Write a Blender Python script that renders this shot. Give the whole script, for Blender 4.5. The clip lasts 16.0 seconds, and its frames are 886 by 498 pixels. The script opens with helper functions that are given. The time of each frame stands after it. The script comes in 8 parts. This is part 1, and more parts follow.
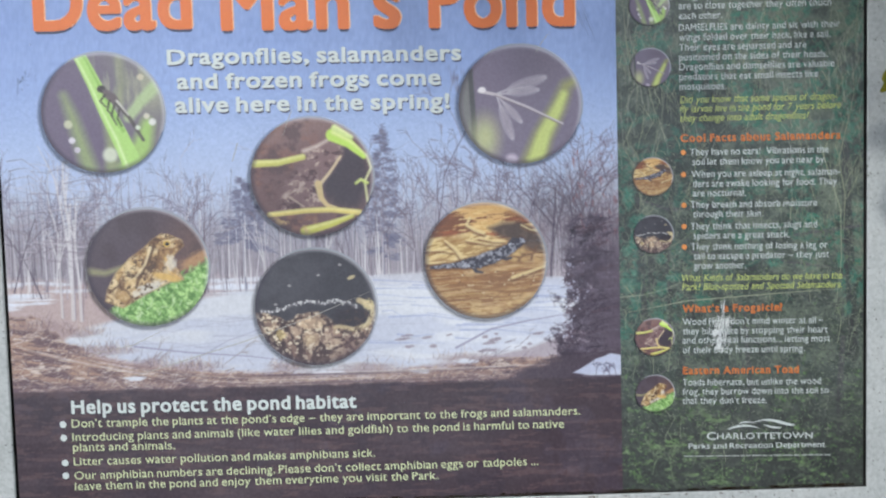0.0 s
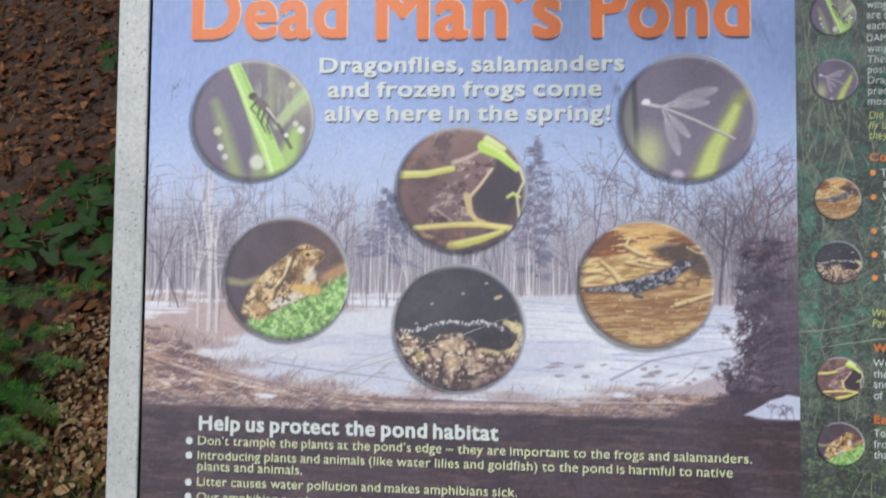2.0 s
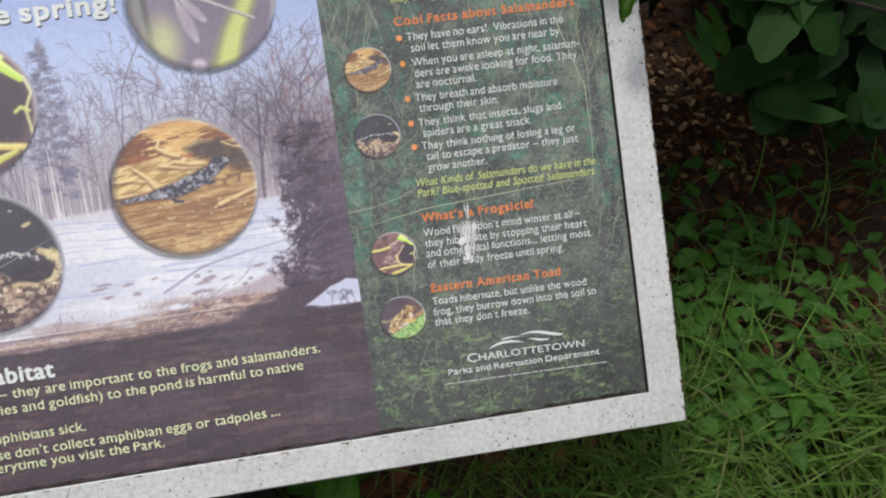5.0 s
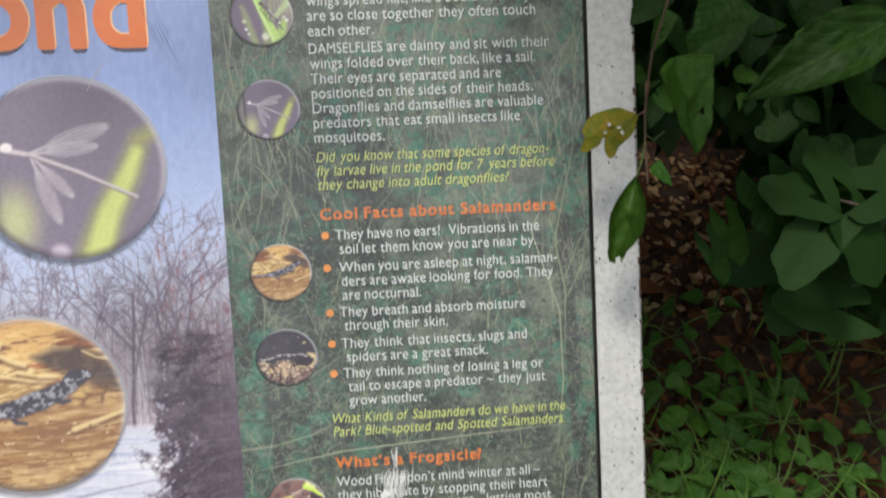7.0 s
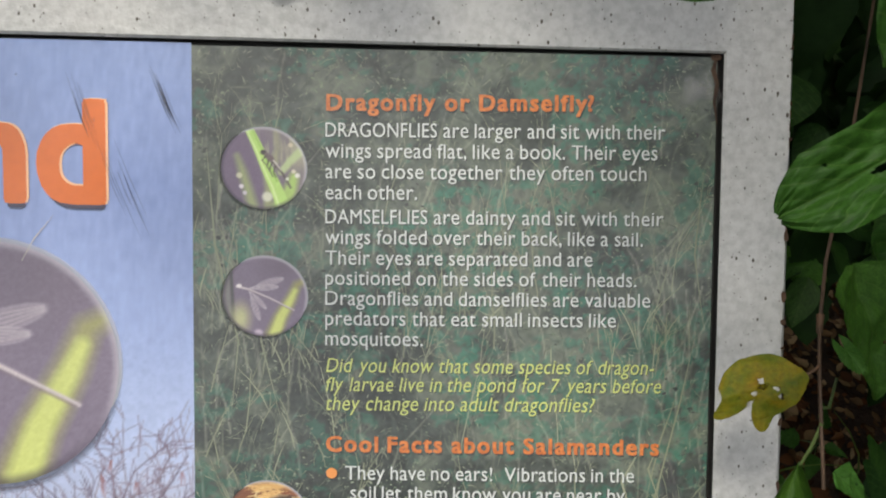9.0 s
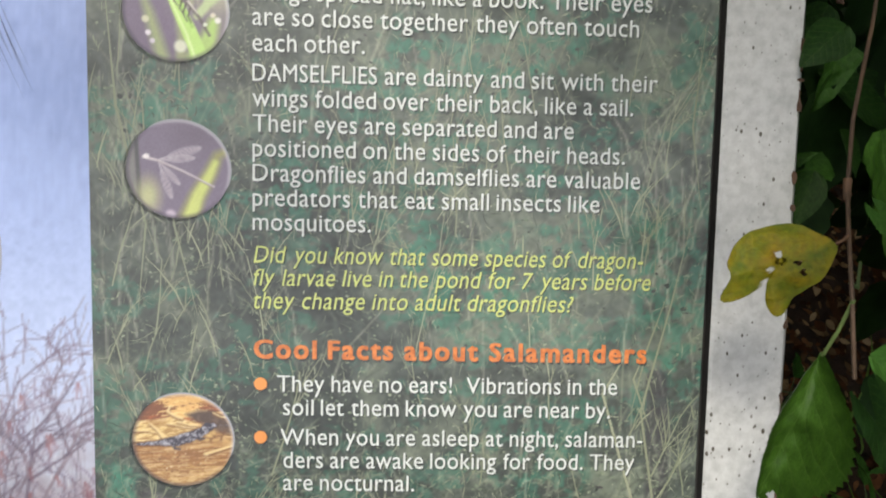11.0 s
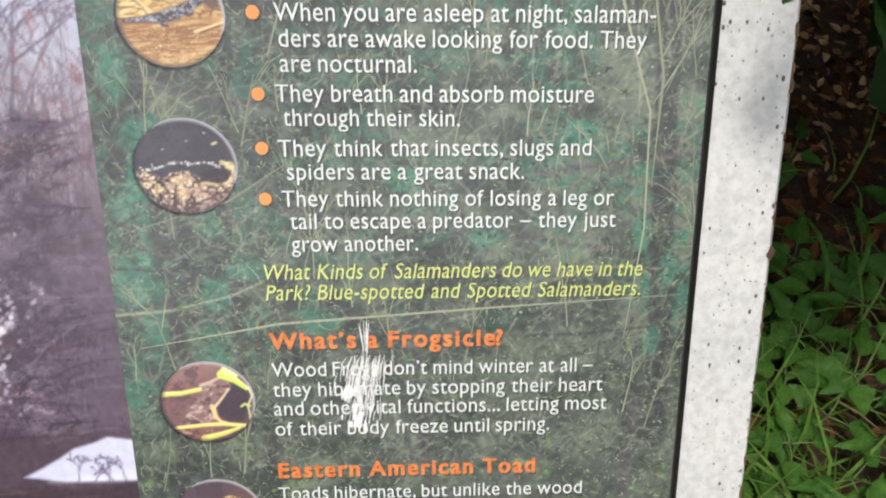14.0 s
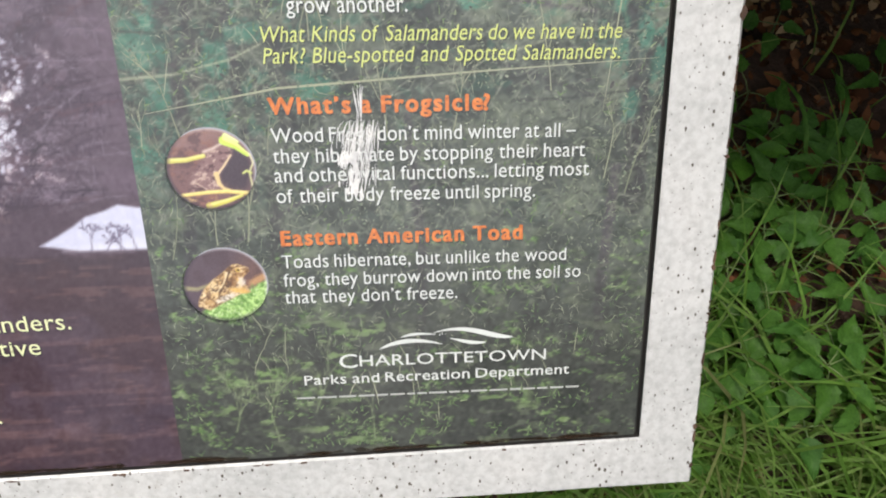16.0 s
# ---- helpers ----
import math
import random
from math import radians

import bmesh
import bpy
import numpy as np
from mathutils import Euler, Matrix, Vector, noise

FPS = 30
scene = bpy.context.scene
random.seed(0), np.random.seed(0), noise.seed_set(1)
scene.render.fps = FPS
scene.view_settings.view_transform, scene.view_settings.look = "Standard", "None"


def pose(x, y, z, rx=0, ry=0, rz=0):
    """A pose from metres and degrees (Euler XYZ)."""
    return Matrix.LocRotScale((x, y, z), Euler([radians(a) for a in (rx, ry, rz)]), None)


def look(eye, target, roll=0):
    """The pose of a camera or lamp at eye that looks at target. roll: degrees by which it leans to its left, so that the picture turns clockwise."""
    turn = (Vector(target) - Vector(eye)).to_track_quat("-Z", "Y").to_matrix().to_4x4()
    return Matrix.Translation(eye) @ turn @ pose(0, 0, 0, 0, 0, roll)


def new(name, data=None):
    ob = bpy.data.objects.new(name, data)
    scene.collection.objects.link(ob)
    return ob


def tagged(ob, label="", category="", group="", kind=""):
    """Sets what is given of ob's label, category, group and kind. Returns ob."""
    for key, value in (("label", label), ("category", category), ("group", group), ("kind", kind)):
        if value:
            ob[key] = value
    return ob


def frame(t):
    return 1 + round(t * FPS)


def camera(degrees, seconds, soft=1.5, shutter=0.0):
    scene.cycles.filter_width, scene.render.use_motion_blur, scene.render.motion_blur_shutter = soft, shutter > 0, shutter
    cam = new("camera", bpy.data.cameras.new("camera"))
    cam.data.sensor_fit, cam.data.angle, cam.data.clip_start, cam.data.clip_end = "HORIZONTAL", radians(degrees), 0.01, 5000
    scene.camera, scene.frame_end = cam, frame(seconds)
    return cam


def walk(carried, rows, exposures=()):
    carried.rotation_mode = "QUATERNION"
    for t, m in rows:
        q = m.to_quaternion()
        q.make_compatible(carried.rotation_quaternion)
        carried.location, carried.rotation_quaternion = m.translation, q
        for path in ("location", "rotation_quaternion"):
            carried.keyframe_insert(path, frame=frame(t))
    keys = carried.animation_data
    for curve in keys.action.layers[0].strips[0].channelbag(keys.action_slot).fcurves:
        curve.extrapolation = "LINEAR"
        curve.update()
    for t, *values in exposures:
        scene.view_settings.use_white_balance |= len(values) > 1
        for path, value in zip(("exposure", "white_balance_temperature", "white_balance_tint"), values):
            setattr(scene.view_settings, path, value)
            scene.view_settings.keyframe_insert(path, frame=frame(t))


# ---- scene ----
cam = camera(63.5, 16.0, soft=2.0, shutter=0.25)
# The sign's own frame: x along its lower edge, y away from the reader, z up along the tilted face.
SIGN = pose(0, 0, 0.36, -52, 0, 0)
PATH = [
    (0, (0.005, -0.796, 0.323), (0.013, 1.202, 0.222), -1.6),
    (0.5, (-0.030, -0.795, 0.341), (-0.062, 1.205, 0.350), 0.2),
    (1, (-0.051, -0.773, 0.340), (-0.123, 1.221, 0.476), 0.5),
    (1.5, (-0.063, -0.758, 0.314), (-0.216, 1.230, 0.466), 0.5),
    (2, (-0.084, -0.747, 0.271), (-0.268, 1.242, 0.359), 0.5),
    (2.5, (-0.105, -0.747, 0.233), (-0.304, 1.242, 0.159), 2.2),
    (3, (-0.091, -0.764, 0.218), (-0.279, 1.223, 0.089), -2.7),
    (3.5, (-0.067, -0.776, 0.191), (-0.156, 1.220, 0.101), -8.6),
    (4, (-0.003, -0.763, 0.190), (0.038, 1.233, 0.073), -10.1),
    (4.5, (0.158, -0.728, 0.216), (0.255, 1.264, 0.075), -10.8),
    (4.7, (0.212, -0.717, 0.222), (0.325, 1.274, 0.070), -9.7),
    (6.8, (0.306, -0.562, 0.387), (0.507, 1.418, 0.208), -3.2),
    (7, (0.325, -0.537, 0.412), (0.471, 1.451, 0.247), -2.8),
    (7.5, (0.342, -0.495, 0.471), (0.394, 1.500, 0.340), -1.4),
    (8, (0.332, -0.455, 0.518), (0.332, 1.542, 0.396), -0.5),
    (8.2, (0.329, -0.438, 0.523), (0.317, 1.560, 0.411), 0.6),
    (10.3, (0.345, -0.319, 0.498), (0.435, 1.676, 0.406), 0.5),
    (10.5, (0.346, -0.318, 0.490), (0.441, 1.676, 0.373), 0.8),
    (11, (0.340, -0.317, 0.470), (0.449, 1.674, 0.305), 1.2),
    (11.5, (0.337, -0.312, 0.451), (0.458, 1.670, 0.213), 1.0),
    (12, (0.331, -0.311, 0.428), (0.455, 1.658, 0.100), 1.0),
    (12.5, (0.330, -0.313, 0.405), (0.453, 1.646, 0.021), 0.8),
    (13, (0.333, -0.317, 0.383), (0.457, 1.631, -0.053), 0.3),
    (13.5, (0.335, -0.319, 0.361), (0.452, 1.619, -0.119), 0.2),
    (14, (0.338, -0.323, 0.341), (0.455, 1.602, -0.188), -0.2),
    (14.5, (0.339, -0.331, 0.319), (0.466, 1.578, -0.264), -0.8),
    (15, (0.340, -0.342, 0.297), (0.457, 1.549, -0.341), -1.0),
    (15.5, (0.339, -0.359, 0.275), (0.463, 1.522, -0.393), -1.2),
    (16, (0.333, -0.368, 0.260), (0.476, 1.510, -0.413), -1.1),
]
EXPOSURES = [(0.0, 0.02, 6200, 5), (1.5, 0.0, 6300, 7), (3.5, 0.19, 6650, 10), (4.7, 0.19, 6700, 10), (6.8, 0.32, 6900, 9), (8.2, 0.33, 7050, 9),
             (10.3, 0.51, 7150, 9), (12.5, 0.78, 7050, 10), (16.0, 0.62, 6950, 12)]
walk(cam, [(t, SIGN @ look(eye, target, roll)) for t, eye, target, roll in PATH], EXPOSURES)

# ---- light ----
world = bpy.data.worlds.new("sky")
scene.world = world
world.use_nodes = True
wn = world.node_tree.nodes
wl = world.node_tree.links
sky = wn.new("ShaderNodeTexSky")
sky.sky_type, sky.sun_disc = "NISHITA", False
sky.sun_elevation, sky.sun_rotation = radians(72), radians(-110)
pale = wn.new("ShaderNodeHueSaturation")
pale.inputs["Saturation"].default_value = 0.30
wl.new(sky.outputs[0], pale.inputs["Color"])
wl.new(pale.outputs[0], wn["Background"].inputs["Color"])
wn["Background"].inputs["Strength"].default_value = 0.265
sun = new("sun", bpy.data.lights.new("sun", "SUN"))
sun.data.energy, sun.data.angle, sun.data.color = 1.95, radians(11), (1.0, 0.97, 0.92)
sun.matrix_world = look((0, 0, 0), (0.26, -0.04, -1.0))

# ---- small helpers ----
def lin(r, g, b):
    """Linear colour from 0..255 values."""
    return tuple(((c / 255 + 0.055) / 1.055) ** 2.4 if c > 10 else c / 255 / 12.92 for c in (r, g, b))


def ink(r, g, b):
    """Base colour of a printed ink that looks (r, g, b) under the pale sheen of the panel."""
    return tuple(max(0.006, c * 1.15 - 0.026) for c in lin(r, g, b))


def part(name, bm, material, parent, label="", smooth=False):
    mesh = bpy.data.meshes.new(name)
    bm.to_mesh(mesh)
    bm.free()
    mesh.materials.append(material)
    if smooth:
        mesh.polygons.foreach_set("use_smooth", [True] * len(mesh.polygons))
    ob = new(name, mesh)
    ob.parent = parent
    return tagged(ob, label=label)


def raw(name, verts, faces, material, parent, label="", smooth=False):
    mesh = bpy.data.meshes.new(name)
    mesh.from_pydata(verts, [], faces)
    mesh.materials.append(material)
    if smooth:
        mesh.polygons.foreach_set("use_smooth", [True] * len(mesh.polygons))
    ob = new(name, mesh)
    ob.parent = parent
    return tagged(ob, label=label)


def thing(name, m, label, category, group="", kind=""):
    ob = new(name)
    ob.matrix_world = m
    ob.empty_display_size = 0.05
    return tagged(ob, label, category, group, kind)


# ---- materials ----
def material(name):
    m = bpy.data.materials.new(name)
    m.use_nodes = True
    return m, m.node_tree.nodes, m.node_tree.links, m.node_tree.nodes["Principled BSDF"]


def noise_node(n, l, scale, detail=4.0, rough=0.6, coord="Object", stretch=None):
    tc = n.new("ShaderNodeTexCoord")
    t = n.new("ShaderNodeTexNoise")
    t.inputs["Scale"].default_value = scale
    t.inputs["Detail"].default_value = detail
    t.inputs["Roughness"].default_value = rough
    if stretch:
        mp = n.new("ShaderNodeMapping")
        mp.inputs["Scale"].default_value = stretch
        l.new(tc.outputs[coord], mp.inputs["Vector"])
        l.new(mp.outputs[0], t.inputs["Vector"])
    else:
        l.new(tc.outputs[coord], t.inputs["Vector"])
    return t


def ramp(n, l, source, stops, mode="LINEAR"):
    r = n.new("ShaderNodeValToRGB")
    r.color_ramp.interpolation = mode
    e = r.color_ramp.elements
    e[0].position, e[0].color = stops[0][0], (*stops[0][1], 1)
    e[1].position, e[1].color = stops[-1][0], (*stops[-1][1], 1)
    for p, c in stops[1:-1]:
        k = e.new(p)
        k.color = (*c, 1)
    l.new(source, r.inputs["Fac"])
    return r


def mix(n, l, fac, a, b, kind="MIX"):
    x = n.new("ShaderNodeMix")
    x.data_type, x.blend_type = "RGBA", kind
    for sock, v in ((x.inputs[0], fac), (x.inputs[6], a), (x.inputs[7], b)):
        if hasattr(v, "links"):
            l.new(v, sock)
        elif isinstance(v, tuple):
            sock.default_value = (*v, 1)
        else:
            sock.default_value = v
    return x.outputs[2]


def calc(n, l, op, a, b_=None, c=None):
    """One sum of two or three values or sockets."""
    x = n.new("ShaderNodeMath")
    x.operation = op
    for i, v in enumerate((a, b_, c)):
        if v is None:
            continue
        if hasattr(v, "links"):
            l.new(v, x.inputs[i])
        else:
            x.inputs[i].default_value = v
    return x.outputs[0]


def bump(n, l, bsdf, source, strength, distance=0.001):
    b = n.new("ShaderNodeBump")
    b.inputs["Strength"].default_value = strength
    b.inputs["Distance"].default_value = distance
    l.new(source, b.inputs["Height"])
    l.new(b.outputs[0], bsdf.inputs["Normal"])


PRINT_ROUGH = 0.27
GLOSS = 0.6


def faded(n, l, colour):
    """The weathered film over the print: chalky fading, a pale haze put into the colour, and faint grime, at two
    scales.
    """
    wide = noise_node(n, l, 5.0, 3)
    fine = noise_node(n, l, 160.0, 3)
    f = ramp(n, l, wide.outputs[0], [(0.35, (0.035, 0.035, 0.035)), (0.75, (0.10, 0.10, 0.10))])
    c = mix(n, l, f.outputs[0], colour, (0.42, 0.42, 0.45))
    d = ramp(n, l, fine.outputs[0], [(0.30, (0.93, 0.93, 0.93)), (0.70, (1.0, 1.0, 1.0))])
    return mix(n, l, 1.0, c, d.outputs[0], "MULTIPLY")


def print_mat(name, colours, mottle=None, scale=60.0, rough=PRINT_ROUGH):
    """Ink on the panel. Several colours: one for each separate stroke. mottle: a second colour in patches."""
    m, n, l, b = material(name)
    if len(colours) == 1:
        rgb = n.new("ShaderNodeRGB")
        rgb.outputs[0].default_value = (*ink(*colours[0]), 1)
        c = rgb.outputs[0]
    else:
        g = n.new("ShaderNodeNewGeometry")
        c = ramp(n, l, g.outputs["Random Per Island"], [(i / (len(colours) - 1), ink(*k)) for i, k in enumerate(colours)]).outputs[0]
    if mottle:
        t = noise_node(n, l, scale, 6, 0.7)
        f = ramp(n, l, t.outputs[0], [(0.42, (0, 0, 0)), (0.60, (1, 1, 1))])
        c = mix(n, l, f.outputs[0], c, ink(*mottle))
    l.new(faded(n, l, c), b.inputs["Base Color"])
    b.inputs["Roughness"].default_value = rough
    b.inputs["Specular IOR Level"].default_value = GLOSS
    return m


def veil_mat(name, alpha, colour=(0.01, 0.01, 0.015)):
    """A thin see-through layer of dark ink: the printed drop shadows."""
    m, n, l, b = material(name)
    b.inputs["Base Color"].default_value = (*colour, 1)
    b.inputs["Roughness"].default_value = PRINT_ROUGH
    b.inputs["Specular IOR Level"].default_value = GLOSS
    b.inputs["Alpha"].default_value = alpha
    return m


def plain_mat(name, a, b_, scale=12.0, rough=0.7, fine=90.0, metal=0.0, relief=0.3, depth=0.002):
    m, n, l, b = material(name)
    t = noise_node(n, l, scale, 5)
    t2 = noise_node(n, l, fine, 4)
    c = ramp(n, l, t.outputs[0], [(0.35, a), (0.68, b_)]).outputs[0]
    d = ramp(n, l, t2.outputs[0], [(0.3, (0.72, 0.72, 0.72)), (0.7, (1.0, 1.0, 1.0))])
    l.new(mix(n, l, 1.0, c, d.outputs[0], "MULTIPLY"), b.inputs["Base Color"])
    b.inputs["Roughness"].default_value = rough
    b.inputs["Metallic"].default_value = metal
    bump(n, l, b, t2.outputs[0], relief, depth)
    return m


def leaf_mat(name, colours, rough=0.45, through_light=0.35, by_object=False, veined=False):
    m, n, l, b = material(name)
    if by_object:
        src = n.new("ShaderNodeObjectInfo").outputs["Random"]
    else:
        src = n.new("ShaderNodeNewGeometry").outputs["Random Per Island"]
    c = ramp(n, l, src, [(i / max(1, len(colours) - 1), k) for i, k in enumerate(colours)]).outputs[0] if len(colours) > 1 else None
    if c is None:
        rgb = n.new("ShaderNodeRGB")
        rgb.outputs[0].default_value = (*colours[0], 1)
        c = rgb.outputs[0]
    t = noise_node(n, l, 70.0, 5)
    d = ramp(n, l, t.outputs[0], [(0.3, (0.62, 0.66, 0.60)), (0.7, (1.12, 1.10, 1.05))])
    c = mix(n, l, 1.0, c, d.outputs[0], "MULTIPLY")
    b.inputs["Roughness"].default_value = rough
    b.inputs["Specular IOR Level"].default_value = 0.13
    if veined:
        # a midrib along x and slanting side veins, on a leaf one long; blotches between them
        tc = n.new("ShaderNodeTexCoord")
        sep = n.new("ShaderNodeSeparateXYZ")
        l.new(tc.outputs["Object"], sep.inputs[0])
        ay = calc(n, l, "ABSOLUTE", sep.outputs["Y"])
        warp = noise_node(n, l, 5.0, 2)
        run = calc(n, l, "MULTIPLY_ADD", sep.outputs["X"], 7.5, calc(n, l, "MULTIPLY_ADD", ay, -6.0, calc(n, l, "MULTIPLY", warp.outputs[0], 0.9)))
        saw = calc(n, l, "PINGPONG", run, 0.5)
        side = calc(n, l, "SMOOTH_MIN", calc(n, l, "MULTIPLY", saw, 4.0), calc(n, l, "MULTIPLY", ay, 22.0), 0.2)
        side = calc(n, l, "MINIMUM", side, 1.0)
        blot = noise_node(n, l, 9.0, 4, 0.65)
        c = mix(n, l, 1.0, c, ramp(n, l, blot.outputs[0], [(0.32, (0.62, 0.66, 0.6)), (0.66, (1.12, 1.1, 1.0))]).outputs[0], "MULTIPLY")
        line = ramp(n, l, side, [(0.0, (0.13, 0.13, 0.13)), (0.20, (0.0, 0.0, 0.0))])
        c = mix(n, l, line.outputs[0], c, (0.20, 0.30, 0.09))
        fine = noise_node(n, l, 38.0, 3)
        bump(n, l, b, calc(n, l, "MULTIPLY_ADD", fine.outputs[0], 0.5, side), 0.16, 0.0010)
    else:
        veins = noise_node(n, l, 260.0, 3)
        bump(n, l, b, veins.outputs[0], 0.35, 0.001)
    l.new(c, b.inputs["Base Color"])
    if through_light:
        tr = n.new("ShaderNodeBsdfTranslucent")
        l.new(mix(n, l, 1.0, c, (1.25, 1.3, 0.55), "MULTIPLY"), tr.inputs["Color"])
        mx = n.new("ShaderNodeMixShader")
        mx.inputs[0].default_value = through_light
        l.new(b.outputs[0], mx.inputs[1])
        l.new(tr.outputs[0], mx.inputs[2])
        l.new(mx.outputs[0], n["Material Output"].inputs["Surface"])
    return m


def frame_mat():
    """White-painted cast metal with small dark pits, rust stains and grime."""
    m, n, l, b = material("speckled_white_paint")
    tc = n.new("ShaderNodeTexCoord")
    wide = noise_node(n, l, 9.0, 4)
    base = ramp(n, l, wide.outputs[0], [(0.30, (0.44, 0.45, 0.445)), (0.52, (0.52, 0.53, 0.525)), (0.75, (0.56, 0.56, 0.55))]).outputs[0]
    fine = noise_node(n, l, 220.0, 3)
    base = mix(n, l, 1.0, base, ramp(n, l, fine.outputs[0], [(0.32, (0.78, 0.78, 0.78)), (0.62, (1, 1, 1))]).outputs[0], "MULTIPLY")
    gate = noise_node(n, l, 16.0, 2)
    for scale, size, col in ((150.0, 0.138, (0.060, 0.050, 0.036)), (290.0, 0.130, (0.11, 0.098, 0.080)), (80.0, 0.070, (0.075, 0.050, 0.030))):
        v = n.new("ShaderNodeTexVoronoi")
        v.inputs["Scale"].default_value = scale
        mp = n.new("ShaderNodeMapping")
        mp.inputs["Scale"].default_value = (1.15, 1.0, 0.72)
        l.new(tc.outputs["Object"], mp.inputs["Vector"])
        l.new(mp.outputs[0], v.inputs["Vector"])
        lim = n.new("ShaderNodeMath")
        lim.operation = "MULTIPLY"
        l.new(gate.outputs[0], lim.inputs[0])
        lim.inputs[1].default_value = size * 2.0
        sub = n.new("ShaderNodeMath")
        sub.operation = "SUBTRACT"
        l.new(lim.outputs[0], sub.inputs[0])
        l.new(v.outputs["Distance"], sub.inputs[1])
        f = ramp(n, l, sub.outputs[0], [(0.0, (0, 0, 0)), (0.05, (1, 1, 1))])
        base = mix(n, l, f.outputs[0], base, col)
    rust = noise_node(n, l, 30.0, 6, 0.75)
    rf = ramp(n, l, rust.outputs[0], [(0.66, (0, 0, 0)), (0.80, (0.75, 0.75, 0.75))])
    base = mix(n, l, rf.outputs[0], base, (0.27, 0.20, 0.13))
    l.new(base, b.inputs["Base Color"])
    b.inputs["Roughness"].default_value = 0.34
    rough_relief = noise_node(n, l, 95.0, 4, 0.65)
    bump(n, l, b, rough_relief.outputs[0], 0.6, 0.0016)
    return m


FRAME_PAINT = frame_mat()
RUST = plain_mat("rusty_edge", (0.045, 0.024, 0.015), (0.13, 0.075, 0.045), 60, 0.85, 300)
BLACK_GAP = plain_mat("dark_gasket", (0.010, 0.010, 0.010), (0.022, 0.020, 0.018), 30, 0.8)
POST_PAINT = plain_mat("dark_post_paint", (0.042, 0.046, 0.058), (0.080, 0.085, 0.102), 14, 0.5, 140)
WHITE_INK = print_mat("white_ink", [(200, 205, 202)])
PALE_INK = print_mat("pale_green_ink", [(206, 210, 166)])
YELLOW_INK = print_mat("yellow_ink", [(188, 198, 118)])
ORANGE_INK = print_mat("orange_ink", [(212, 110, 50)])
HEADING_INK = print_mat("heading_orange_ink", [(208, 126, 70)], (182, 102, 54), 260)
BULLET_INK = print_mat("bullet_ink", [(214, 140, 78)])
ORANGE_EDGE = print_mat("pale_orange_ink", [(238, 190, 150)])
SHADE_INK = veil_mat("shadow_ink", 0.42)
SHADE_SOFT = veil_mat("soft_shadow_ink", 0.16)

# ---- the sign ----
W2, H, SKEW, BAR = 0.48, 0.608, 0.021, 0.0365


def face(u, v, layer=0.0):
    """A place on the printed face; the panel is a little taller at one end. layer: thin ink layers towards the reader."""
    return Vector((u, -0.00002 * layer, v * (1 + SKEW * (W2 - u) / (2 * W2))))


sign = thing("information_sign", SIGN, "tilted pond information sign in speckled white frame on dark post", "sign")


def bar(name, a, b, c, d, label):
    """One mitred bar of the frame: a, b along the outer edge, c, d along the inner edge."""
    bm = bmesh.new()
    n0, n1 = -0.0032, 0.030
    ring = []
    steps = 48
    for i in range(steps + 1):
        t = i / steps
        o, q = a.lerp(b, t), d.lerp(c, t)
        w = (o - q).normalized()
        j = 0.0006 * noise.noise(Vector((t * 31 + len(label) * 7.7, 2.2, 0.3)))
        prof = [q + Vector((0, n1, 0)), q + Vector((0, n0 + 0.0012, 0)), q + w * 0.0014 + Vector((0, n0, 0)),
                o - w * 0.0028 + Vector((0, n0 + j, 0)), o - w * (0.0004 + abs(j)) + Vector((0, n0 + 0.0026, 0)), o + w * j + Vector((0, n1, 0))]
        ring.append([bm.verts.new(p) for p in prof])
    k = len(ring[0])
    for r0, r1 in zip(ring, ring[1:]):
        for i in range(k):
            bm.faces.new((r0[i], r0[(i + 1) % k], r1[(i + 1) % k], r1[i]))
    bm.faces.new(ring[0])
    bm.faces.new(ring[-1][::-1])
    bmesh.ops.recalc_face_normals(bm, faces=bm.faces)
    mesh_part = part(name, bm, FRAME_PAINT, sign, label)
    mesh_part.data.materials.append(RUST)
    mesh_part.data.materials.append(BLACK_GAP)
    for p in mesh_part.data.polygons:
        if p.index % k == 4 and p.index < steps * k:
            p.material_index = 1
        if p.index % k == 0 and p.index < steps * k:
            p.material_index = 2
    return mesh_part


TOP_R = H - 0.0035      # the panel is a touch lower at this end
in_c = [face(-W2, 0), face(W2, 0), face(W2, TOP_R), face(-W2, H)]
out_c = [face(-W2 - BAR, -BAR), face(W2 + BAR, -BAR), face(W2 + BAR, TOP_R + BAR * 0.95), face(-W2 - BAR, H + BAR * 0.95)]
bar("frame_bar", out_c[0], out_c[1], in_c[1], in_c[0], "lower white bar with rust-stained edge")
bar("frame_bar", out_c[1], out_c[2], in_c[2], in_c[1], "white side bar with chipped rusty edge")
bar("frame_bar", out_c[2], out_c[3], in_c[3], in_c[2], "mossy upper white bar of the frame")
bar("frame_bar", out_c[3], out_c[0], in_c[0], in_c[3], "white side bar with dark pits")


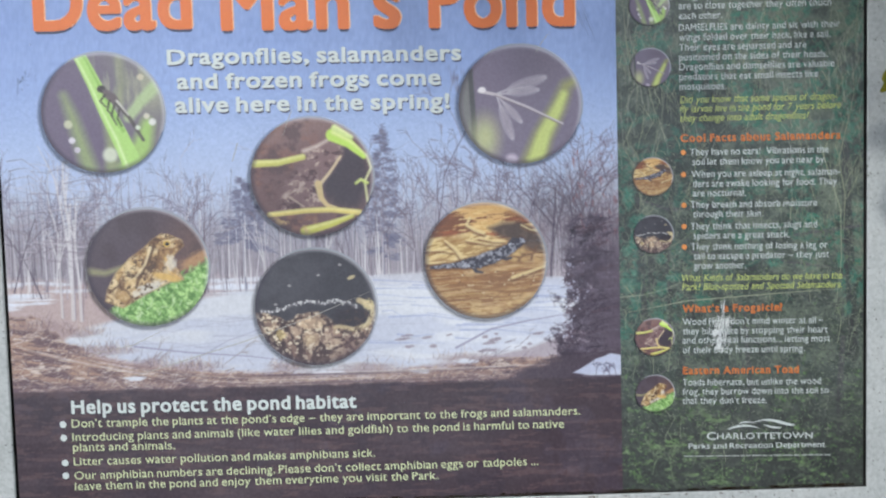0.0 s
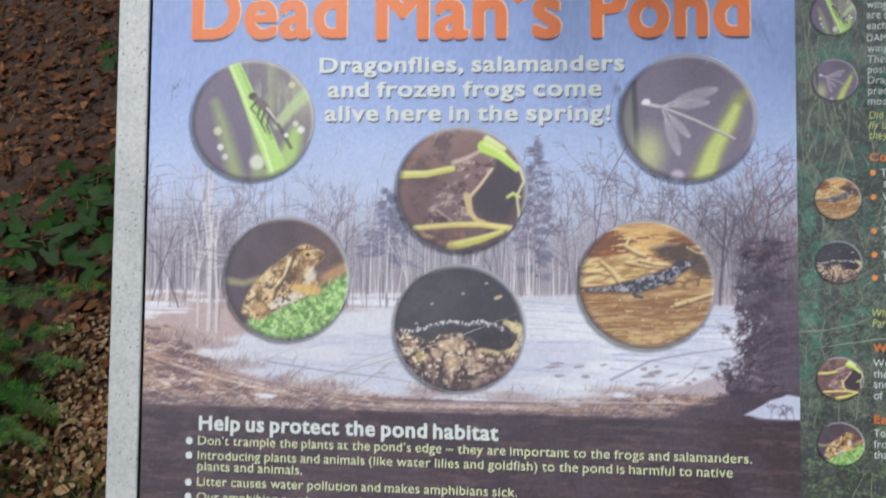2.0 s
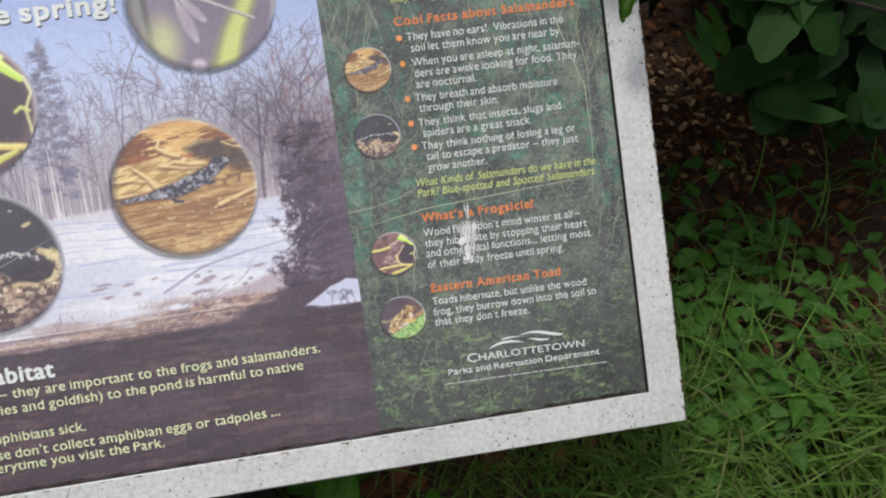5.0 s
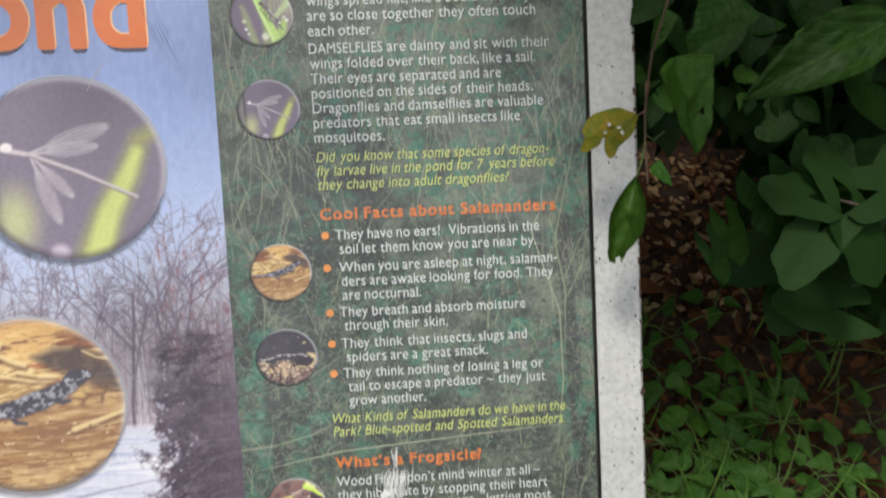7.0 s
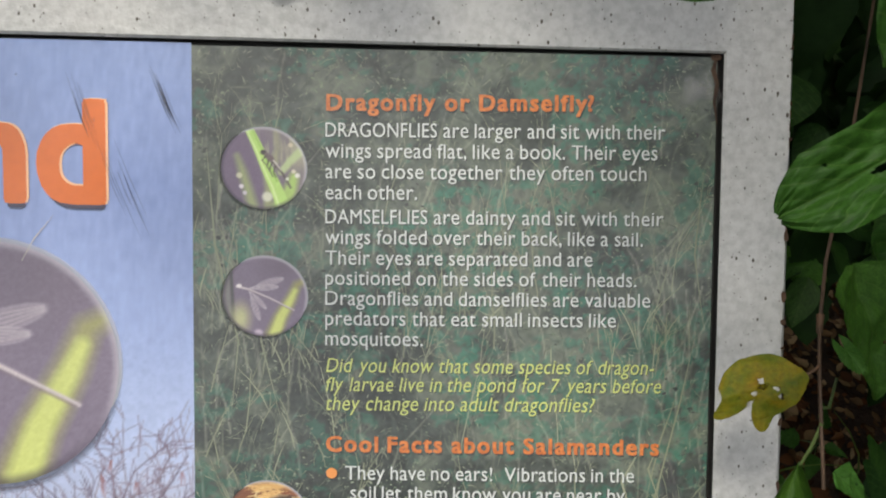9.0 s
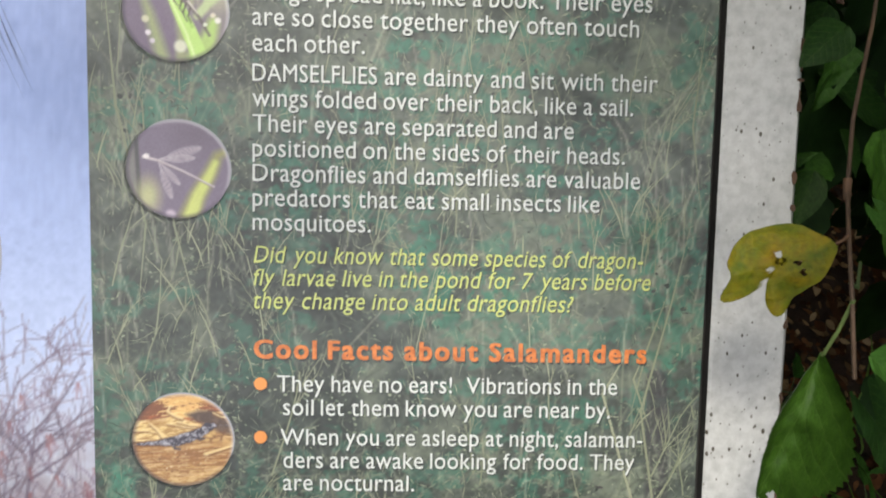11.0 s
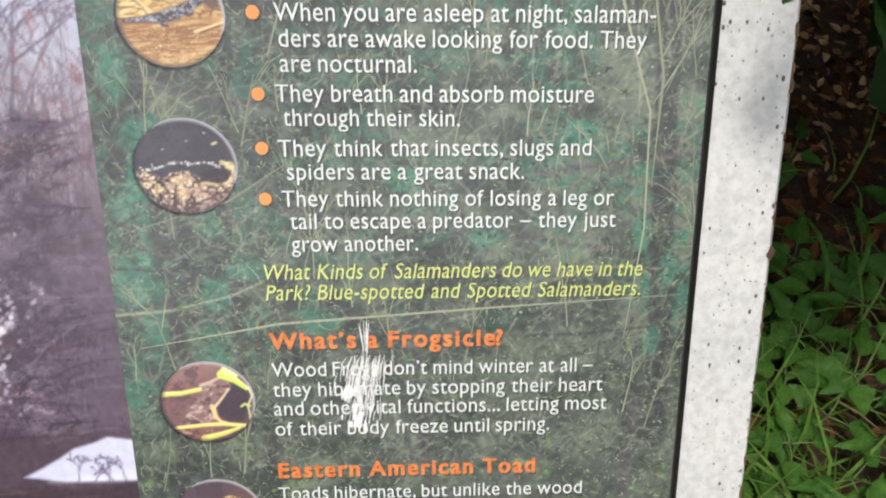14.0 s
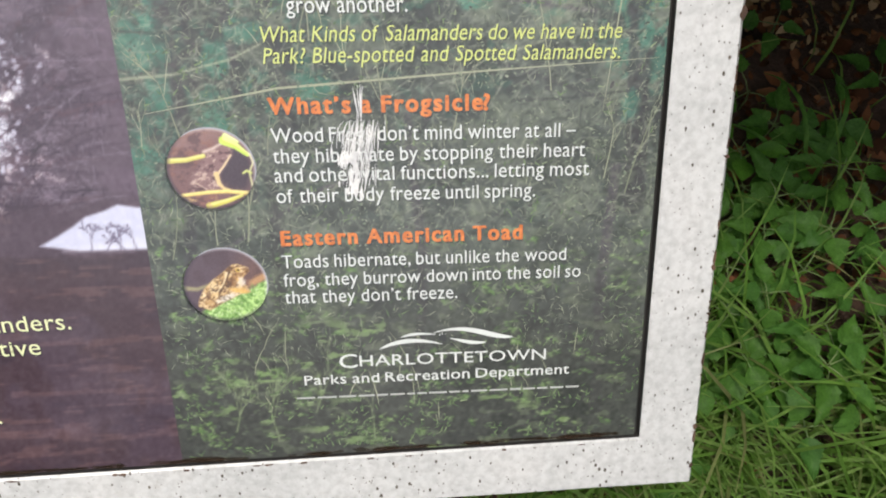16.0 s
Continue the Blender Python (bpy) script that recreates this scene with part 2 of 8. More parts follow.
def slab(name, u0, v0, u1, v1, n0, n1, mat_, label, bev=0.002):
    bm = bmesh.new()
    vs = [bm.verts.new(face(u, v) + Vector((0, n, 0))) for n in (n0, n1) for u, v in ((u0, v0), (u1, v0), (u1, v1), (u0, v1))]
    for f in ((0, 1, 2, 3), (7, 6, 5, 4), (0, 4, 5, 1), (1, 5, 6, 2), (2, 6, 7, 3), (3, 7, 4, 0)):
        bm.faces.new([vs[i] for i in f])
    bmesh.ops.recalc_face_normals(bm, faces=bm.faces)
    if bev:
        bmesh.ops.bevel(bm, geom=bm.edges[:], offset=bev, segments=2, affect="EDGES")
    return part(name, bm, mat_, sign, label)


slab("backing_plate", -W2 - 0.001, -0.001, W2 + 0.001, H + 0.001, 0.0035, 0.012, BLACK_GAP, "dark backing behind the print", 0)

# the single square post, from the ground to the back of the panel
to_sign = SIGN.inverted()


def upright_post():
    bm = bmesh.new()
    half = 0.030
    cx, y0 = 0.008, 0.019
    corners = ((cx - half, y0 - half), (cx + half, y0 - half), (cx + half, y0 + half), (cx - half, y0 + half))
    lo = [bm.verts.new(to_sign @ Vector((x, y, -0.35))) for x, y in corners]
    # the top is cut to the slope of the panel's back
    hi = [bm.verts.new(to_sign @ Vector((x, y, 0.334 + 0.782 * (y - 0.0185)))) for x, y in corners]
    bm.faces.new(lo[::-1])
    bm.faces.new(hi)
    for i in range(4):
        bm.faces.new((lo[i], lo[(i + 1) % 4], hi[(i + 1) % 4], hi[i]))
    bmesh.ops.recalc_face_normals(bm, faces=bm.faces)
    bmesh.ops.bevel(bm, geom=bm.edges[:], offset=0.004, segments=2, affect="EDGES")
    return part("post", bm, POST_PAINT, sign, "square dark painted post")


upright_post()


# ---- the print: photograph, column and their strokes ----
class Strokes:
    """Gathers flat strokes and patches on the face, to become one mesh."""

    def __init__(self, layer, centre=None, radius=0.0):
        self.v, self.f, self.layer, self.c, self.r = [], [], layer, centre, radius
        self.cuts = []

    def put(self, u, v):
        if self.c:
            du, dv = u - self.c[0], v - self.c[1]
            d = math.hypot(du, dv)
            if d > self.r:
                u, v = self.c[0] + du * self.r / d, self.c[1] + dv * self.r / d
        elif self.box:
            u = min(max(u, self.box[0]), self.box[2])
            v = min(max(v, self.box[1]), self.box[3])
        # neighbouring strokes lie a hair apart
        self.v.append(face(u, v, self.layer + 0.02 * (len(self.cuts) % 41)))
        return len(self.v) - 1

    box = None

    def line(self, pts, w0, w1=None, ends=True):
        """A tapering stroke along pts."""
        w1 = w0 if w1 is None else w1
        self.cuts.append((len(self.v), len(self.f)))
        prev = None
        k = len(pts)
        for i, (u, v) in enumerate(pts):
            a, b = pts[max(0, i - 1)], pts[min(k - 1, i + 1)]
            dx, dy = b[0] - a[0], b[1] - a[1]
            d = math.hypot(dx, dy) or 1
            q = i / (k - 1)
            w = (w0 + (w1 - w0) * q) / 2
            if k > 2 and ends:
                w *= min(1.0, 0.2 + (q * 6) ** 0.5, 0.2 + ((1 - q) * 6) ** 0.5)
            nx, ny = -dy / d * w, dx / d * w
            cur = (self.put(u + nx, v + ny), self.put(u - nx, v - ny))
            if prev:
                self.f.append((prev[0], prev[1], cur[1], cur[0]))
            prev = cur

    def patch(self, pts):
        self.cuts.append((len(self.v), len(self.f)))
        self.f.append([self.put(u, v) for u, v in pts])

    def blob(self, u, v, ru, rv, wobble=0.2, seed=0, turn=0.0, steps=20, freq=1.4):
        pts = []
        for i in range(steps):
            a = 2 * math.pi * i / steps
            k = 1 + wobble * noise.noise(Vector((math.cos(a) * freq, math.sin(a) * freq, seed * 3.7)))
            x, y = ru * k * math.cos(a), rv * k * math.sin(a)
            pts.append((u + x * math.cos(turn) - y * math.sin(turn), v + x * math.sin(turn) + y * math.cos(turn)))
        self.patch(pts)

    def out(self, name, mat_, parent, label=""):
        """A few strokes become an object each; many become one mesh of kind stuff."""
        if len(self.cuts) > 14:
            return tagged(raw(name, self.v, self.f, mat_, parent, label), kind="stuff")
        ends = self.cuts[1:] + [(len(self.v), len(self.f))]
        for (v0, f0), (v1, f1) in zip(self.cuts, ends):
            ob = raw(name, self.v[v0:v1], [[i - v0 for i in f] for f in self.f[f0:f1]], mat_, parent, label)
        return ob


SPLIT = 0.205        # where the photograph ends and the column of text begins


rnd = random.Random(4)
BOX_COLUMN = (SPLIT - 0.0004, 0.0012, W2 - 0.0028, TOP_R - 0.0020)


def grow(s, u, v, length, angle, width, depth, spread=0.55, top=True):
    """A bare tree of strokes: the trunk bends, and forks into thinner limbs."""
    pts = [(u, v)]
    a = angle
    k = 5
    for i in range(k):
        a += rnd.uniform(-0.10, 0.10)
        u += math.sin(a) * length / k
        v += math.cos(a) * length / k
        pts.append((u, v))
    s.line(pts, width, width * 0.55, not top)
    if depth:
        for i in range(rnd.randint(2, 4)):
            p = pts[rnd.randint(2, k)]
            grow(s, p[0], p[1], length * rnd.uniform(0.42, 0.66), a + rnd.choice((-1, 1)) * rnd.uniform(0.15, spread), width * 0.55, depth - 1, spread, False)


def conifer(s, u, v0, v1, w):
    s.line([(u + 0.001, v0 - 0.07), (u, v0), (u, v1)], 0.0036, 0.0008)
    for i in range(34):
        t = (i + rnd.random()) / 34
        v = v0 + (v1 - v0) * t
        reach = w * (1 - t) ** 0.7 * rnd.uniform(0.35, 1.15) + 0.002
        side = rnd.choice((-1, 1))
        for k in range(24):
            q = rnd.random() * reach
            p = (u + side * q, v - q * 0.18 + rnd.gauss(0, 0.0022))
            a = rnd.uniform(-0.5, 0.5)
            ln = rnd.uniform(0.003, 0.007)
            s.line([p, (p[0] + side * ln * math.cos(a), p[1] + ln * math.sin(a))], rnd.uniform(0.0012, 0.003), 0.0006)


# ---- painted colour of the printed pictures ----
def lattice(x, y, seed):
    """Smooth value noise, 0 to 1, on arrays."""
    ix, iy = np.floor(x), np.floor(y)
    fx, fy = x - ix, y - iy
    fx, fy = fx * fx * (3 - 2 * fx), fy * fy * (3 - 2 * fy)

    def corner(a, b):
        q = np.sin(a * 127.1 + b * 311.7 + seed * 74.7) * 43758.5453
        return q - np.floor(q)

    low = corner(ix, iy) * (1 - fx) + corner(ix + 1, iy) * fx
    high = corner(ix, iy + 1) * (1 - fx) + corner(ix + 1, iy + 1) * fx
    return low * (1 - fy) + high * fy


def grain(x, y, seed, octaves=4):
    """Several scales of noise together, about 0.5 on average."""
    total, weight, k = 0.0, 0.0, 1.0
    for i in range(octaves):
        total, weight = total + lattice(x * 2 ** i + i * 17.3, y * 2 ** i + i * 9.1, seed + i) * k, weight + k
        k *= 0.62
    return total / weight


def ease(a, b, x):
    t = np.clip((x - a) / (b - a), 0, 1)
    return t * t * (3 - 2 * t)


def cells(x, y, k, seed):
    """Broken pieces: for each point the piece's number, and how far it lies from the crack and from the piece's middle."""
    q = np.random.default_rng(seed).uniform(-1.05, 1.05, (k, 2))
    d = np.hypot(x[..., None] - q[:, 0], y[..., None] - q[:, 1])
    near = np.sort(d, -1)
    return np.argmin(d, -1), near[..., 1] - near[..., 0], near[..., 0]


def inked_mat():
    """Print whose colour was laid down point by point."""
    m, n, l, b = material("printed_picture")
    a = n.new("ShaderNodeAttribute")
    a.attribute_name = "print"
    l.new(faded(n, l, a.outputs["Color"]), b.inputs["Base Color"])
    b.inputs["Roughness"].default_value = PRINT_ROUGH
    b.inputs["Specular IOR Level"].default_value = GLOSS
    return m


INKED = inked_mat()


class Canvas:
    """A sheet of fine cells on which a picture is painted in soft strokes and washes."""

    def __init__(self, U, V, soft_, unit=1.0):
        self.U, self.V, self.soft, self.unit = U, V, soft_, unit
        self.c = np.zeros(U.shape + (3,))
        self.inks, self.alpha, self.rows = [(0, 0, 0)], 1.0, None

    def wash(self, mask, colour, window=None):
        part_ = self.c if window is None else self.c[window]
        part_ += (np.asarray(colour, float) - part_) * np.clip(mask, 0, 1)[..., None]

    def line(self, pts, w0, w1=None, ends=True, colour=None, alpha=None, blur=1.0):
        """A tapering stroke along pts."""
        w1 = w0 if w1 is None else w1
        reach = max(w0, w1) / 2 + self.soft * blur * 1.5
        ps = np.array(pts, float)
        window = (slice(None), slice(None))
        if self.rows is not None:
            i0, i1 = np.searchsorted(self.rows[0], (ps[:, 1].min() - reach, ps[:, 1].max() + reach))
            j0, j1 = np.searchsorted(self.rows[1], (ps[:, 0].min() - reach, ps[:, 0].max() + reach))
            if i0 >= i1 or j0 >= j1:
                return
            window = (slice(i0, i1), slice(j0, j1))
        U, V = self.U[window], self.V[window]
        best = np.full(U.shape, -9.0)
        k = len(ps) - 1
        for i in range(k):
            (ax, ay), (bx, by) = ps[i], ps[i + 1]
            dx, dy = bx - ax, by - ay
            t = np.clip(((U - ax) * dx + (V - ay) * dy) / (dx * dx + dy * dy + 1e-12), 0, 1)
            w = w0 + (w1 - w0) * (i + t) / k
            best = np.maximum(best, w / 2 - np.hypot(U - ax - t * dx, V - ay - t * dy))
        mask = np.clip(best / (self.soft * blur) + 0.5, 0, 1)
        self.wash(mask * (self.alpha if alpha is None else alpha), rnd.choice(self.inks) if colour is None else colour, window)

    def spot(self, u, v, ru, rv, colour, alpha=1.0, edge=0.3, turn=0.0, rough=0.0, seed=0):
        """A soft-edged oval, ragged by rough."""
        reach = max(ru, rv) * (1 + edge + rough)
        window = (slice(None), slice(None))
        if self.rows is not None:
            i0, i1 = np.searchsorted(self.rows[0], (v - reach, v + reach))
            j0, j1 = np.searchsorted(self.rows[1], (u - reach, u + reach))
            if i0 >= i1 or j0 >= j1:
                return
            window = (slice(i0, i1), slice(j0, j1))
        x, y = self.U[window] - u, self.V[window] - v
        x, y = x * math.cos(turn) + y * math.sin(turn), y * math.cos(turn) - x * math.sin(turn)
        d = np.hypot(x / ru, y / rv)
        if rough:
            d = d + rough * (grain(x / ru * 2.2 + seed, y / rv * 2.2, seed, 3) - 0.5) * 2
        self.wash((1 - ease(1 - edge, 1 + edge, d)) * alpha, colour, window)

    def area(self, outline, blur=0.02):
        """A soft mask, 1 inside an outline."""
        inside = np.zeros(self.U.shape, bool)
        near = np.full(self.U.shape, 9.0)
        for (ax, ay), (bx, by) in zip(outline, list(outline[1:]) + [outline[0]]):
            if ay != by:
                cross = ((ay > self.V) != (by > self.V)) & (self.U < (bx - ax) * (self.V - ay) / (by - ay) + ax)
                inside ^= cross
            dx, dy = bx - ax, by - ay
            t = np.clip(((self.U - ax) * dx + (self.V - ay) * dy) / (dx * dx + dy * dy + 1e-12), 0, 1)
            near = np.minimum(near, np.hypot(self.U - ax - t * dx, self.V - ay - t * dy))
        return np.clip(np.where(inside, near, -near) / blur + 0.5, 0, 1)

    def out(self, name, parent, label, place, layer):
        """The painted sheet; place gives the spot on the sign's face for the sheet's own coordinates."""
        rows_n, cols_n = self.U.shape
        u, v = place(self.U, self.V)
        xyz = np.stack([u, np.full(u.shape, -0.00002 * layer), v * (1 + SKEW * (W2 - u) / (2 * W2))], -1).reshape(-1, 3)
        i = (np.arange(rows_n - 1)[:, None] * cols_n + np.arange(cols_n - 1)).ravel()
        quads = np.stack([i, i + 1, i + cols_n + 1, i + cols_n], -1)
        mesh = bpy.data.meshes.new(name)
        mesh.vertices.add(len(xyz))
        mesh.vertices.foreach_set("co", xyz.ravel())
        mesh.loops.add(quads.size)
        mesh.loops.foreach_set("vertex_index", quads.ravel())
        mesh.polygons.add(len(quads))
        mesh.polygons.foreach_set("loop_start", np.arange(len(quads)) * 4)
        mesh.update(calc_edges=True)
        k = np.clip(self.c, 0, 255) / 255
        k = np.where(k > 0.04, ((k + 0.055) / 1.055) ** 2.4, k / 12.92)
        k = np.clip(k * 1.15 - 0.026, 0.006, 1)
        colour = mesh.attributes.new("print", "FLOAT_COLOR", "POINT")
        colour.data.foreach_set("color", np.concatenate([k, np.ones(k.shape[:2] + (1,))], -1).ravel())
        mesh.materials.append(INKED)
        ob = new(name, mesh)
        ob.parent = parent
        return tagged(ob, label=label)


def paint_pond():
    """The photograph: blue sky, bare woods, two pines, an iced pond, its dry bank and a dark bush."""
    us = np.linspace(-W2 + 0.0022, SPLIT - 0.0006, 760)
    vs_ = np.concatenate([np.arange(0.0008, 0.1268, 0.0014), np.arange(0.1278, 0.452, 0.0009), np.linspace(0.455, TOP_R - 0.0004, 28)])
    U, V = np.meshgrid(us, vs_)
    p = Canvas(U, V, 0.0010)
    p.rows = (vs_, us)
    r_ = np.random.default_rng(5)
    wide, mid, fine = grain(U * 9, V * 9, 3), grain(U * 45, V * 45, 7), grain(U * 260, V * 260, 12, 3)
    levels = np.array([0.24, 0.34, 0.40, 0.46, 0.53, 0.61])
    for ch, tones in enumerate(((176, 176, 164, 146, 132, 124), (180, 184, 178, 164, 151, 144), (194, 208, 212, 208, 198, 188))):
        p.c[..., ch] = np.interp(V, levels, tones) + (wide - 0.5) * 10
    # the haze of far twigs
    top = np.interp(U, (-0.48, -0.40, -0.33, -0.24, -0.15, -0.09, -0.03, 0.03, 0.10, 0.15, 0.205), (0.372, 0.362, 0.340, 0.352, 0.335, 0.330, 0.352, 0.366, 0.365, 0.380, 0.392))
    p.wash(ease(-0.004, 0.075, top + (mid - 0.5) * 0.05 - V) * (0.62 + (fine - 0.5) * 0.8), (154, 146, 152))
    p.wash(ease(0.34, 0.27, V + (mid - 0.5) * 0.05) * 0.55, (136, 125, 132))
    p.wash(ease(0.04, 0.0, np.abs(V - 0.30 - (mid - 0.5) * 0.06)) * ease(0.02, 0.14, U) * 0.4, (150, 124, 130))
    # forest floor
    floor_ = ease(0.262, 0.246, V + (mid - 0.5) * 0.02)
    p.wash(floor_, (172, 160, 168))
    p.wash(floor_ * ease(-0.16, -0.40, U) * 0.85, (178, 156, 152))
    for i in range(60):
        u, v = r_.uniform(-0.48, 0.17), r_.uniform(0.222, 0.252)
        p.spot(u, v, r_.uniform(0.008, 0.035), r_.uniform(0.0012, 0.0030), (214, 216, 226), 0.75, 0.5, 0, 0.5, i)
    # trunks behind
    p.inks, p.alpha = [(104, 94, 106), (122, 112, 124), (92, 84, 96), (196, 190, 198), (214, 208, 212), (140, 130, 140)], 0.62
    for i in range(560):
        u, v, h, lean = r_.uniform(-W2, SPLIT), r_.uniform(0.232, 0.262), r_.uniform(0.03, 0.13), r_.normal(0, 0.05)
        p.line([(u, v), (u + lean * h * 0.5, v + h * 0.5), (u + lean * h * 1.3, v + h)], r_.uniform(0.0003, 0.0015), 0.0003, True, None, r_.uniform(0.3, 0.8))
    p.inks, p.alpha = [(116, 106, 120), (138, 128, 140), (100, 90, 104), (176, 168, 178), (150, 132, 138)], 0.55
    for i in range(50):
        grow(p, -W2 + 0.685 * (i + rnd.random()) / 50, rnd.uniform(0.24, 0.27), rnd.uniform(0.045, 0.080), rnd.gauss(0, 0.1), rnd.uniform(0.0006, 0.0014), 3, 0.75)
    for u, v0, v1, w in ((-0.058, 0.272, 0.413, 0.026), (-0.213, 0.285, 0.360, 0.030)):
        p.inks, p.alpha = [(92, 92, 116), (110, 108, 130), (126, 124, 144), (100, 98, 120)], 0.42
        conifer(p, u, v0, v1, w)
    # nearer bare trees
    p.inks, p.alpha = [(88, 78, 92), (104, 94, 108), (124, 112, 122)], 0.85
    for u, v, ln, w, a in ((0.176, 0.235, 0.112, 0.0036, 0.01), (0.128, 0.240, 0.105, 0.0030, 0.04), (0.155, 0.25, 0.085, 0.0024, -0.05), (0.098, 0.242, 0.075, 0.0018, -0.03), (0.060, 0.246, 0.085, 0.0016, 0.0), (0.004, 0.242, 0.120, 0.0020, -0.06), (0.028, 0.245, 0.098, 0.0016, -0.1),
                           (-0.022, 0.250, 0.075, 0.0014, 0.0), (-0.440, 0.235, 0.080, 0.0016, -0.3), (-0.470, 0.242, 0.085, 0.0018, 0.3), (-0.35, 0.242, 0.075, 0.0015, 0.05), (-0.17, 0.246, 0.07, 0.0014, 0.0), (-0.265, 0.246, 0.06, 0.0013, 0.1)):
        grow(p, u, v, ln, a, w, 4, 0.85)
    p.alpha = 0.6
    for i in range(26):
        grow(p, rnd.uniform(-W2, SPLIT), rnd.uniform(0.235, 0.255), rnd.uniform(0.05, 0.085), rnd.gauss(0, 0.07), rnd.uniform(0.0010, 0.0020), 4, 0.8)
    p.inks, p.alpha = [(206, 200, 206), (220, 214, 216)], 0.85
    for i in range(84):
        u, v, h = r_.uniform(-W2, 0.12), r_.uniform(0.238, 0.256), r_.uniform(0.02, 0.07)
        p.line([(u, v), (u + r_.normal(0, 0.002), v + h)], r_.uniform(0.0008, 0.0018), 0.0005)
    p.inks = [(96, 82, 98), (120, 104, 116), (110, 92, 108)]
    for i in range(260):
        u, v, a, h = SPLIT - abs(r_.normal(0, 0.035)), r_.uniform(0.25, 0.40), r_.normal(0, 0.8), r_.uniform(0.006, 0.022)
        p.line([(u, v), (u + math.sin(a) * h * 0.5, v + math.cos(a) * h * 0.6), (u + math.sin(a * 1.4) * h, v + math.cos(a) * h)], r_.uniform(0.0004, 0.0011), 0.0003, True, None, 0.6)
    # withered tufts hanging in the nearest tree
    p.inks = [(134, 96, 102), (148, 110, 112), (118, 84, 94)]
    for i in range(46):
        u, v = SPLIT - 0.052 * r_.random(), r_.uniform(0.285, 0.385)
        for j in range(5):
            a, h = r_.normal(3.0, 0.35), r_.uniform(0.003, 0.007)
            p.line([(u, v), (u + math.sin(a) * h, v + math.cos(a) * h)], r_.uniform(0.0006, 0.0012), 0.0004, True, None, 0.5)
    # the ice
    ice = [(-0.425, 0.186), (-0.405, 0.199), (-0.36, 0.210), (-0.31, 0.220), (-0.26, 0.231), (-0.21, 0.238), (-0.14, 0.244), (-0.06, 0.251), (0.0, 0.253), (0.06, 0.250), (0.12, 0.245), (0.165, 0.246), (0.172, 0.225), (0.158, 0.198), (0.143, 0.184), (0.10, 0.168), (0.05, 0.158), (-0.05, 0.149),
           (-0.17, 0.146), (-0.26, 0.150), (-0.34, 0.163), (-0.39, 0.175)]
    ice_mask = p.area([(u + rnd.uniform(-0.003, 0.003), v + rnd.uniform(-0.0015, 0.0015)) for u, v in ice], 0.005)
    smooth = grain(U * 6, V * 40, 21)
    p.wash(ice_mask, (202, 202, 209))
    p.wash(ice_mask * ease(-0.12, 0.06, U) * 0.8, (221, 221, 228))
    p.wash(ice_mask * ease(0.46, 0.66, smooth) * 0.45, (172, 176, 200))
    p.wash(ice_mask * ease(0.235, 0.25, V) * 0.4, (170, 166, 180))
    for i in range(46):
        u, v, w = r_.uniform(-0.10, 0.12), r_.uniform(0.175, 0.25), r_.uniform(0.02, 0.09)
        p.line([(u, v), (u + w * 0.5, v - r_.uniform(-0.001, 0.003)), (u + w, v - r_.uniform(0.0, 0.007))], r_.uniform(0.0006, 0.0020), 0.0004, True, (150, 158, 194), r_.uniform(0.35, 0.8))
    for i in range(24):
        u, v, w = r_.uniform(-0.38, -0.08), r_.uniform(0.16, 0.215), r_.uniform(0.03, 0.10)
        p.line([(u, v), (u + w * 0.5, v + r_.uniform(-0.004, 0.006)), (u + w, v + r_.uniform(-0.01, 0.014))], r_.uniform(0.0004, 0.0010), 0.0003, True, (150, 146, 164), r_.uniform(0.3, 0.6))
    for pts, w in (([(-0.34, 0.180), (-0.28, 0.172), (-0.21, 0.166), (-0.17, 0.160)], 0.0022), ([(-0.28, 0.160), (-0.235, 0.184), (-0.19, 0.199)], 0.0010), ([(0.02, 0.170), (0.06, 0.190), (0.10, 0.198), (0.14, 0.204)], 0.0028)):
        p.line(pts, w, w * 0.4, True, (140, 134, 160), 0.7)
    p.inks, p.alpha = [(150, 138, 142)], 0.8
    for u, v, ln, a in ((-0.345, 0.152, 0.040, 1.05), (-0.335, 0.150, 0.036, 0.75), (-0.24, 0.158, 0.022, 0.9)):
        grow(p, u, v, ln, a, 0.0010, 3, 0.6)
    p.spot(-0.184, 0.188, 0.007, 0.0025, (128, 108, 112), 0.9, 0.3, 0.1, 0.5, 2)
    for i in range(16):
        p.spot(r_.uniform(-0.05, 0.12), r_.uniform(0.165, 0.185), r_.uniform(0.002, 0.008), r_.uniform(0.001, 0.002), (134, 118, 128), 0.7, 0.4, 0.1, 0.5, i)
    # birches with pale bark
    for u, v, ln, w, a in ((-0.4060, 0.212, 0.125, 0.0050, 0.02), (-0.3970, 0.210, 0.110, 0.0036, 0.06), (-0.4180, 0.214, 0.090, 0.0030, -0.04), (-0.286, 0.246, 0.05, 0.002, 0.0), (-0.19, 0.250, 0.05, 0.002, 0.0), (-0.12, 0.252, 0.055, 0.0018, 0.02)):
        p.inks, p.alpha = [(204, 198, 200)], 0.7
        p.line([(u + w * 0.45, v), (u + w * 0.45 + a * ln * 0.8, v + ln * 0.8)], w * 0.5, w * 0.2, False, (130, 116, 126))
        grow(p, u, v, ln, a, w, 2, 0.32)
    p.inks, p.alpha = [(150, 138, 146), (190, 182, 188), (118, 106, 116)], 0.65
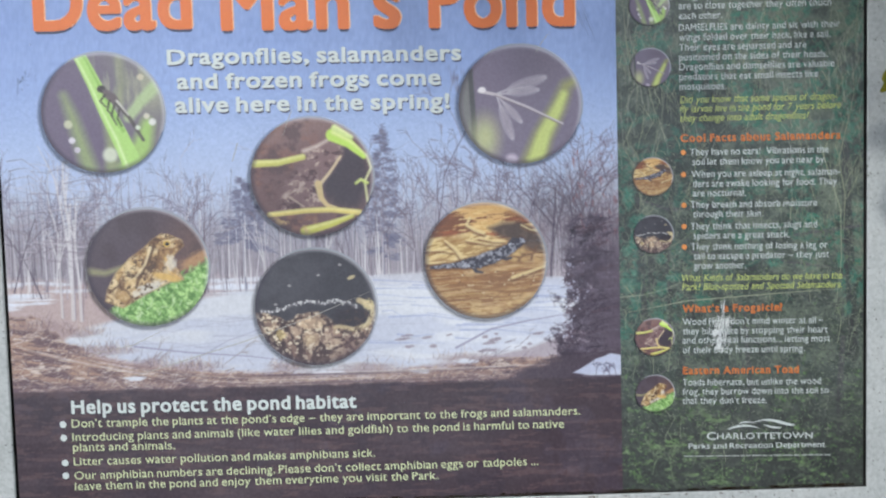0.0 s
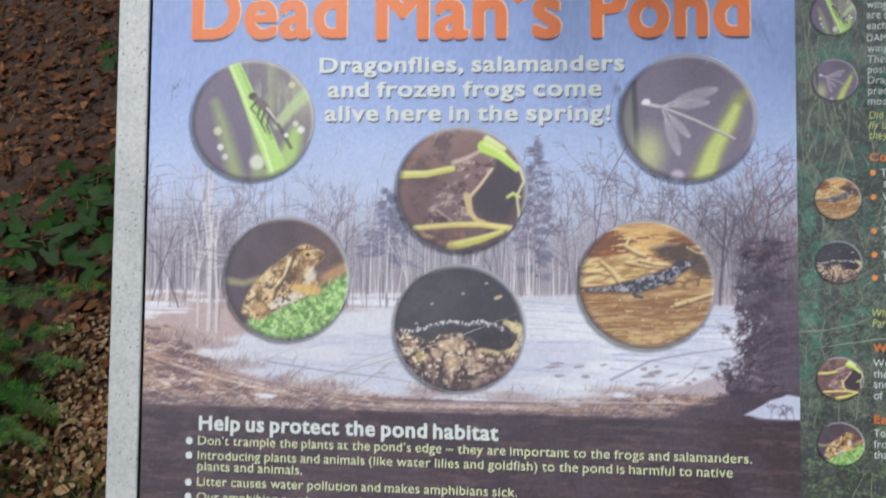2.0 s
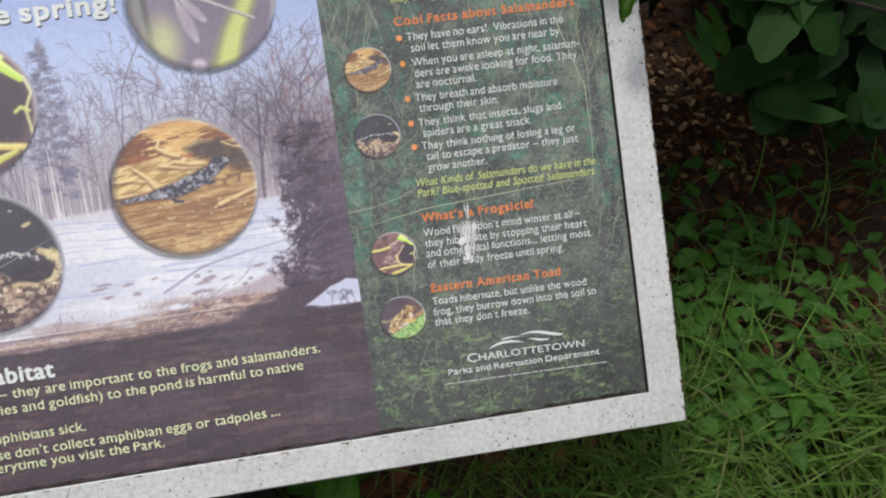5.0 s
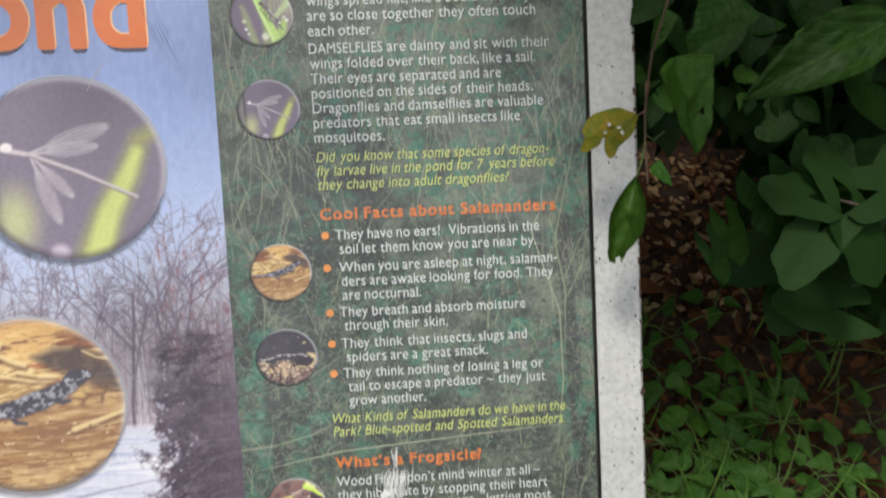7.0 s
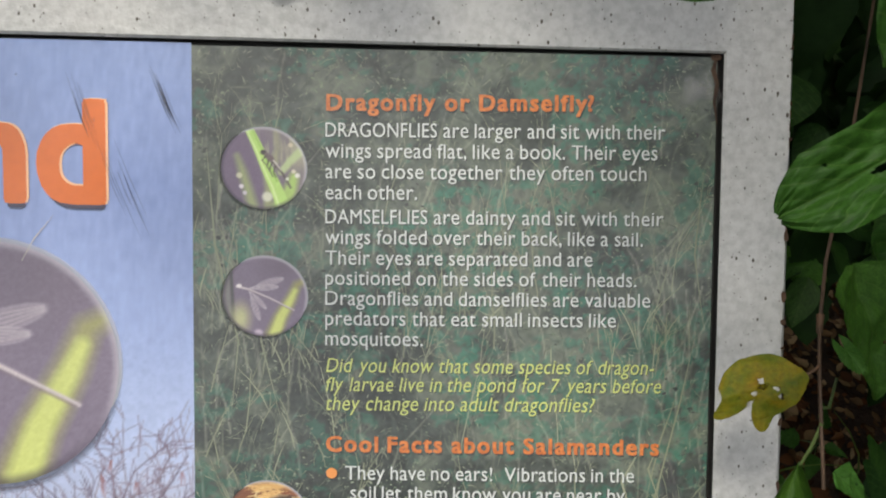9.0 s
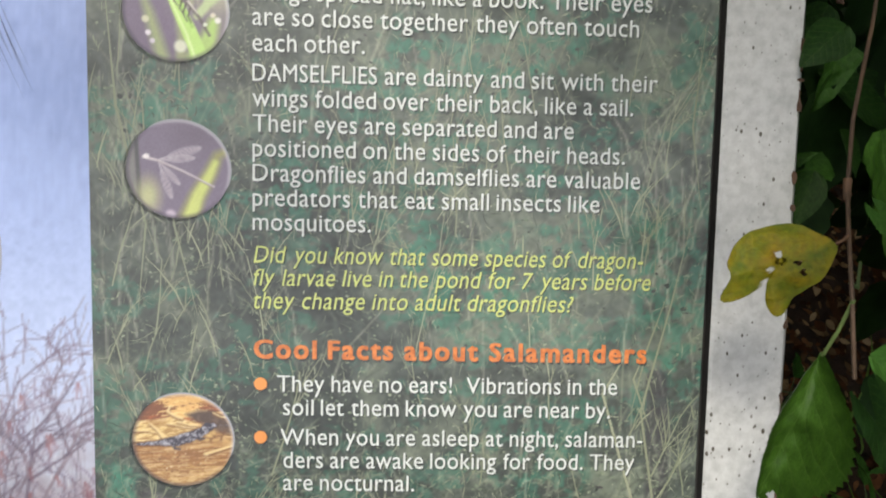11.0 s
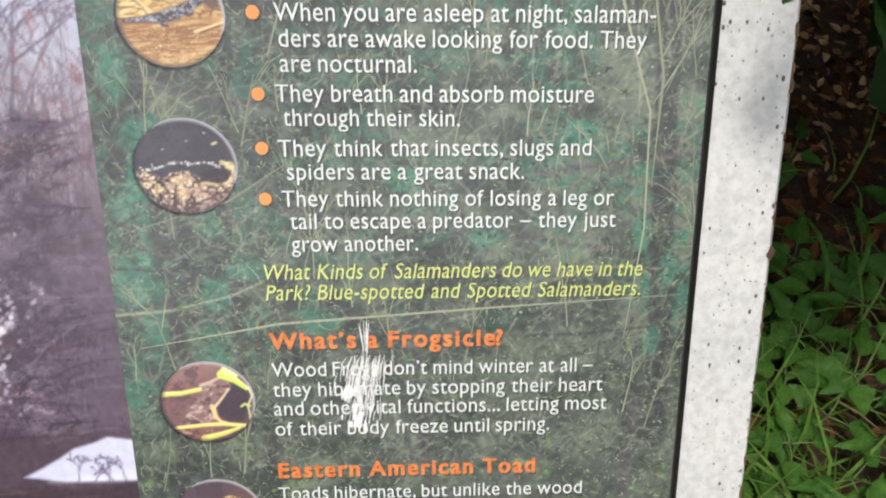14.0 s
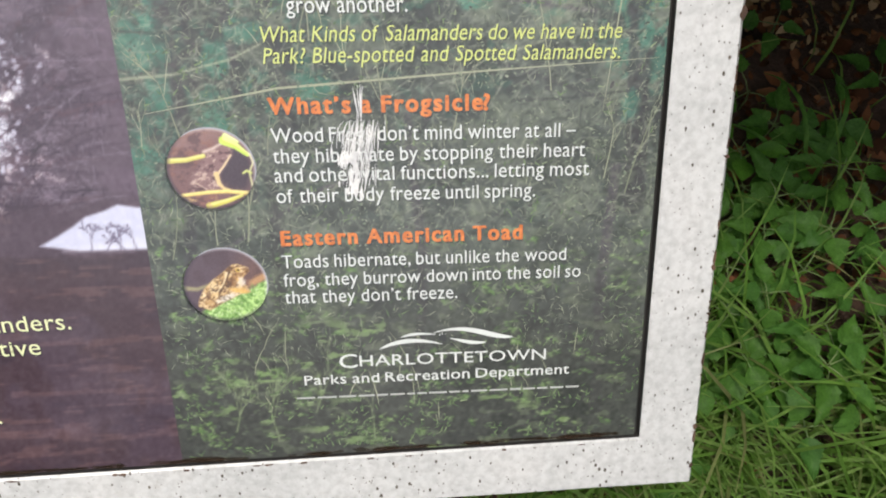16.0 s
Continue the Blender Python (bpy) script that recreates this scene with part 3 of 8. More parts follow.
    for i in range(90):
        u, v, w = r_.uniform(-W2, -0.37), r_.uniform(0.275, 0.385), r_.uniform(0.01, 0.05)
        p.line([(u, v), (u + w * 0.5, v + r_.uniform(-0.004, 0.006)), (u + w, v + r_.uniform(-0.012, 0.010))], r_.uniform(0.0004, 0.0012), 0.0003)
    # the dry bank
    low = 0.150 + 0.034 * ease(-0.34, -0.42, U) + 0.034 * ease(-0.40, -0.46, U) - 0.010 * np.exp(-((U + 0.12) / 0.09) ** 2) + 0.010 * ease(0.0, 0.12, U) + (mid - 0.5) * 0.022
    bank = ease(0.004, -0.004, V - low)
    streak = grain(U * 30, V * 190 + U * 25, 31)
    p.wash(bank, (160, 130, 116))
    p.wash(bank * ease(0.46, 0.62, streak), (108, 87, 90))
    p.wash(bank * ease(0.56, 0.72, grain(U * 60, V * 240, 35)) * 0.8, (206, 188, 176))
    p.wash(bank * ease(0.150, 0.134, V) * 0.55, (104, 86, 94))
    p.inks = [(172, 146, 132), (128, 104, 104), (204, 184, 168), (98, 82, 92), (152, 126, 118), (216, 204, 196), (88, 74, 84)]
    for i in range(2600):
        u = -W2 + 0.66 * r_.random() ** 1.15
        lim = float(np.interp(u, (-0.48, -0.44, -0.40, -0.34, -0.2, -0.1, 0.02, 0.16), (0.212, 0.196, 0.180, 0.158, 0.148, 0.144, 0.152, 0.160)))
        v, h, a = r_.uniform(0.131, lim), r_.uniform(0.002, 0.010), r_.normal(1.35, 0.5)
        p.line([(u, v), (u + math.sin(a) * h, v + math.cos(a) * h)], r_.uniform(0.0004, 0.0012), 0.0003, True, None, r_.uniform(0.35, 0.85))
    for cu, cv, k, sp in ((-0.275, 0.156, 110, 0.017), (-0.375, 0.176, 90, 0.018), (-0.40, 0.197, 70, 0.014), (-0.08, 0.150, 30, 0.02), (-0.17, 0.153, 60, 0.014), (0.03, 0.158, 20, 0.02), (-0.325, 0.160, 40, 0.012), (-0.445, 0.205, 60, 0.016)):
        p.spot(cu, cv, sp * 1.5, 0.005, (142, 120, 122), 0.6, 0.6, 0, 0.4, cu)
        for i in range(k):
            u, v, a, h = cu + r_.normal(0, sp), cv + r_.normal(0, 0.003), r_.normal(0, 0.5), r_.uniform(0.004, 0.013)
            p.line([(u, v), (u + math.sin(a) * h, v + math.cos(a) * h)], r_.uniform(0.0003, 0.0008), 0.0002, True, None, 0.55)
    for u in (-0.34, -0.13, -0.115, -0.02, 0.03):
        p.spot(u, 0.1445 + 0.01 * (u > 0), 0.012, 0.0026, (212, 214, 224), 0.9, 0.4, 0, 0.5, u * 50)
    for i in range(30):
        q0 = r_.uniform(0, 0.7)
        arc = [(-0.475 + 0.64 * q, 0.1375 + 0.050 * max(0, 1 - q * 2.1) ** 2 + 0.006 * q * q + 0.006 * math.sin(i * 2.4)) for q in np.linspace(q0, min(1, q0 + r_.uniform(0.1, 0.5)), 9)]
        p.line(arc, r_.uniform(0.0006, 0.0020), 0.0005, True, None, 0.6)
    # the dark evergreen bush over the snow
    edge = np.interp(V, (0.140, 0.150, 0.165, 0.185, 0.212, 0.243, 0.268, 0.290, 0.315, 0.345), (0.085, 0.112, 0.130, 0.144, 0.149, 0.146, 0.144, 0.160, 0.178, 0.205))
    bush = ease(-0.016, 0.020, U - edge - 0.004 + (mid - 0.5) * 0.085 + (fine - 0.5) * 0.060) * ease(0.320, 0.245, V + (mid - 0.5) * 0.07)
    p.wash(bush * 0.90, (72, 60, 72))
    p.wash(bush * ease(0.50, 0.66, grain(U * 60 + V * 30, V * 70, 61)) * 0.55, (92, 78, 92))
    p.wash(bush * ease(0.53, 0.66, grain(U * 40, V * 26, 62)) * 0.5, (50, 41, 52))
    # drooping boughs, each with its needles
    tones = [(52, 43, 54), (64, 53, 66), (82, 70, 84), (58, 48, 59), (94, 82, 95), (78, 60, 70), (106, 95, 108)]
    for i in range(190):
        v0, u0 = r_.uniform(0.150, 0.315), r_.uniform(0.155, SPLIT)
        reach = max(0.012, u0 - float(np.interp(v0, (0.14, 0.165, 0.2, 0.25, 0.29, 0.34), (0.105, 0.126, 0.142, 0.138, 0.152, 0.19)))) * r_.uniform(0.2, 1.0)
        fall = r_.uniform(-0.2, 0.8)
        bough = [(u0 - reach * q, v0 - fall * reach * q * q) for q in (0, 0.33, 0.66, 1.0)]
        col = tones[i % len(tones)]
        p.line(bough, 0.0009, 0.0004, True, col, 0.45)
        for j in range(22):
            q = r_.random() ** 0.6
            u, v = u0 - reach * q, v0 - fall * reach * q * q
            h, a = r_.uniform(0.003, 0.010) * (1.2 - 0.5 * q), r_.normal(-1.9, 1.0)
            p.line([(u, v), (u + math.sin(a) * h, v + math.cos(a) * h)], r_.uniform(0.0004, 0.0010), 0.0003, True, col, 0.6)
    for i in range(38):
        v = r_.uniform(0.175, 0.27)
        u = float(np.interp(v, (0.165, 0.185, 0.212, 0.243, 0.268, 0.30), (0.130, 0.144, 0.149, 0.146, 0.144, 0.162))) + abs(r_.normal(0, 0.008))
        p.spot(u, v, r_.uniform(0.0008, 0.0022), r_.uniform(0.0006, 0.0016), (190, 190, 208), 0.55, 0.4, r_.uniform(0, 3), 0.5, i)
    p.spot(0.150, 0.146, 0.060, 0.012, (72, 60, 70), 0.9, 0.45, 0.18, 0.5, 3)
    p.wash(p.area([(0.1505, 0.1385), (0.161, 0.1440), (0.168, 0.1480), (0.176, 0.1535), (0.185, 0.1560), (0.193, 0.1594), (0.203, 0.1575), (0.21, 0.1572), (0.21, 0.1348), (0.17, 0.1352)], 0.0016), (184, 187, 208))
    p.wash(p.area([(0.162, 0.1355), (0.18, 0.1385), (0.21, 0.1395), (0.21, 0.1345)], 0.004) * 0.5, (206, 208, 220))
    p.inks, p.alpha = [(98, 92, 112)], 0.9
    for u, a in ((0.191, 0.1), (0.193, -0.6), (0.184, 0.5), (0.199, -0.2), (0.176, 0.2)):
        grow(p, u, 0.1350, 0.0085, a, 0.0006, 3, 0.8)
    p.inks = [(120, 108, 120)]
    for i in range(26):
        u = r_.uniform(0.03, 0.145)
        v = 0.158 + (u - 0.05) * 0.35 + r_.normal(0, 0.006)
        p.line([(u, v), (u + r_.uniform(0.004, 0.012), v + r_.uniform(0.002, 0.008))], 0.0010, 0.0004, True, None, 0.7)
    # the dark foreground under the text
    dark = ease(0.1345, 0.1295, V + (mid - 0.5) * 0.004)
    p.wash(dark, (66, 53, 59))
    p.wash(dark * ease(0.46, 0.66, grain(U * 9, V * 70, 51)) * 0.4, (86, 71, 78))
    p.wash(dark * ease(0.50, 0.66, grain(U * 34, V * 60, 52)) * 0.5, (56, 47, 56))
    p.wash(dark * ease(0.54, 0.66, grain(U * 40, V * 230, 53)) * 0.45, (104, 80, 80))
    p.wash(dark * ease(0.58, 0.70, grain(U * 26, V * 22, 54)) * 0.18, (88, 82, 104))
    p.c += ((grain(U * 420, V * 420, 44, 2) - 0.5) * 16)[..., None]
    return p.out("pond_photo_print", sign, "faded colour photograph of a frozen pond among bare trees", lambda u, v: (u, v), 0)


paint_pond()


def paint_column():
    """The woodland behind the text: dim greens, blue-green gaps, grey trunks, pale stems, leafy undergrowth."""
    us, vs_ = np.linspace(SPLIT - 0.0006, W2 - 0.0026, 330), np.linspace(0.0008, TOP_R - 0.0016, 720)
    U, V = np.meshgrid(us, vs_)
    p = Canvas(U, V, 0.0009)
    p.rows = (vs_, us)
    r_ = np.random.default_rng(8)
    wide, mid, fine = grain(U * 14, V * 14, 2), grain(U * 55, V * 60, 5), grain(U * 230, V * 230, 8, 3)
    p.c[:] = (80, 87, 82)
    p.wash(ease(0.50, 0.68, wide) * 0.6, (98, 106, 96))
    p.wash(ease(0.50, 0.34, wide) * 0.7, (60, 66, 63))
    p.wash(ease(0.50, 0.66, mid) * 0.55, (112, 120, 106))
    p.wash(ease(0.50, 0.34, mid) * 0.6, (56, 60, 58))
    gaps = ease(0.555, 0.60, grain(U * 34, V * 62, 15)) * ease(0.40, 0.52, fine) * (0.35 + 0.65 * ease(0.16, 0.30, V)) * ease(0.10, 0.20, V)
    p.wash(gaps * 0.45, (60, 112, 94))
    p.wash(ease(0.57, 0.63, grain(U * 12, V * 14, 16)) * ease(0.44, 0.56, fine) * ease(0.13, 0.22, V) * 0.50, (62, 120, 100))
    p.inks, p.alpha = [(82, 77, 84), (72, 70, 74), (64, 64, 66)], 0.8
    for pts, w in (([(0.466, 0.150), (0.464, 0.22), (0.460, 0.30), (0.457, 0.385)], 0.0125), ([(0.452, 0.02), (0.450, 0.10), (0.455, 0.17)], 0.007), ([(0.40, 0.287), (0.43, 0.291), (0.478, 0.296)], 0.0030), ([(0.285, 0.27), (0.36, 0.262), (0.44, 0.25)], 0.0024), ([(0.215, 0.335), (0.26, 0.318), (0.33, 0.322)], 0.0024),
                   ([(0.224, 0.10), (0.232, 0.20), (0.226, 0.33)], 0.007), ([(0.262, 0.16), (0.258, 0.26), (0.266, 0.36)], 0.006), ([(0.345, 0.04), (0.350, 0.12), (0.344, 0.20)], 0.006), ([(0.285, 0.205), (0.36, 0.238), (0.45, 0.205)], 0.0020), ([(0.24, 0.13), (0.30, 0.165), (0.34, 0.172)], 0.0022)):
        p.line(pts, w, w * 0.8, True, None, 0.8, 2)
    p.inks = [(118, 126, 108), (98, 106, 92), (134, 142, 120), (52, 57, 55), (62, 68, 64)]
    for i in range(5200):
        u, v, a, h = r_.uniform(SPLIT, W2), r_.uniform(0.004, H), r_.normal(0, 1.1), r_.uniform(0.003, 0.012)
        p.line([(u, v), (u + math.sin(a) * h * 0.5, v + math.cos(a) * h * 0.5), (u + math.sin(a + r_.normal(0, 0.4)) * h, v + math.cos(a) * h)], r_.uniform(0.0004, 0.0010), 0.0003, True, None, r_.uniform(0.2, 0.6))
    # open patches of blue-green between the tree masses
    for i, (u, v, ru, rv) in enumerate(((0.2175, 0.274, 0.009, 0.008), (0.2510, 0.264, 0.006, 0.006), (0.2166, 0.238, 0.013, 0.011), (0.2510, 0.231, 0.006, 0.009), (0.2215, 0.210, 0.007, 0.011), (0.2660, 0.243, 0.009, 0.006), (0.2079, 0.181, 0.009, 0.009), (0.247, 0.201, 0.006, 0.010), (0.4606, 0.203, 0.005, 0.008),
                                          (0.466, 0.240, 0.004, 0.010), (0.4525, 0.258, 0.005, 0.008), (0.378, 0.257, 0.009, 0.005), (0.225, 0.305, 0.010, 0.008), (0.216, 0.330, 0.006, 0.010), (0.34, 0.284, 0.009, 0.005), (0.42, 0.305, 0.008, 0.005), (0.30, 0.215, 0.008, 0.005))):
        p.spot(u, v, ru, rv, (70, 128, 107), 0.64, 0.35, 0.0, 0.5, i + 3)
    p.inks = [(70, 76, 72), (82, 88, 82), (132, 138, 122), (112, 118, 104)]
    for i in range(300):
        u, v, a, h = r_.uniform(SPLIT, 0.275), r_.uniform(0.17, 0.285), r_.choice((-1, 1)) * r_.normal(1.0, 0.5), r_.uniform(0.006, 0.020)
        p.line([(u, v), (u + math.sin(a) * h * 0.5, v + math.cos(a) * h * 0.4), (u + math.sin(a) * h, v + math.cos(a + 0.4) * h)], r_.uniform(0.0004, 0.0008), 0.0003, True, None, 0.7)
    p.inks = [(58, 58, 60), (66, 66, 66)]
    for u, v0, v1, w in ((0.231, 0.165, 0.218, 0.016), (0.240, 0.218, 0.262, 0.008), (0.2268, 0.24, 0.28, 0.007), (0.282, 0.20, 0.242, 0.014), (0.272, 0.10, 0.17, 0.010)):
        for j in range(3):
            p.line([(u + r_.normal(0, w * 0.2), v0), (u + r_.normal(0, w * 0.3), (v0 + v1) / 2), (u + r_.normal(0, w * 0.2), v1)], w * 0.6, w * 0.4, True, None, 0.42, 4)
    # the lower column is inked darker to imitate its weaker reflections
    p.wash(ease(0.265, 0.19, V) * 0.18, (52, 55, 53))
    # long arching boughs
    for pts, col in (([(0.2046, 0.2218), (0.230, 0.2236), (0.2585, 0.2303), (0.2737, 0.2373)], (150, 156, 132)), ([(0.36, 0.226), (0.385, 0.222), (0.405, 0.215), (0.412, 0.208)], (66, 68, 66)), ([(0.40, 0.2068), (0.43, 0.2078), (0.4614, 0.2108)], (60, 62, 62)), ([(0.206, 0.2445), (0.225, 0.243), (0.25, 0.2445), (0.275, 0.249)], (62, 66, 64)),
                     ([(0.206, 0.206), (0.222, 0.205), (0.236, 0.212)], (70, 74, 70)), ([(0.31, 0.178), (0.33, 0.172), (0.36, 0.170)], (64, 64, 62)), ([(0.29, 0.198), (0.31, 0.190), (0.34, 0.188)], (64, 66, 64)), ([(0.40, 0.232), (0.43, 0.242), (0.466, 0.240)], (134, 140, 120)), ([(0.206, 0.262), (0.226, 0.272), (0.262, 0.281)], (74, 78, 74))):
        p.line(pts, 0.0014, 0.0008, True, col, 0.85)
    # the thicket half-way down, and blue-green light along one side of it
    p.wash(ease(0.235, 0.212, U) * ease(0.50, 0.60, grain(U * 40, V * 22, 17)) * ease(0.16, 0.20, V) * ease(0.36, 0.30, V) * ease(0.42, 0.54, fine) * 0.8, (62, 124, 104))
    p.inks = [(128, 136, 118), (148, 154, 136), (50, 54, 52), (58, 62, 60), (112, 120, 104)]
    for i in range(3000):
        u, v, a, h = r_.uniform(SPLIT, W2), 0.135 + 0.22 * r_.random(), r_.choice((-1, 1)) * r_.normal(0.9, 0.5), r_.uniform(0.004, 0.016)
        b = a + r_.normal(0, 0.5)
        p.line([(u, v), (u + math.sin(a) * h * 0.5, v + math.cos(a) * h * 0.5), (u + math.sin(b) * h, v + math.cos(b) * h)], r_.uniform(0.0004, 0.0009), 0.0003, True, None, r_.uniform(0.3, 0.75))
    # pale stems, in drifts
    p.inks = [(158, 160, 142), (140, 144, 124), (174, 174, 158)]
    for cu, cv, k, su, sv in ((0.222, 0.44, 46, 0.010, 0.05), (0.252, 0.46, 40, 0.014, 0.05), (0.462, 0.46, 60, 0.012, 0.05), (0.36, 0.47, 30, 0.04, 0.05), (0.42, 0.35, 24, 0.03, 0.04), (0.30, 0.44, 20, 0.03, 0.04)):
        for i in range(k):
            u, v, a, h = cu + r_.normal(0, su), cv + r_.normal(0, sv), r_.normal(0, 0.16), r_.uniform(0.015, 0.050)
            p.line([(u, v), (u + math.sin(a) * h * 0.4, v + h * 0.4), (u + math.sin(a * 2.2) * h, v + h)], r_.uniform(0.0005, 0.0011), 0.0004, True, None, r_.uniform(0.3, 0.7))
    # leafy undergrowth
    low = ease(0.135, 0.06, V)
    leaf = grain(U * 95 + V * 20, V * 170, 25, 3)
    p.wash(low * 0.85, (63, 66, 62))
    p.wash(low * ease(0.50, 0.36, grain(U * 30, V * 30, 26)) * 0.6, (54, 57, 54))
    fleck = ease(0.60, 0.68, grain(U * 75 + V * 30, V * 210, 27, 3)) * ease(0.48, 0.62, grain(U * 16, V * 26, 28))
    p.wash(low * fleck * 0.8, (118, 142, 96))
    p.wash(ease(0.62, 0.72, leaf) * ease(0.30, 0.12, V) * 0.3, (118, 130, 104))
    # sprays of small leaves in tiers
    p.inks = [(98, 132, 76), (118, 150, 92), (82, 112, 68), (134, 158, 110)]
    for i in range(150):
        u0, v0 = SPLIT + 0.27 * r_.random() ** 1.5, r_.uniform(0.012, 0.135)
        ln, rise = r_.uniform(0.006, 0.020), r_.normal(-0.1, 0.25)
        for j in range(9):
            q = r_.random()
            u, v = u0 + ln * q, v0 + ln * q * rise + r_.normal(0, 0.0012)
            p.line([(u, v), (u + r_.uniform(0.001, 0.003), v + r_.normal(-0.0004, 0.0010))], r_.uniform(0.0006, 0.0014), 0.0004, True, None, r_.uniform(0.35, 0.8))
    for u, v, ln, a in ((0.262, 0.012, 0.034, -0.1), (0.238, 0.020, 0.030, 0.2), (0.318, 0.010, 0.030, 0.1), (0.285, 0.030, 0.026, 0.3)):
        p.inks, p.alpha = [(124, 140, 104)], 0.7
        grow(p, u, v, ln, a, 0.0009, 3, 0.6)
    p.c += ((grain(U * 380, V * 380, 44, 2) - 0.5) * 22)[..., None]
    return p.out("woodland_print", sign, "dark green woodland photograph behind the text column", lambda u, v: (u, v), 0)


column = paint_column()
# the woodland column: dark trunks, pale stems, twigs
s = Strokes(2)
s.box = BOX_COLUMN
for i in range(9000):
    u, v = rnd.uniform(SPLIT, W2), rnd.uniform(0.06, H)
    a = rnd.gauss(0, 1.0)
    h = rnd.uniform(0.002, 0.007) * rnd.uniform(0.5, 1.3)
    b = a + rnd.gauss(0, 0.22)
    s.line([(u, v), (u + math.sin(a) * h * 0.5, v + math.cos(a) * h * 0.5), (u + math.sin(b) * h, v + math.cos(b) * h)], rnd.uniform(0.00022, 0.0005))
s.out("twig_tangle", print_mat("twig_ink", [(112, 121, 104), (64, 71, 67), (134, 142, 120), (92, 101, 88), (54, 59, 56), (150, 157, 134), (80, 89, 78)]), column)
# dabs of leaf light and shade
for name_, layer_, count, inks, gate, size in (("shade_dab", 1.5, 1000, [(60, 65, 62), (68, 74, 70), (74, 72, 73)], -0.05, 1.0), ("light_dab", 2.4, 8000, [(104, 116, 98), (120, 130, 110), (94, 108, 92), (136, 144, 124)], 0.04, 0.55)):
    s = Strokes(layer_)
    s.box = BOX_COLUMN
    for i in range(count):
        u, v = rnd.uniform(SPLIT, W2), rnd.uniform(0.11 if name_ == "light_dab" else 0.003, H)
        if noise.noise(Vector((u * 24, v * 30, layer_ * 7))) + 0.6 * noise.noise(Vector((u * 80, v * 110, layer_))) < gate:
            continue
        q = rnd.uniform(0.0004, 0.0013) * size
        s.blob(u, v, q * rnd.uniform(0.9, 1.8), q * rnd.uniform(0.5, 1.0), 0.6, i, rnd.gauss(0, 0.5), 7)
    s.out(name_, print_mat(name_ + "_ink", inks), column)
s = Strokes(3)
s.box = BOX_COLUMN
for cu, cv, k in ((0.262, 0.43, 26), (0.445, 0.45, 26), (0.225, 0.47, 16), (0.36, 0.47, 14), (0.46, 0.36, 14), (0.24, 0.38, 16), (0.41, 0.30, 8), (0.30, 0.24, 8), (0.33, 0.035, 8), (0.26, 0.06, 9), (0.42, 0.05, 6)):
    for i in range(k):
        u, v = cu + rnd.gauss(0, 0.016), cv + rnd.gauss(0, 0.012)
        a = rnd.gauss(0, 0.22)
        h = rnd.uniform(0.008, 0.026)
        s.line([(u, v), (u + math.sin(a) * h * 0.4, v + h * 0.35), (u + math.sin(a * 1.6) * h * 0.7, v + h * 0.7), (u + math.sin(a * 2) * h, v + h)], rnd.uniform(0.0005, 0.0011), 0.0003)
for i in range(70):
    # forked pale saplings, thickest in the upper half
    u, v = rnd.uniform(SPLIT + 0.005, W2), 0.06 + 0.46 * rnd.random() ** 0.7
    grow(s, u, v, rnd.uniform(0.018, 0.05), rnd.gauss(0, 0.18), rnd.uniform(0.0005, 0.0009), 2, 0.6)
for pts in ([(0.455, 0.28), (0.457, 0.33), (0.450, 0.37), (0.462, 0.42), (0.470, 0.46)], [(0.457, 0.32), (0.470, 0.35), (0.478, 0.37)], [(0.455, 0.36), (0.446, 0.385), (0.452, 0.40)],
            [(0.214, 0.205), (0.28, 0.216), (0.38, 0.222), (0.474, 0.227)], [(0.444, 0.40), (0.432, 0.378), (0.442, 0.345), (0.452, 0.315), (0.453, 0.26), (0.446, 0.20)], [(0.453, 0.318), (0.464, 0.336), (0.474, 0.356)], [(0.446, 0.372), (0.452, 0.40), (0.462, 0.43)], [(0.472, 0.545), (0.468, 0.50), (0.474, 0.46)],
            [(0.212, 0.55), (0.216, 0.50), (0.228, 0.45), (0.224, 0.41)], [(0.236, 0.50), (0.240, 0.45), (0.250, 0.41)], [(0.21, 0.26), (0.26, 0.275), (0.30, 0.30)]):
    s.line(pts, 0.0014, 0.0007)
s.out("pale_undergrowth", print_mat("pale_stem_ink", [(130, 135, 113), (112, 119, 99), (146, 150, 127)]), column)
s = Strokes(3.6)
s.box = BOX_COLUMN
for i in range(3600):
    u, v = rnd.uniform(SPLIT, W2), 0.005 + 0.30 * rnd.random() ** 1.5
    if noise.noise(Vector((u * 38, v * 60, 3.3))) + 0.5 * noise.noise(Vector((u * 110, v * 130, 8.1))) < 0.10:
        continue
    a = rnd.gauss(1.2, 0.9)
    h = rnd.uniform(0.0012, 0.0045)
    s.line([(u, v), (u + math.sin(a) * h, v + math.cos(a) * h)], rnd.uniform(0.0004, 0.0012), 0.0003)
s.out("low_greenery", print_mat("low_green_ink", [(74, 94, 66), (86, 108, 74), (108, 128, 90), (62, 78, 60), (128, 142, 110)]), column)


# ---- the round pictures ----
def ring_pts(c, r, k=56, r2=None):
    return [(c[0] + r * math.cos(2 * math.pi * i / k), c[1] + (r2 or r) * math.sin(2 * math.pi * i / k)) for i in range(k)]


RIM_VEIL = veil_mat("rim_veil", 0.48, (0.62, 0.64, 0.70))


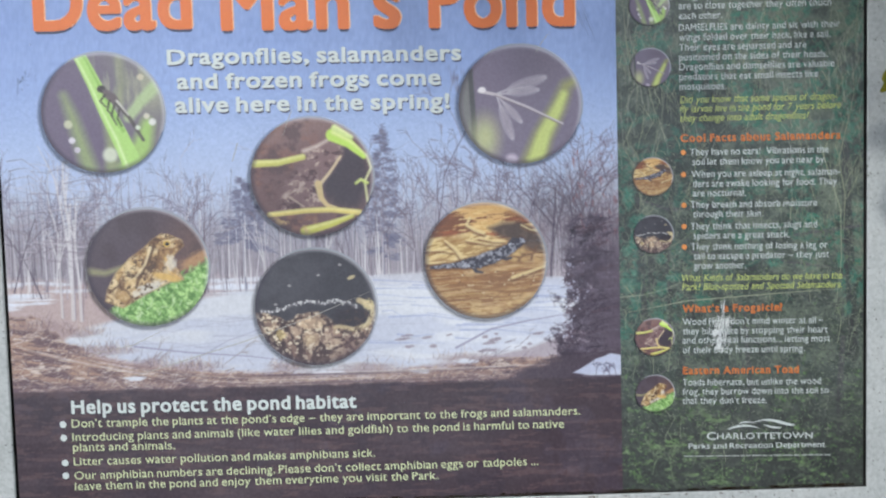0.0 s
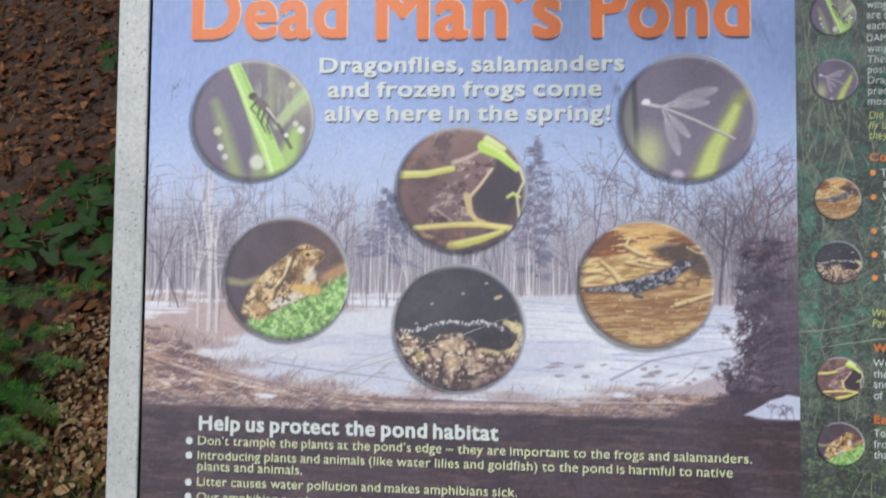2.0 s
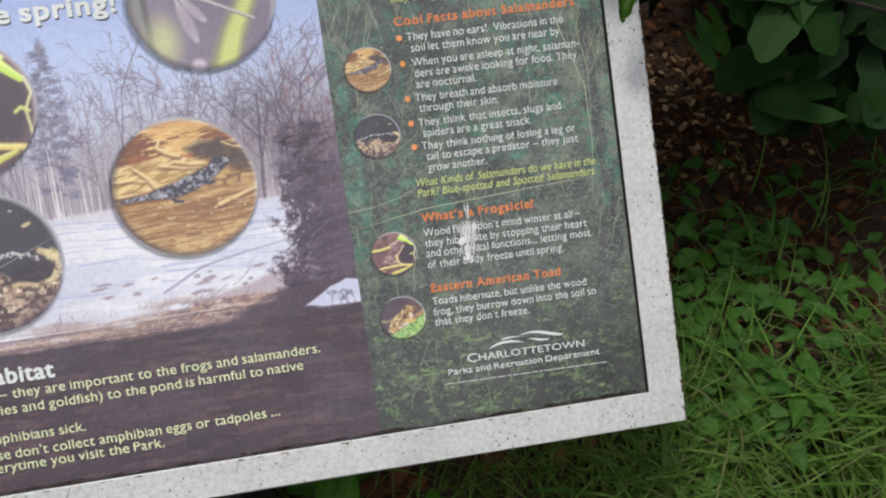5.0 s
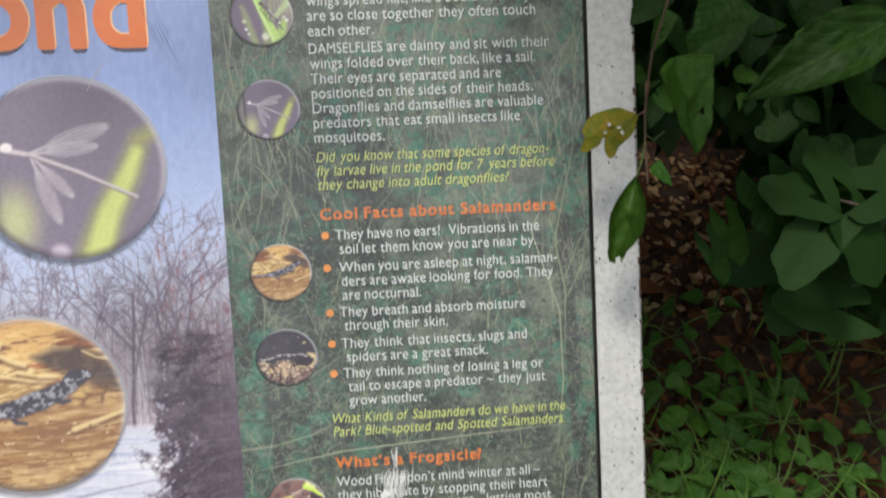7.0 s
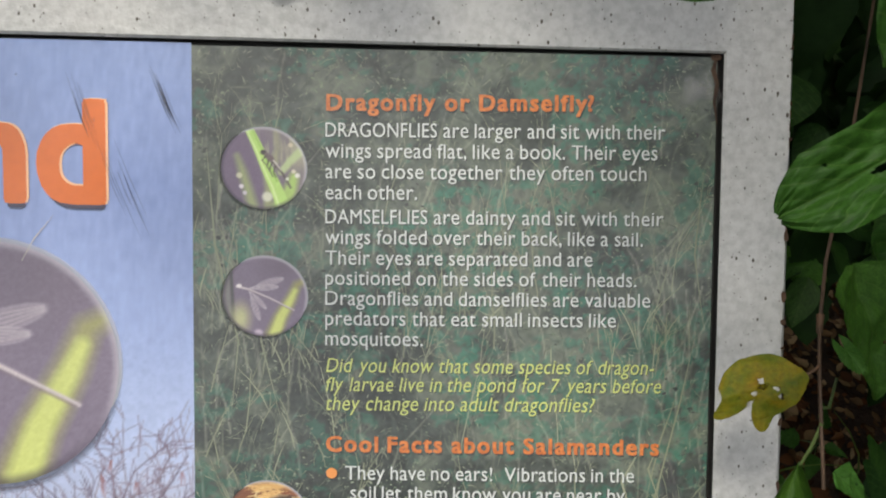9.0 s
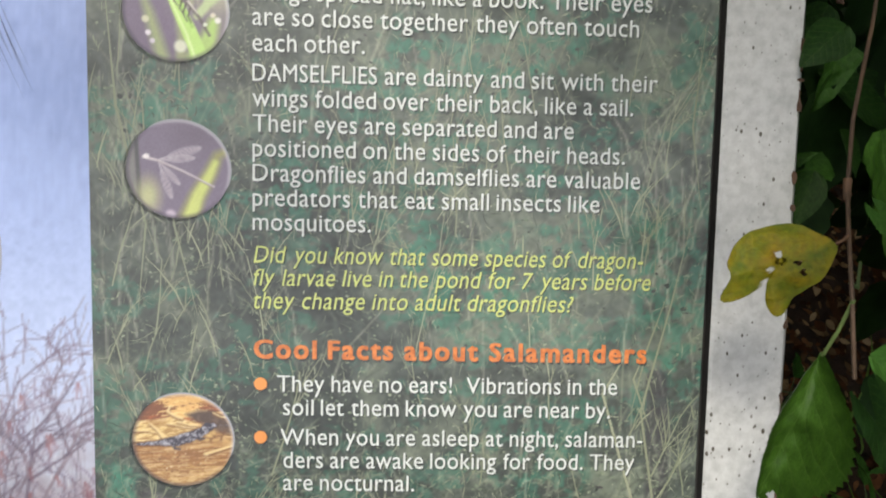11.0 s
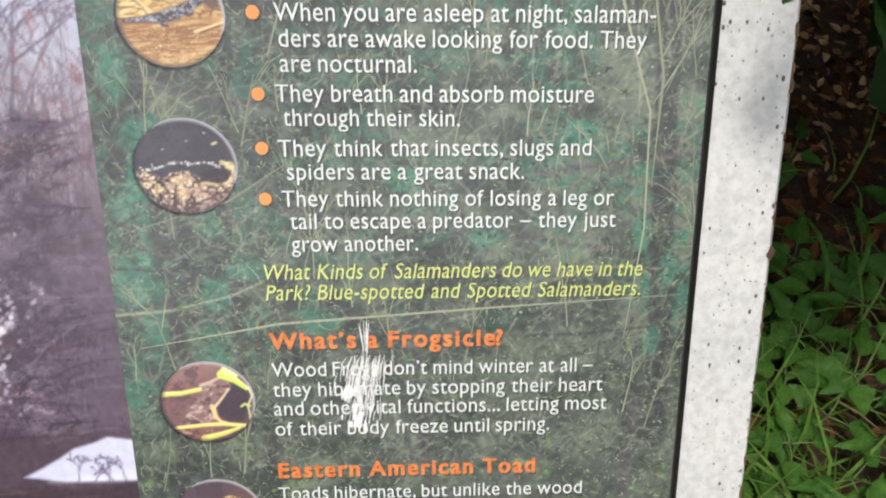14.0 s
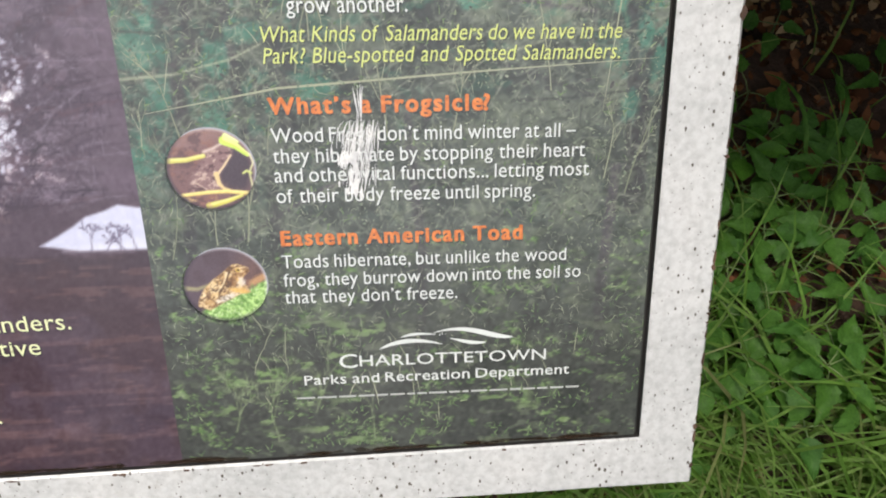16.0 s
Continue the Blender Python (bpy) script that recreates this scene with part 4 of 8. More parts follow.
def disc(c, r, rv, k, painter, label):
    """A round picture, painted in its own unit circle, with its soft printed shadow and pale rim."""
    n_ = 141 if k else 81
    a, b = np.meshgrid(np.linspace(-1, 1, n_), np.linspace(-1, 1, n_))
    x, y = a * np.sqrt(1 - b * b / 2), b * np.sqrt(1 - a * a / 2)
    cv = Canvas(x, y, 0.024)
    painter(cv, x, y)
    cv.c += ((grain(x * 46, y * 46, 9, 2) - 0.5) * 14)[..., None]
    cv.wash(ease(0.90, 1.0, np.hypot(x, y)) * ease(0.5, -0.6, x + y) * 0.55, (52, 46, 58))
    cv.wash(ease(0.93, 1.0, np.hypot(x, y)) * ease(0.2, 0.9, x + y) * 0.5, (206, 204, 210))
    ob = cv.out("round_picture", sign, label if k else "small " + label, lambda u, v: (c[0] + u * r, c[1] + v * rv), 13)
    for i, q in enumerate((1.055, 1.035, 1.015)):
        sh = Strokes(10 + i * 0.6)
        sh.patch(ring_pts((c[0] - r * 0.022, c[1] - r * 0.03), r * q, 56, rv * q))
        sh.out("printed_shadow", SHADE_SOFT, ob)
    rim = Strokes(12)
    rim.line([(c[0] + r * math.cos(radians(q)), c[1] + rv * math.sin(radians(q))) for q in range(-20, 130, 5)], r * 0.065, r * 0.065)
    rim.out("pale_rim", RIM_VEIL, ob)


def stems_picture(p, x, y):
    """Green stems, most of them out of focus, and a dark slender shape."""
    p.c[:] = (108, 96, 116)
    p.wash(ease(-0.3, 0.9, x + y * 0.4) * 0.6, (128, 124, 118))
    p.wash(ease(0.40, 0.62, grain(x * 5 + 3, y * 0.9, 4)) * ease(-0.3, 0.2, x) * ease(-0.2, 0.3, y) * 0.7, (164, 166, 140))
    for pts, w0, w1, col, al, blur in (([(-0.62, 0.3), (-0.50, -0.05), (-0.25, -0.95)], 0.10, 0.26, (150, 166, 112), 0.8, 7), ([(0.05, -0.05), (0.12, -0.5), (0.10, -0.98)], 0.12, 0.22, (148, 158, 112), 0.8, 5), ([(0.30, 0.95), (0.34, 0.5), (0.28, 0.2)], 0.10, 0.14, (150, 156, 120), 0.7, 6),
                                      ([(0.72, -0.20), (0.62, -0.55), (0.42, -0.95)], 0.20, 0.42, (164, 196, 108), 0.9, 6), ([(0.90, 0.46), (0.64, 0.2), (0.42, -0.08)], 0.20, 0.16, (174, 190, 142), 0.9, 3)):
        p.line(pts, w0, w1, True, col, al, blur)
    p.line([(-0.35, 1.0), (-0.12, 0.5), (0.06, 0.05), (0.26, -0.4), (0.46, -0.9)], 0.20, 0.32, True, (172, 206, 118), 1, 1)
    p.line([(-0.41, 0.98), (-0.18, 0.48), (0.00, 0.02), (0.20, -0.43), (0.36, -0.9)], 0.03, 0.05, True, (204, 224, 160), 0.9, 1.5)
    p.line([(-0.27, 0.98), (-0.05, 0.5), (0.12, 0.10), (0.32, -0.3)], 0.03, 0.06, True, (136, 176, 88), 0.8, 1.5)
    p.spot(0.0, 0.40, 0.07, 0.06, (66, 60, 60), 1, 0.3)
    p.spot(0.16, 0.26, 0.17, 0.07, (100, 88, 90), 0.95, 0.3, -0.7, 0.4, 3)
    for pts in ([(0.05, 0.30), (-0.03, 0.2), (0.06, 0.10)], [(0.12, 0.2), (0.08, 0.05), (0.16, -0.05)], [(0.2, 0.14), (0.14, -0.04), (0.22, -0.2)], [(0.28, 0.1), (0.24, -0.1), (0.30, -0.22)]):
        p.line(pts, 0.035, 0.02, True, (66, 62, 58), 0.9)
    p.line([(0.24, 0.16), (0.44, -0.10), (0.64, -0.46)], 0.07, 0.05, True, (84, 78, 76), 0.9)
    p.line([(0.24, 0.20), (0.42, -0.04)], 0.04, 0.02, True, (214, 208, 196), 0.9)
    for a, b, q, col in ((-0.57, -0.18, 0.07, (196, 194, 164)), (-0.52, -0.45, 0.055, (214, 206, 214)), (-0.44, -0.61, 0.05, (200, 190, 202)), (0.09, -0.70, 0.12, (206, 208, 190)), (0.80, -0.16, 0.06, (220, 216, 214)), (0.71, -0.06, 0.05, (206, 198, 178)), (0.64, 0.59, 0.055, (198, 186, 160)), (0.56, -0.25, 0.04, (214, 220, 200))):
        p.spot(a, b, q, q, col, 0.9, 0.35)


def wings_picture(p, x, y):
    """Pale slender strokes on dull purple, and a yellow-green stalk."""
    p.c[:] = (118, 108, 126)
    p.wash(ease(0.9, -0.2, np.hypot(x - 0.4, y - 0.75)) * 0.55, (94, 84, 98))
    p.wash(ease(-0.74, -0.80, x) * 0.8, (120, 120, 116))
    p.line([(-0.80, 0.60), (-0.77, 0.0), (-0.74, -0.70)], 0.08, 0.09, True, (80, 80, 82), 0.95, 1.5)
    p.spot(-0.58, -0.55, 0.20, 0.32, (182, 184, 136), 0.9, 0.9)
    p.spot(-0.15, -0.92, 0.10, 0.09, (190, 176, 192), 0.9, 0.5)
    p.line([(0.95, 0.42), (0.76, 0.30), (0.62, -0.05), (0.36, -0.55), (0.20, -1.0)], 0.12, 0.40, True, (150, 152, 92), 0.8, 6)
    p.line([(0.72, 0.16), (0.60, -0.10), (0.38, -0.52), (0.24, -0.95)], 0.12, 0.26, True, (196, 206, 122), 0.9, 4)
    for (ax, ay), (bx, by), w in (((-0.36, 0.20), (0.43, 0.46), 0.20), ((-0.34, 0.18), (0.31, 0.25), 0.16), ((-0.37, 0.14), (-0.13, -0.58), 0.17), ((-0.34, 0.13), (0.02, -0.30), 0.14)):
        m_ = ((ax + bx) / 2 + (bx - ax) * 0.12, (ay + by) / 2 + (by - ay) * 0.12)
        turn, ln = math.atan2(by - ay, bx - ax), math.hypot(bx - ax, by - ay)
        p.spot(m_[0], m_[1], ln * 0.42, w * 0.5, (196, 188, 196), 0.36, 0.10, turn)
        p.spot(m_[0], m_[1], ln * 0.37, w * 0.36, (132, 122, 136), 0.75, 0.15, turn)
        for q in (-0.28, -0.1, 0.1, 0.28):
            nx, ny = -math.sin(turn) * w * q, math.cos(turn) * w * q
            p.line([(ax, ay), (m_[0] + nx, m_[1] + ny), (bx + nx * 0.4, by + ny * 0.4)], 0.010, 0.008, True, (214, 208, 212), 0.5)
    p.line([(-0.66, 0.24), (-0.40, 0.18), (0.1, -0.03), (0.69, -0.33)], 0.060, 0.030, True, (192, 182, 186), 1)
    p.line([(-0.40, 0.16), (0.1, -0.06), (0.66, -0.34)], 0.02, 0.02, True, (112, 98, 108), 0.7)
    p.spot(-0.61, 0.26, 0.06, 0.05, (224, 218, 220), 1, 0.3)


def stalks_picture(p, x, y):
    """A brown lump between yellow stalks."""
    p.c[:] = (112, 86, 86)
    p.wash(ease(0.3, 1.0, y - x * 0.3) * 0.6, (146, 118, 112))
    p.wash(ease(0.5, 0.72, grain(x * 3, y * 3, 6)) * 0.6, (138, 96, 82))
    p.wash(ease(0.5, 0.7, grain(x * 4, y * 4, 16)) * 0.7, (82, 64, 68))
    p.spot(0.56, 0.0, 0.42, 0.54, (66, 58, 66), 0.95, 0.35, 0, 0.2, 3)
    lump = p.area([(-0.60, -0.58), (-0.45, -0.15), (-0.2, 0.22), (0.0, 0.50), (0.33, 0.66), (0.52, 0.54), (0.50, 0.34), (0.32, 0.1), (0.14, -0.15), (0.2, -0.5), (0.0, -0.6)], 0.12)
    p.wash(lump, (126, 100, 100))
    p.wash(lump * ease(0.52, 0.72, grain(x * 9 - y * 4, y * 9, 26)) * 0.8, (196, 174, 160))
    p.wash(lump * ease(0.54, 0.70, grain(x * 8, y * 10 + 5, 27)) * 0.8, (78, 58, 62))
    p.line([(-0.12, 0.44), (0.1, 0.52), (0.36, 0.66)], 0.07, 0.05, True, (206, 188, 176), 0.8, 2)
    p.line([(0.48, 0.34), (0.30, 0.08), (0.12, -0.14)], 0.04, 0.06, True, (208, 186, 152), 0.95)
    p.line([(0.10, -0.12), (0.14, -0.36), (0.26, -0.52)], 0.12, 0.06, True, (206, 182, 134), 1)
    p.line([(0.2, -0.46), (0.38, -0.52)], 0.05, 0.03, True, (206, 182, 134), 1)
    p.line([(-0.4, -0.32), (-0.15, -0.5)], 0.03, 0.03, True, (198, 178, 160), 0.7)
    for pts, w0, w1, col in (([(-0.94, 0.24), (-0.55, 0.25), (-0.14, 0.34)], 0.13, 0.10, (196, 192, 104)), ([(0.36, 0.70), (0.62, 0.56), (0.86, 0.34)], 0.22, 0.10, (186, 214, 96)), ([(0.40, 0.82), (0.66, 0.66)], 0.12, 0.08, (204, 216, 140)), ([(0.90, 0.36), (0.97, 0.14), (0.86, -0.10), (0.90, -0.45)], 0.035, 0.03, (204, 204, 150)),
                             ([(0.72, -0.12), (0.80, -0.06), (0.90, -0.12)], 0.05, 0.05, (176, 190, 100)), ([(-0.72, -0.63), (-0.1, -0.57), (0.30, -0.56), (0.76, -0.62)], 0.085, 0.10, (214, 194, 112)), ([(-0.14, -0.92), (0.30, -0.80), (0.64, -0.68)], 0.16, 0.07, (194, 190, 92))):
        p.line(pts, w0, w1, True, col, 1, 1.5)
        p.line([(a + 0.01, b + w0 * 0.2) for a, b in pts], w0 * 0.3, w1 * 0.3, True, (236, 232, 176), 0.6, 2)
    p.wash(ease(0.55, 0.7, grain(x * 8, y * 8, 36)) * ease(-0.62, -0.75, y) * ease(0.2, -0.2, x) * 0.8, (190, 160, 110))


def moss_picture(p, x, y):
    """A tan mottled lump on bright moss."""
    p.c[:] = (84, 72, 80)
    p.wash(ease(-0.6, 0.8, x - y * 0.6) * 0.8, (110, 84, 76))
    p.wash(ease(0.45, 0.7, grain(x * 3, y * 3, 8)) * 0.4, (70, 58, 62))
    p.line([(-0.98, -0.04), (-0.7, -0.08), (-0.32, 0.04)], 0.13, 0.07, True, (148, 144, 108), 0.85, 3)
    p.spot(0.80, 0.12, 0.30, 0.10, (176, 136, 98), 0.9, 0.5, 0.45, 0.4, 2)
    moss = p.area([(-0.66, -0.72), (-0.3, -0.52), (0.15, -0.36), (0.55, -0.20), (0.78, -0.02), (1.1, 0.14), (1.1, -1.1), (-0.6, -1.1)], 0.08)
    blades = grain(x * 15 + y * 6, y * 13, 41)
    p.wash(moss, (124, 162, 92))
    p.wash(moss * ease(0.5, 0.68, blades), (176, 208, 134))
    p.wash(moss * ease(0.50, 0.34, blades), (90, 126, 66))
    p.inks = [(156, 190, 118), (104, 142, 78), (194, 212, 164), (126, 166, 92)]
    for i in range(260):
        a = rnd.uniform(-0.6, 1.0)
        b = rnd.uniform(-1.0, -0.62 + (a + 0.6) * 0.46)
        t, h = rnd.gauss(0.3, 0.8), rnd.uniform(0.04, 0.10)
        p.line([(a, b), (a + math.sin(t) * h, b + math.cos(t) * h)], 0.022, 0.012, True, None, 0.9)
    lump = p.area([(-0.72, -0.56), (-0.68, -0.36), (-0.54, -0.10), (-0.30, 0.16), (-0.05, 0.34), (0.10, 0.48), (0.24, 0.57), (0.36, 0.56), (0.58, 0.46), (0.60, 0.36), (0.45, 0.22), (0.38, 0.06), (0.50, -0.04), (0.58, -0.22), (0.36, -0.24), (0.2, -0.33), (-0.1, -0.48), (-0.44, -0.68)], 0.04)
    skin = grain(x * 7, y * 7, 51)
    piece, crack, mid_ = cells(x, y, 170, 6)
    tone = np.array([(184, 150, 102), (206, 176, 128), (150, 114, 76), (222, 200, 158), (128, 96, 68), (196, 160, 108)])[piece % 6]
    p.wash(lump, (182, 150, 106))
    p.c += (tone - p.c) * (lump * 0.6)[..., None]
    p.wash(lump * ease(0.035, 0.0, crack) * 0.5, (112, 82, 58))
    p.wash(lump * ease(0.5, 0.68, skin) * 0.55, (226, 206, 166))
    p.wash(lump * ease(0.47, 0.30, skin) * 0.7, (108, 80, 60))
    p.wash(lump * ease(0.56, 0.66, grain(x * 15, y * 15, 52)) * 0.8, (76, 58, 48))
    for pts, w, col in (([(0.12, 0.40), (0.02, 0.10), (-0.16, -0.20), (-0.20, -0.34)], 0.06, (84, 64, 50)), ([(0.06, 0.34), (-0.04, 0.06), (-0.22, -0.18)], 0.05, (226, 206, 166)), ([(0.20, 0.30), (0.14, 0.0), (0.02, -0.22)], 0.04, (110, 82, 58)), ([(-0.66, -0.42), (-0.5, -0.30), (-0.34, -0.40), (-0.26, -0.58)], 0.04, (96, 72, 54)),
                        ([(0.08, 0.42), (0.24, 0.48), (0.44, 0.50)], 0.035, (96, 70, 52)), ([(0.30, 0.30), (0.46, 0.32), (0.58, 0.38)], 0.03, (120, 88, 60)), ([(0.30, 0.16), (0.34, -0.06), (0.52, -0.20)], 0.05, (214, 172, 104))):
        p.line(pts, w, w * 0.6, True, col, 0.8)
    p.spot(0.33, 0.40, 0.055, 0.05, (206, 170, 84), 1, 0.25)
    p.spot(0.335, 0.40, 0.035, 0.032, (44, 36, 34), 1, 0.25)
    p.spot(0.38, 0.06, 0.09, 0.13, (214, 204, 188), 0.8, 0.4, 0, 0.5, 7)
    p.spot(0.30, -0.17, 0.22, 0.06, (206, 168, 100), 0.95, 0.3, -0.3)
    p.spot(-0.03, -0.36, 0.24, 0.08, (214, 208, 196), 0.85, 0.4, 0.4, 0.6, 8)
    for i in range(14):
        p.spot(-0.03 + rnd.gauss(0, 0.12), -0.36 + rnd.gauss(0, 0.05), 0.018, 0.022, (84, 66, 54), 0.8, 0.4)


def rubble_picture(p, x, y):
    """Dark hollow above cracked pale rubble, and a thin speckled strand."""
    p.c[:] = (62, 60, 66)
    p.wash(ease(0.4, 0.7, grain(x * 3, y * 3, 5)) * 0.5, (80, 77, 84))
    rim = np.interp(x, (-1, -0.7, -0.5, -0.3, -0.1, 0.15, 0.3, 0.45, 0.7, 1), (-0.08, -0.14, -0.26, -0.14, -0.10, -0.12, -0.26, -0.36, -0.36, -0.20))
    low = ease(0.03, -0.03, y - rim + (grain(x * 7, y * 7, 15) - 0.5) * 0.12)
    piece, crack, mid_ = cells(x + 0.10 * (grain(x * 5, y * 5, 17) - 0.5), y * 1.25 + 0.10 * (grain(x * 5, y * 5, 18) - 0.5), 62, 12)
    tone = np.array([(174, 148, 126), (198, 172, 144), (146, 120, 106), (212, 190, 160), (160, 132, 112), (128, 104, 96), (186, 158, 132)])[piece % 7]
    p.c += (tone - p.c) * low[..., None]
    p.wash(low * ease(0.04, 0.18, mid_) * 0.3, (104, 84, 78))
    p.wash(low * ease(0.50, 0.66, grain(x * 12, y * 12, 61, 3)) * 0.55, (204, 182, 152))
    p.wash(low * ease(0.50, 0.36, grain(x * 14, y * 14, 62, 3)) * 0.6, (92, 72, 68))
    p.wash(low * ease(0.06, 0.01, crack + (grain(x * 16, y * 16, 64) - 0.5) * 0.08) * 0.9, (60, 48, 50))
    p.wash(low * ease(0.60, 0.66, grain(x * 18, y * 18, 65, 2)) * 0.8, (228, 212, 184))
    p.wash(low * ease(0.60, 0.66, grain(x * 16 + 5, y * 16, 66, 2)) * 0.8, (66, 52, 52))
    p.wash(low * ease(0.15, 0.55, x) * ease(-0.4, -0.6, y) * 0.55, (98, 74, 76))
    p.wash(low * ease(-0.55, -0.9, y) * 0.4, (92, 72, 74))
    for a, b, ru, rv, col in ((-0.06, -0.26, 0.20, 0.13, (196, 168, 140)), (-0.60, -0.46, 0.07, 0.09, (206, 182, 120)), (-0.34, -0.40, 0.10, 0.08, (170, 144, 124)), (-0.12, -0.56, 0.13, 0.08, (184, 158, 128)), (0.20, -0.52, 0.12, 0.14, (158, 132, 118))):
        p.spot(a, b, ru, rv, col, 0.6, 0.3, 0.2, 0.55, a * 9)
    p.spot(0.58, -0.20, 0.30, 0.17, (52, 46, 52), 0.95, 0.3, 0, 0.3, 2)
    p.line([(0.72, 0.10), (0.92, 0.02), (0.94, -0.14), (0.84, -0.32), (0.62, -0.40), (0.40, -0.34), (0.30, -0.36)], 0.10, 0.06, True, (190, 170, 132), 0.9, 1.5)
    p.spot(0.86, 0.03, 0.10, 0.09, (204, 186, 142), 0.9, 0.3, 0, 0.6, 4)
    p.line([(0.76, 0.10), (0.92, 0.0), (0.92, -0.16), (0.80, -0.34), (0.60, -0.40)], 0.02, 0.02, True, (220, 206, 170), 0.6)
    p.wash(ease(0.58, 0.66, grain(x * 12, y * 12, 68)) * ease(0.3, 0.6, x) * ease(0.15, 0.05, y) * 0.7, (78, 62, 58))
    wave = [(-0.90, -0.03), (-0.76, -0.07), (-0.55, -0.02), (-0.32, 0.07), (-0.12, 0.10), (0.12, 0.05), (0.36, 0.10), (0.56, 0.06), (0.68, -0.02)]
    p.line(wave, 0.045, 0.045, True, (112, 108, 112), 0.9, 1.4)
    for i in range(60):
        q = rnd.uniform(0, 7.99)
        a, b = wave[int(q)], wave[int(q) + 1]
        t = q - int(q)
        p.spot(a[0] + (b[0] - a[0]) * t, a[1] + (b[1] - a[1]) * t + rnd.gauss(0.01, 0.022), rnd.uniform(0.010, 0.026), 0.013, (212, 208, 206), 0.85, 0.4, rnd.uniform(0, 3))
    for a, b in ((-0.42, 0.38), (0.06, 0.55), (0.42, 0.72), (-0.66, 0.06)):
        p.spot(a, b, 0.03, 0.02, (164, 158, 156), 0.8, 0.4)
    p.spot(0.60, 0.50, 0.07, 0.03, (188, 172, 132), 0.9, 0.3, 0.4)


def wood_picture(p, x, y):
    """Rotten wood, dark red-brown above and splintered, with a dark spotted streak across it."""
    flow, fine = grain(x * 1.6, y * 12 - x * 1.0, 71), grain(x * 4, y * 34 - x * 2, 78, 3)
    p.c[:] = (174, 136, 88)
    p.wash(ease(-0.02, -0.16, y) * ease(-0.56, -0.36, y) * 0.75, (146, 102, 64))
    p.wash(ease(0.48, 0.34, flow) * 0.7, (122, 84, 54))
    p.wash(ease(0.54, 0.70, flow) * 0.6, (200, 168, 118))
    p.wash(ease(0.54, 0.66, fine) * 0.45, (208, 180, 136))
    p.wash(ease(0.46, 0.36, fine) * 0.45, (116, 80, 56))
    p.wash(ease(-0.60, -0.74, y) * ease(0.46, 0.56, grain(x * 5, y * 8, 79)) * 0.7, (204, 176, 126))
    up = ease(0.34, 0.42, y + (grain(x * 2, y * 2, 72) - 0.5) * 0.2)
    p.wash(up, (108, 66, 48))
    p.wash(up * ease(0.52, 0.57, grain(x * 1.3, y * 12 - x * 1.2, 73)), (206, 164, 104))
    p.wash(up * ease(0.54, 0.62, grain(x * 1.8, y * 18 - x * 2, 75)) * 0.8, (150, 82, 54))
    p.wash(up * ease(0.56, 0.64, grain(x * 3, y * 24 - x * 2, 80)) * 0.8, (230, 200, 138))
    p.wash(ease(0.78, 0.88, y + x * 0.1) * 0.6, (196, 152, 92))
    cave = p.area([(0.06, 0.56), (0.30, 0.64), (0.58, 0.66), (0.86, 0.48), (0.98, 0.30), (0.98, 0.14), (0.74, 0.18), (0.46, 0.34), (0.24, 0.42)], 0.10)
    p.wash(cave, (68, 56, 54))
    p.wash(cave * ease(0.54, 0.66, grain(x * 6, y * 9, 81)) * 0.4, (104, 86, 78))
    block_ = p.area([(-1.0, 0.0), (-1.0, 0.40), (-0.62, 0.42), (-0.3, 0.48), (0.0, 0.46), (0.34, 0.34), (0.14, 0.20), (-0.2, 0.08), (-0.46, -0.02), (-0.72, 0.06)], 0.05)
    rays = grain(x * 3 + y * 5, y * 22 - x * 7, 82, 3)
    p.wash(block_, (208, 180, 122))
    p.wash(block_ * ease(0.50, 0.38, rays) * 0.8, (146, 110, 68))
    p.wash(block_ * ease(0.53, 0.66, rays) * 0.7, (230, 210, 160))
    p.spot(-0.50, 0.36, 0.22, 0.07, (150, 110, 66), 0.7, 0.5, 0, 0.5, 5)
    for pts, w0, w1 in (([(-0.24, 0.74), (-0.30, 0.62), (-0.16, 0.53), (-0.02, 0.48)], 0.05, 0.08), ([(-0.66, 0.36), (-0.50, 0.22), (-0.38, 0.06)], 0.04, 0.10), ([(-0.30, 0.36), (0.0, 0.30), (0.24, 0.28)], 0.04, 0.03), ([(-0.10, 0.40), (0.12, 0.34), (0.32, 0.33)], 0.04, 0.03), ([(-0.98, 0.20), (-0.7, 0.20), (-0.52, 0.16)], 0.05, 0.02), ([(0.44, -0.30), (0.74, -0.20), (0.97, -0.12)], 0.08, 0.05),
                        ([(-0.97, -0.02), (-0.8, -0.02), (-0.66, 0.0)], 0.06, 0.03), ([(0.60, 0.60), (0.74, 0.52), (0.84, 0.50)], 0.03, 0.03)):
        p.line([(a, b - 0.04) for a, b in pts], w0, w1, True, (98, 66, 48), 0.7, 1.5)
        p.line(pts, w0 * 0.8, w1 * 0.8, True, (222, 200, 146), 0.9)
    piece, crack, mid_ = cells(x, y * 1.4, 90, 21)
    side = ease(0.30, 0.50, x) * ease(0.20, 0.10, y - x * 0.1) * ease(-0.10, -0.02, y - x * 0.05)
    p.wash(side * ease(0.06, 0.0, crack) * 0.8, (92, 62, 46))
    p.wash(side * ease(0.10, 0.02, mid_) * 0.7, (206, 172, 110))
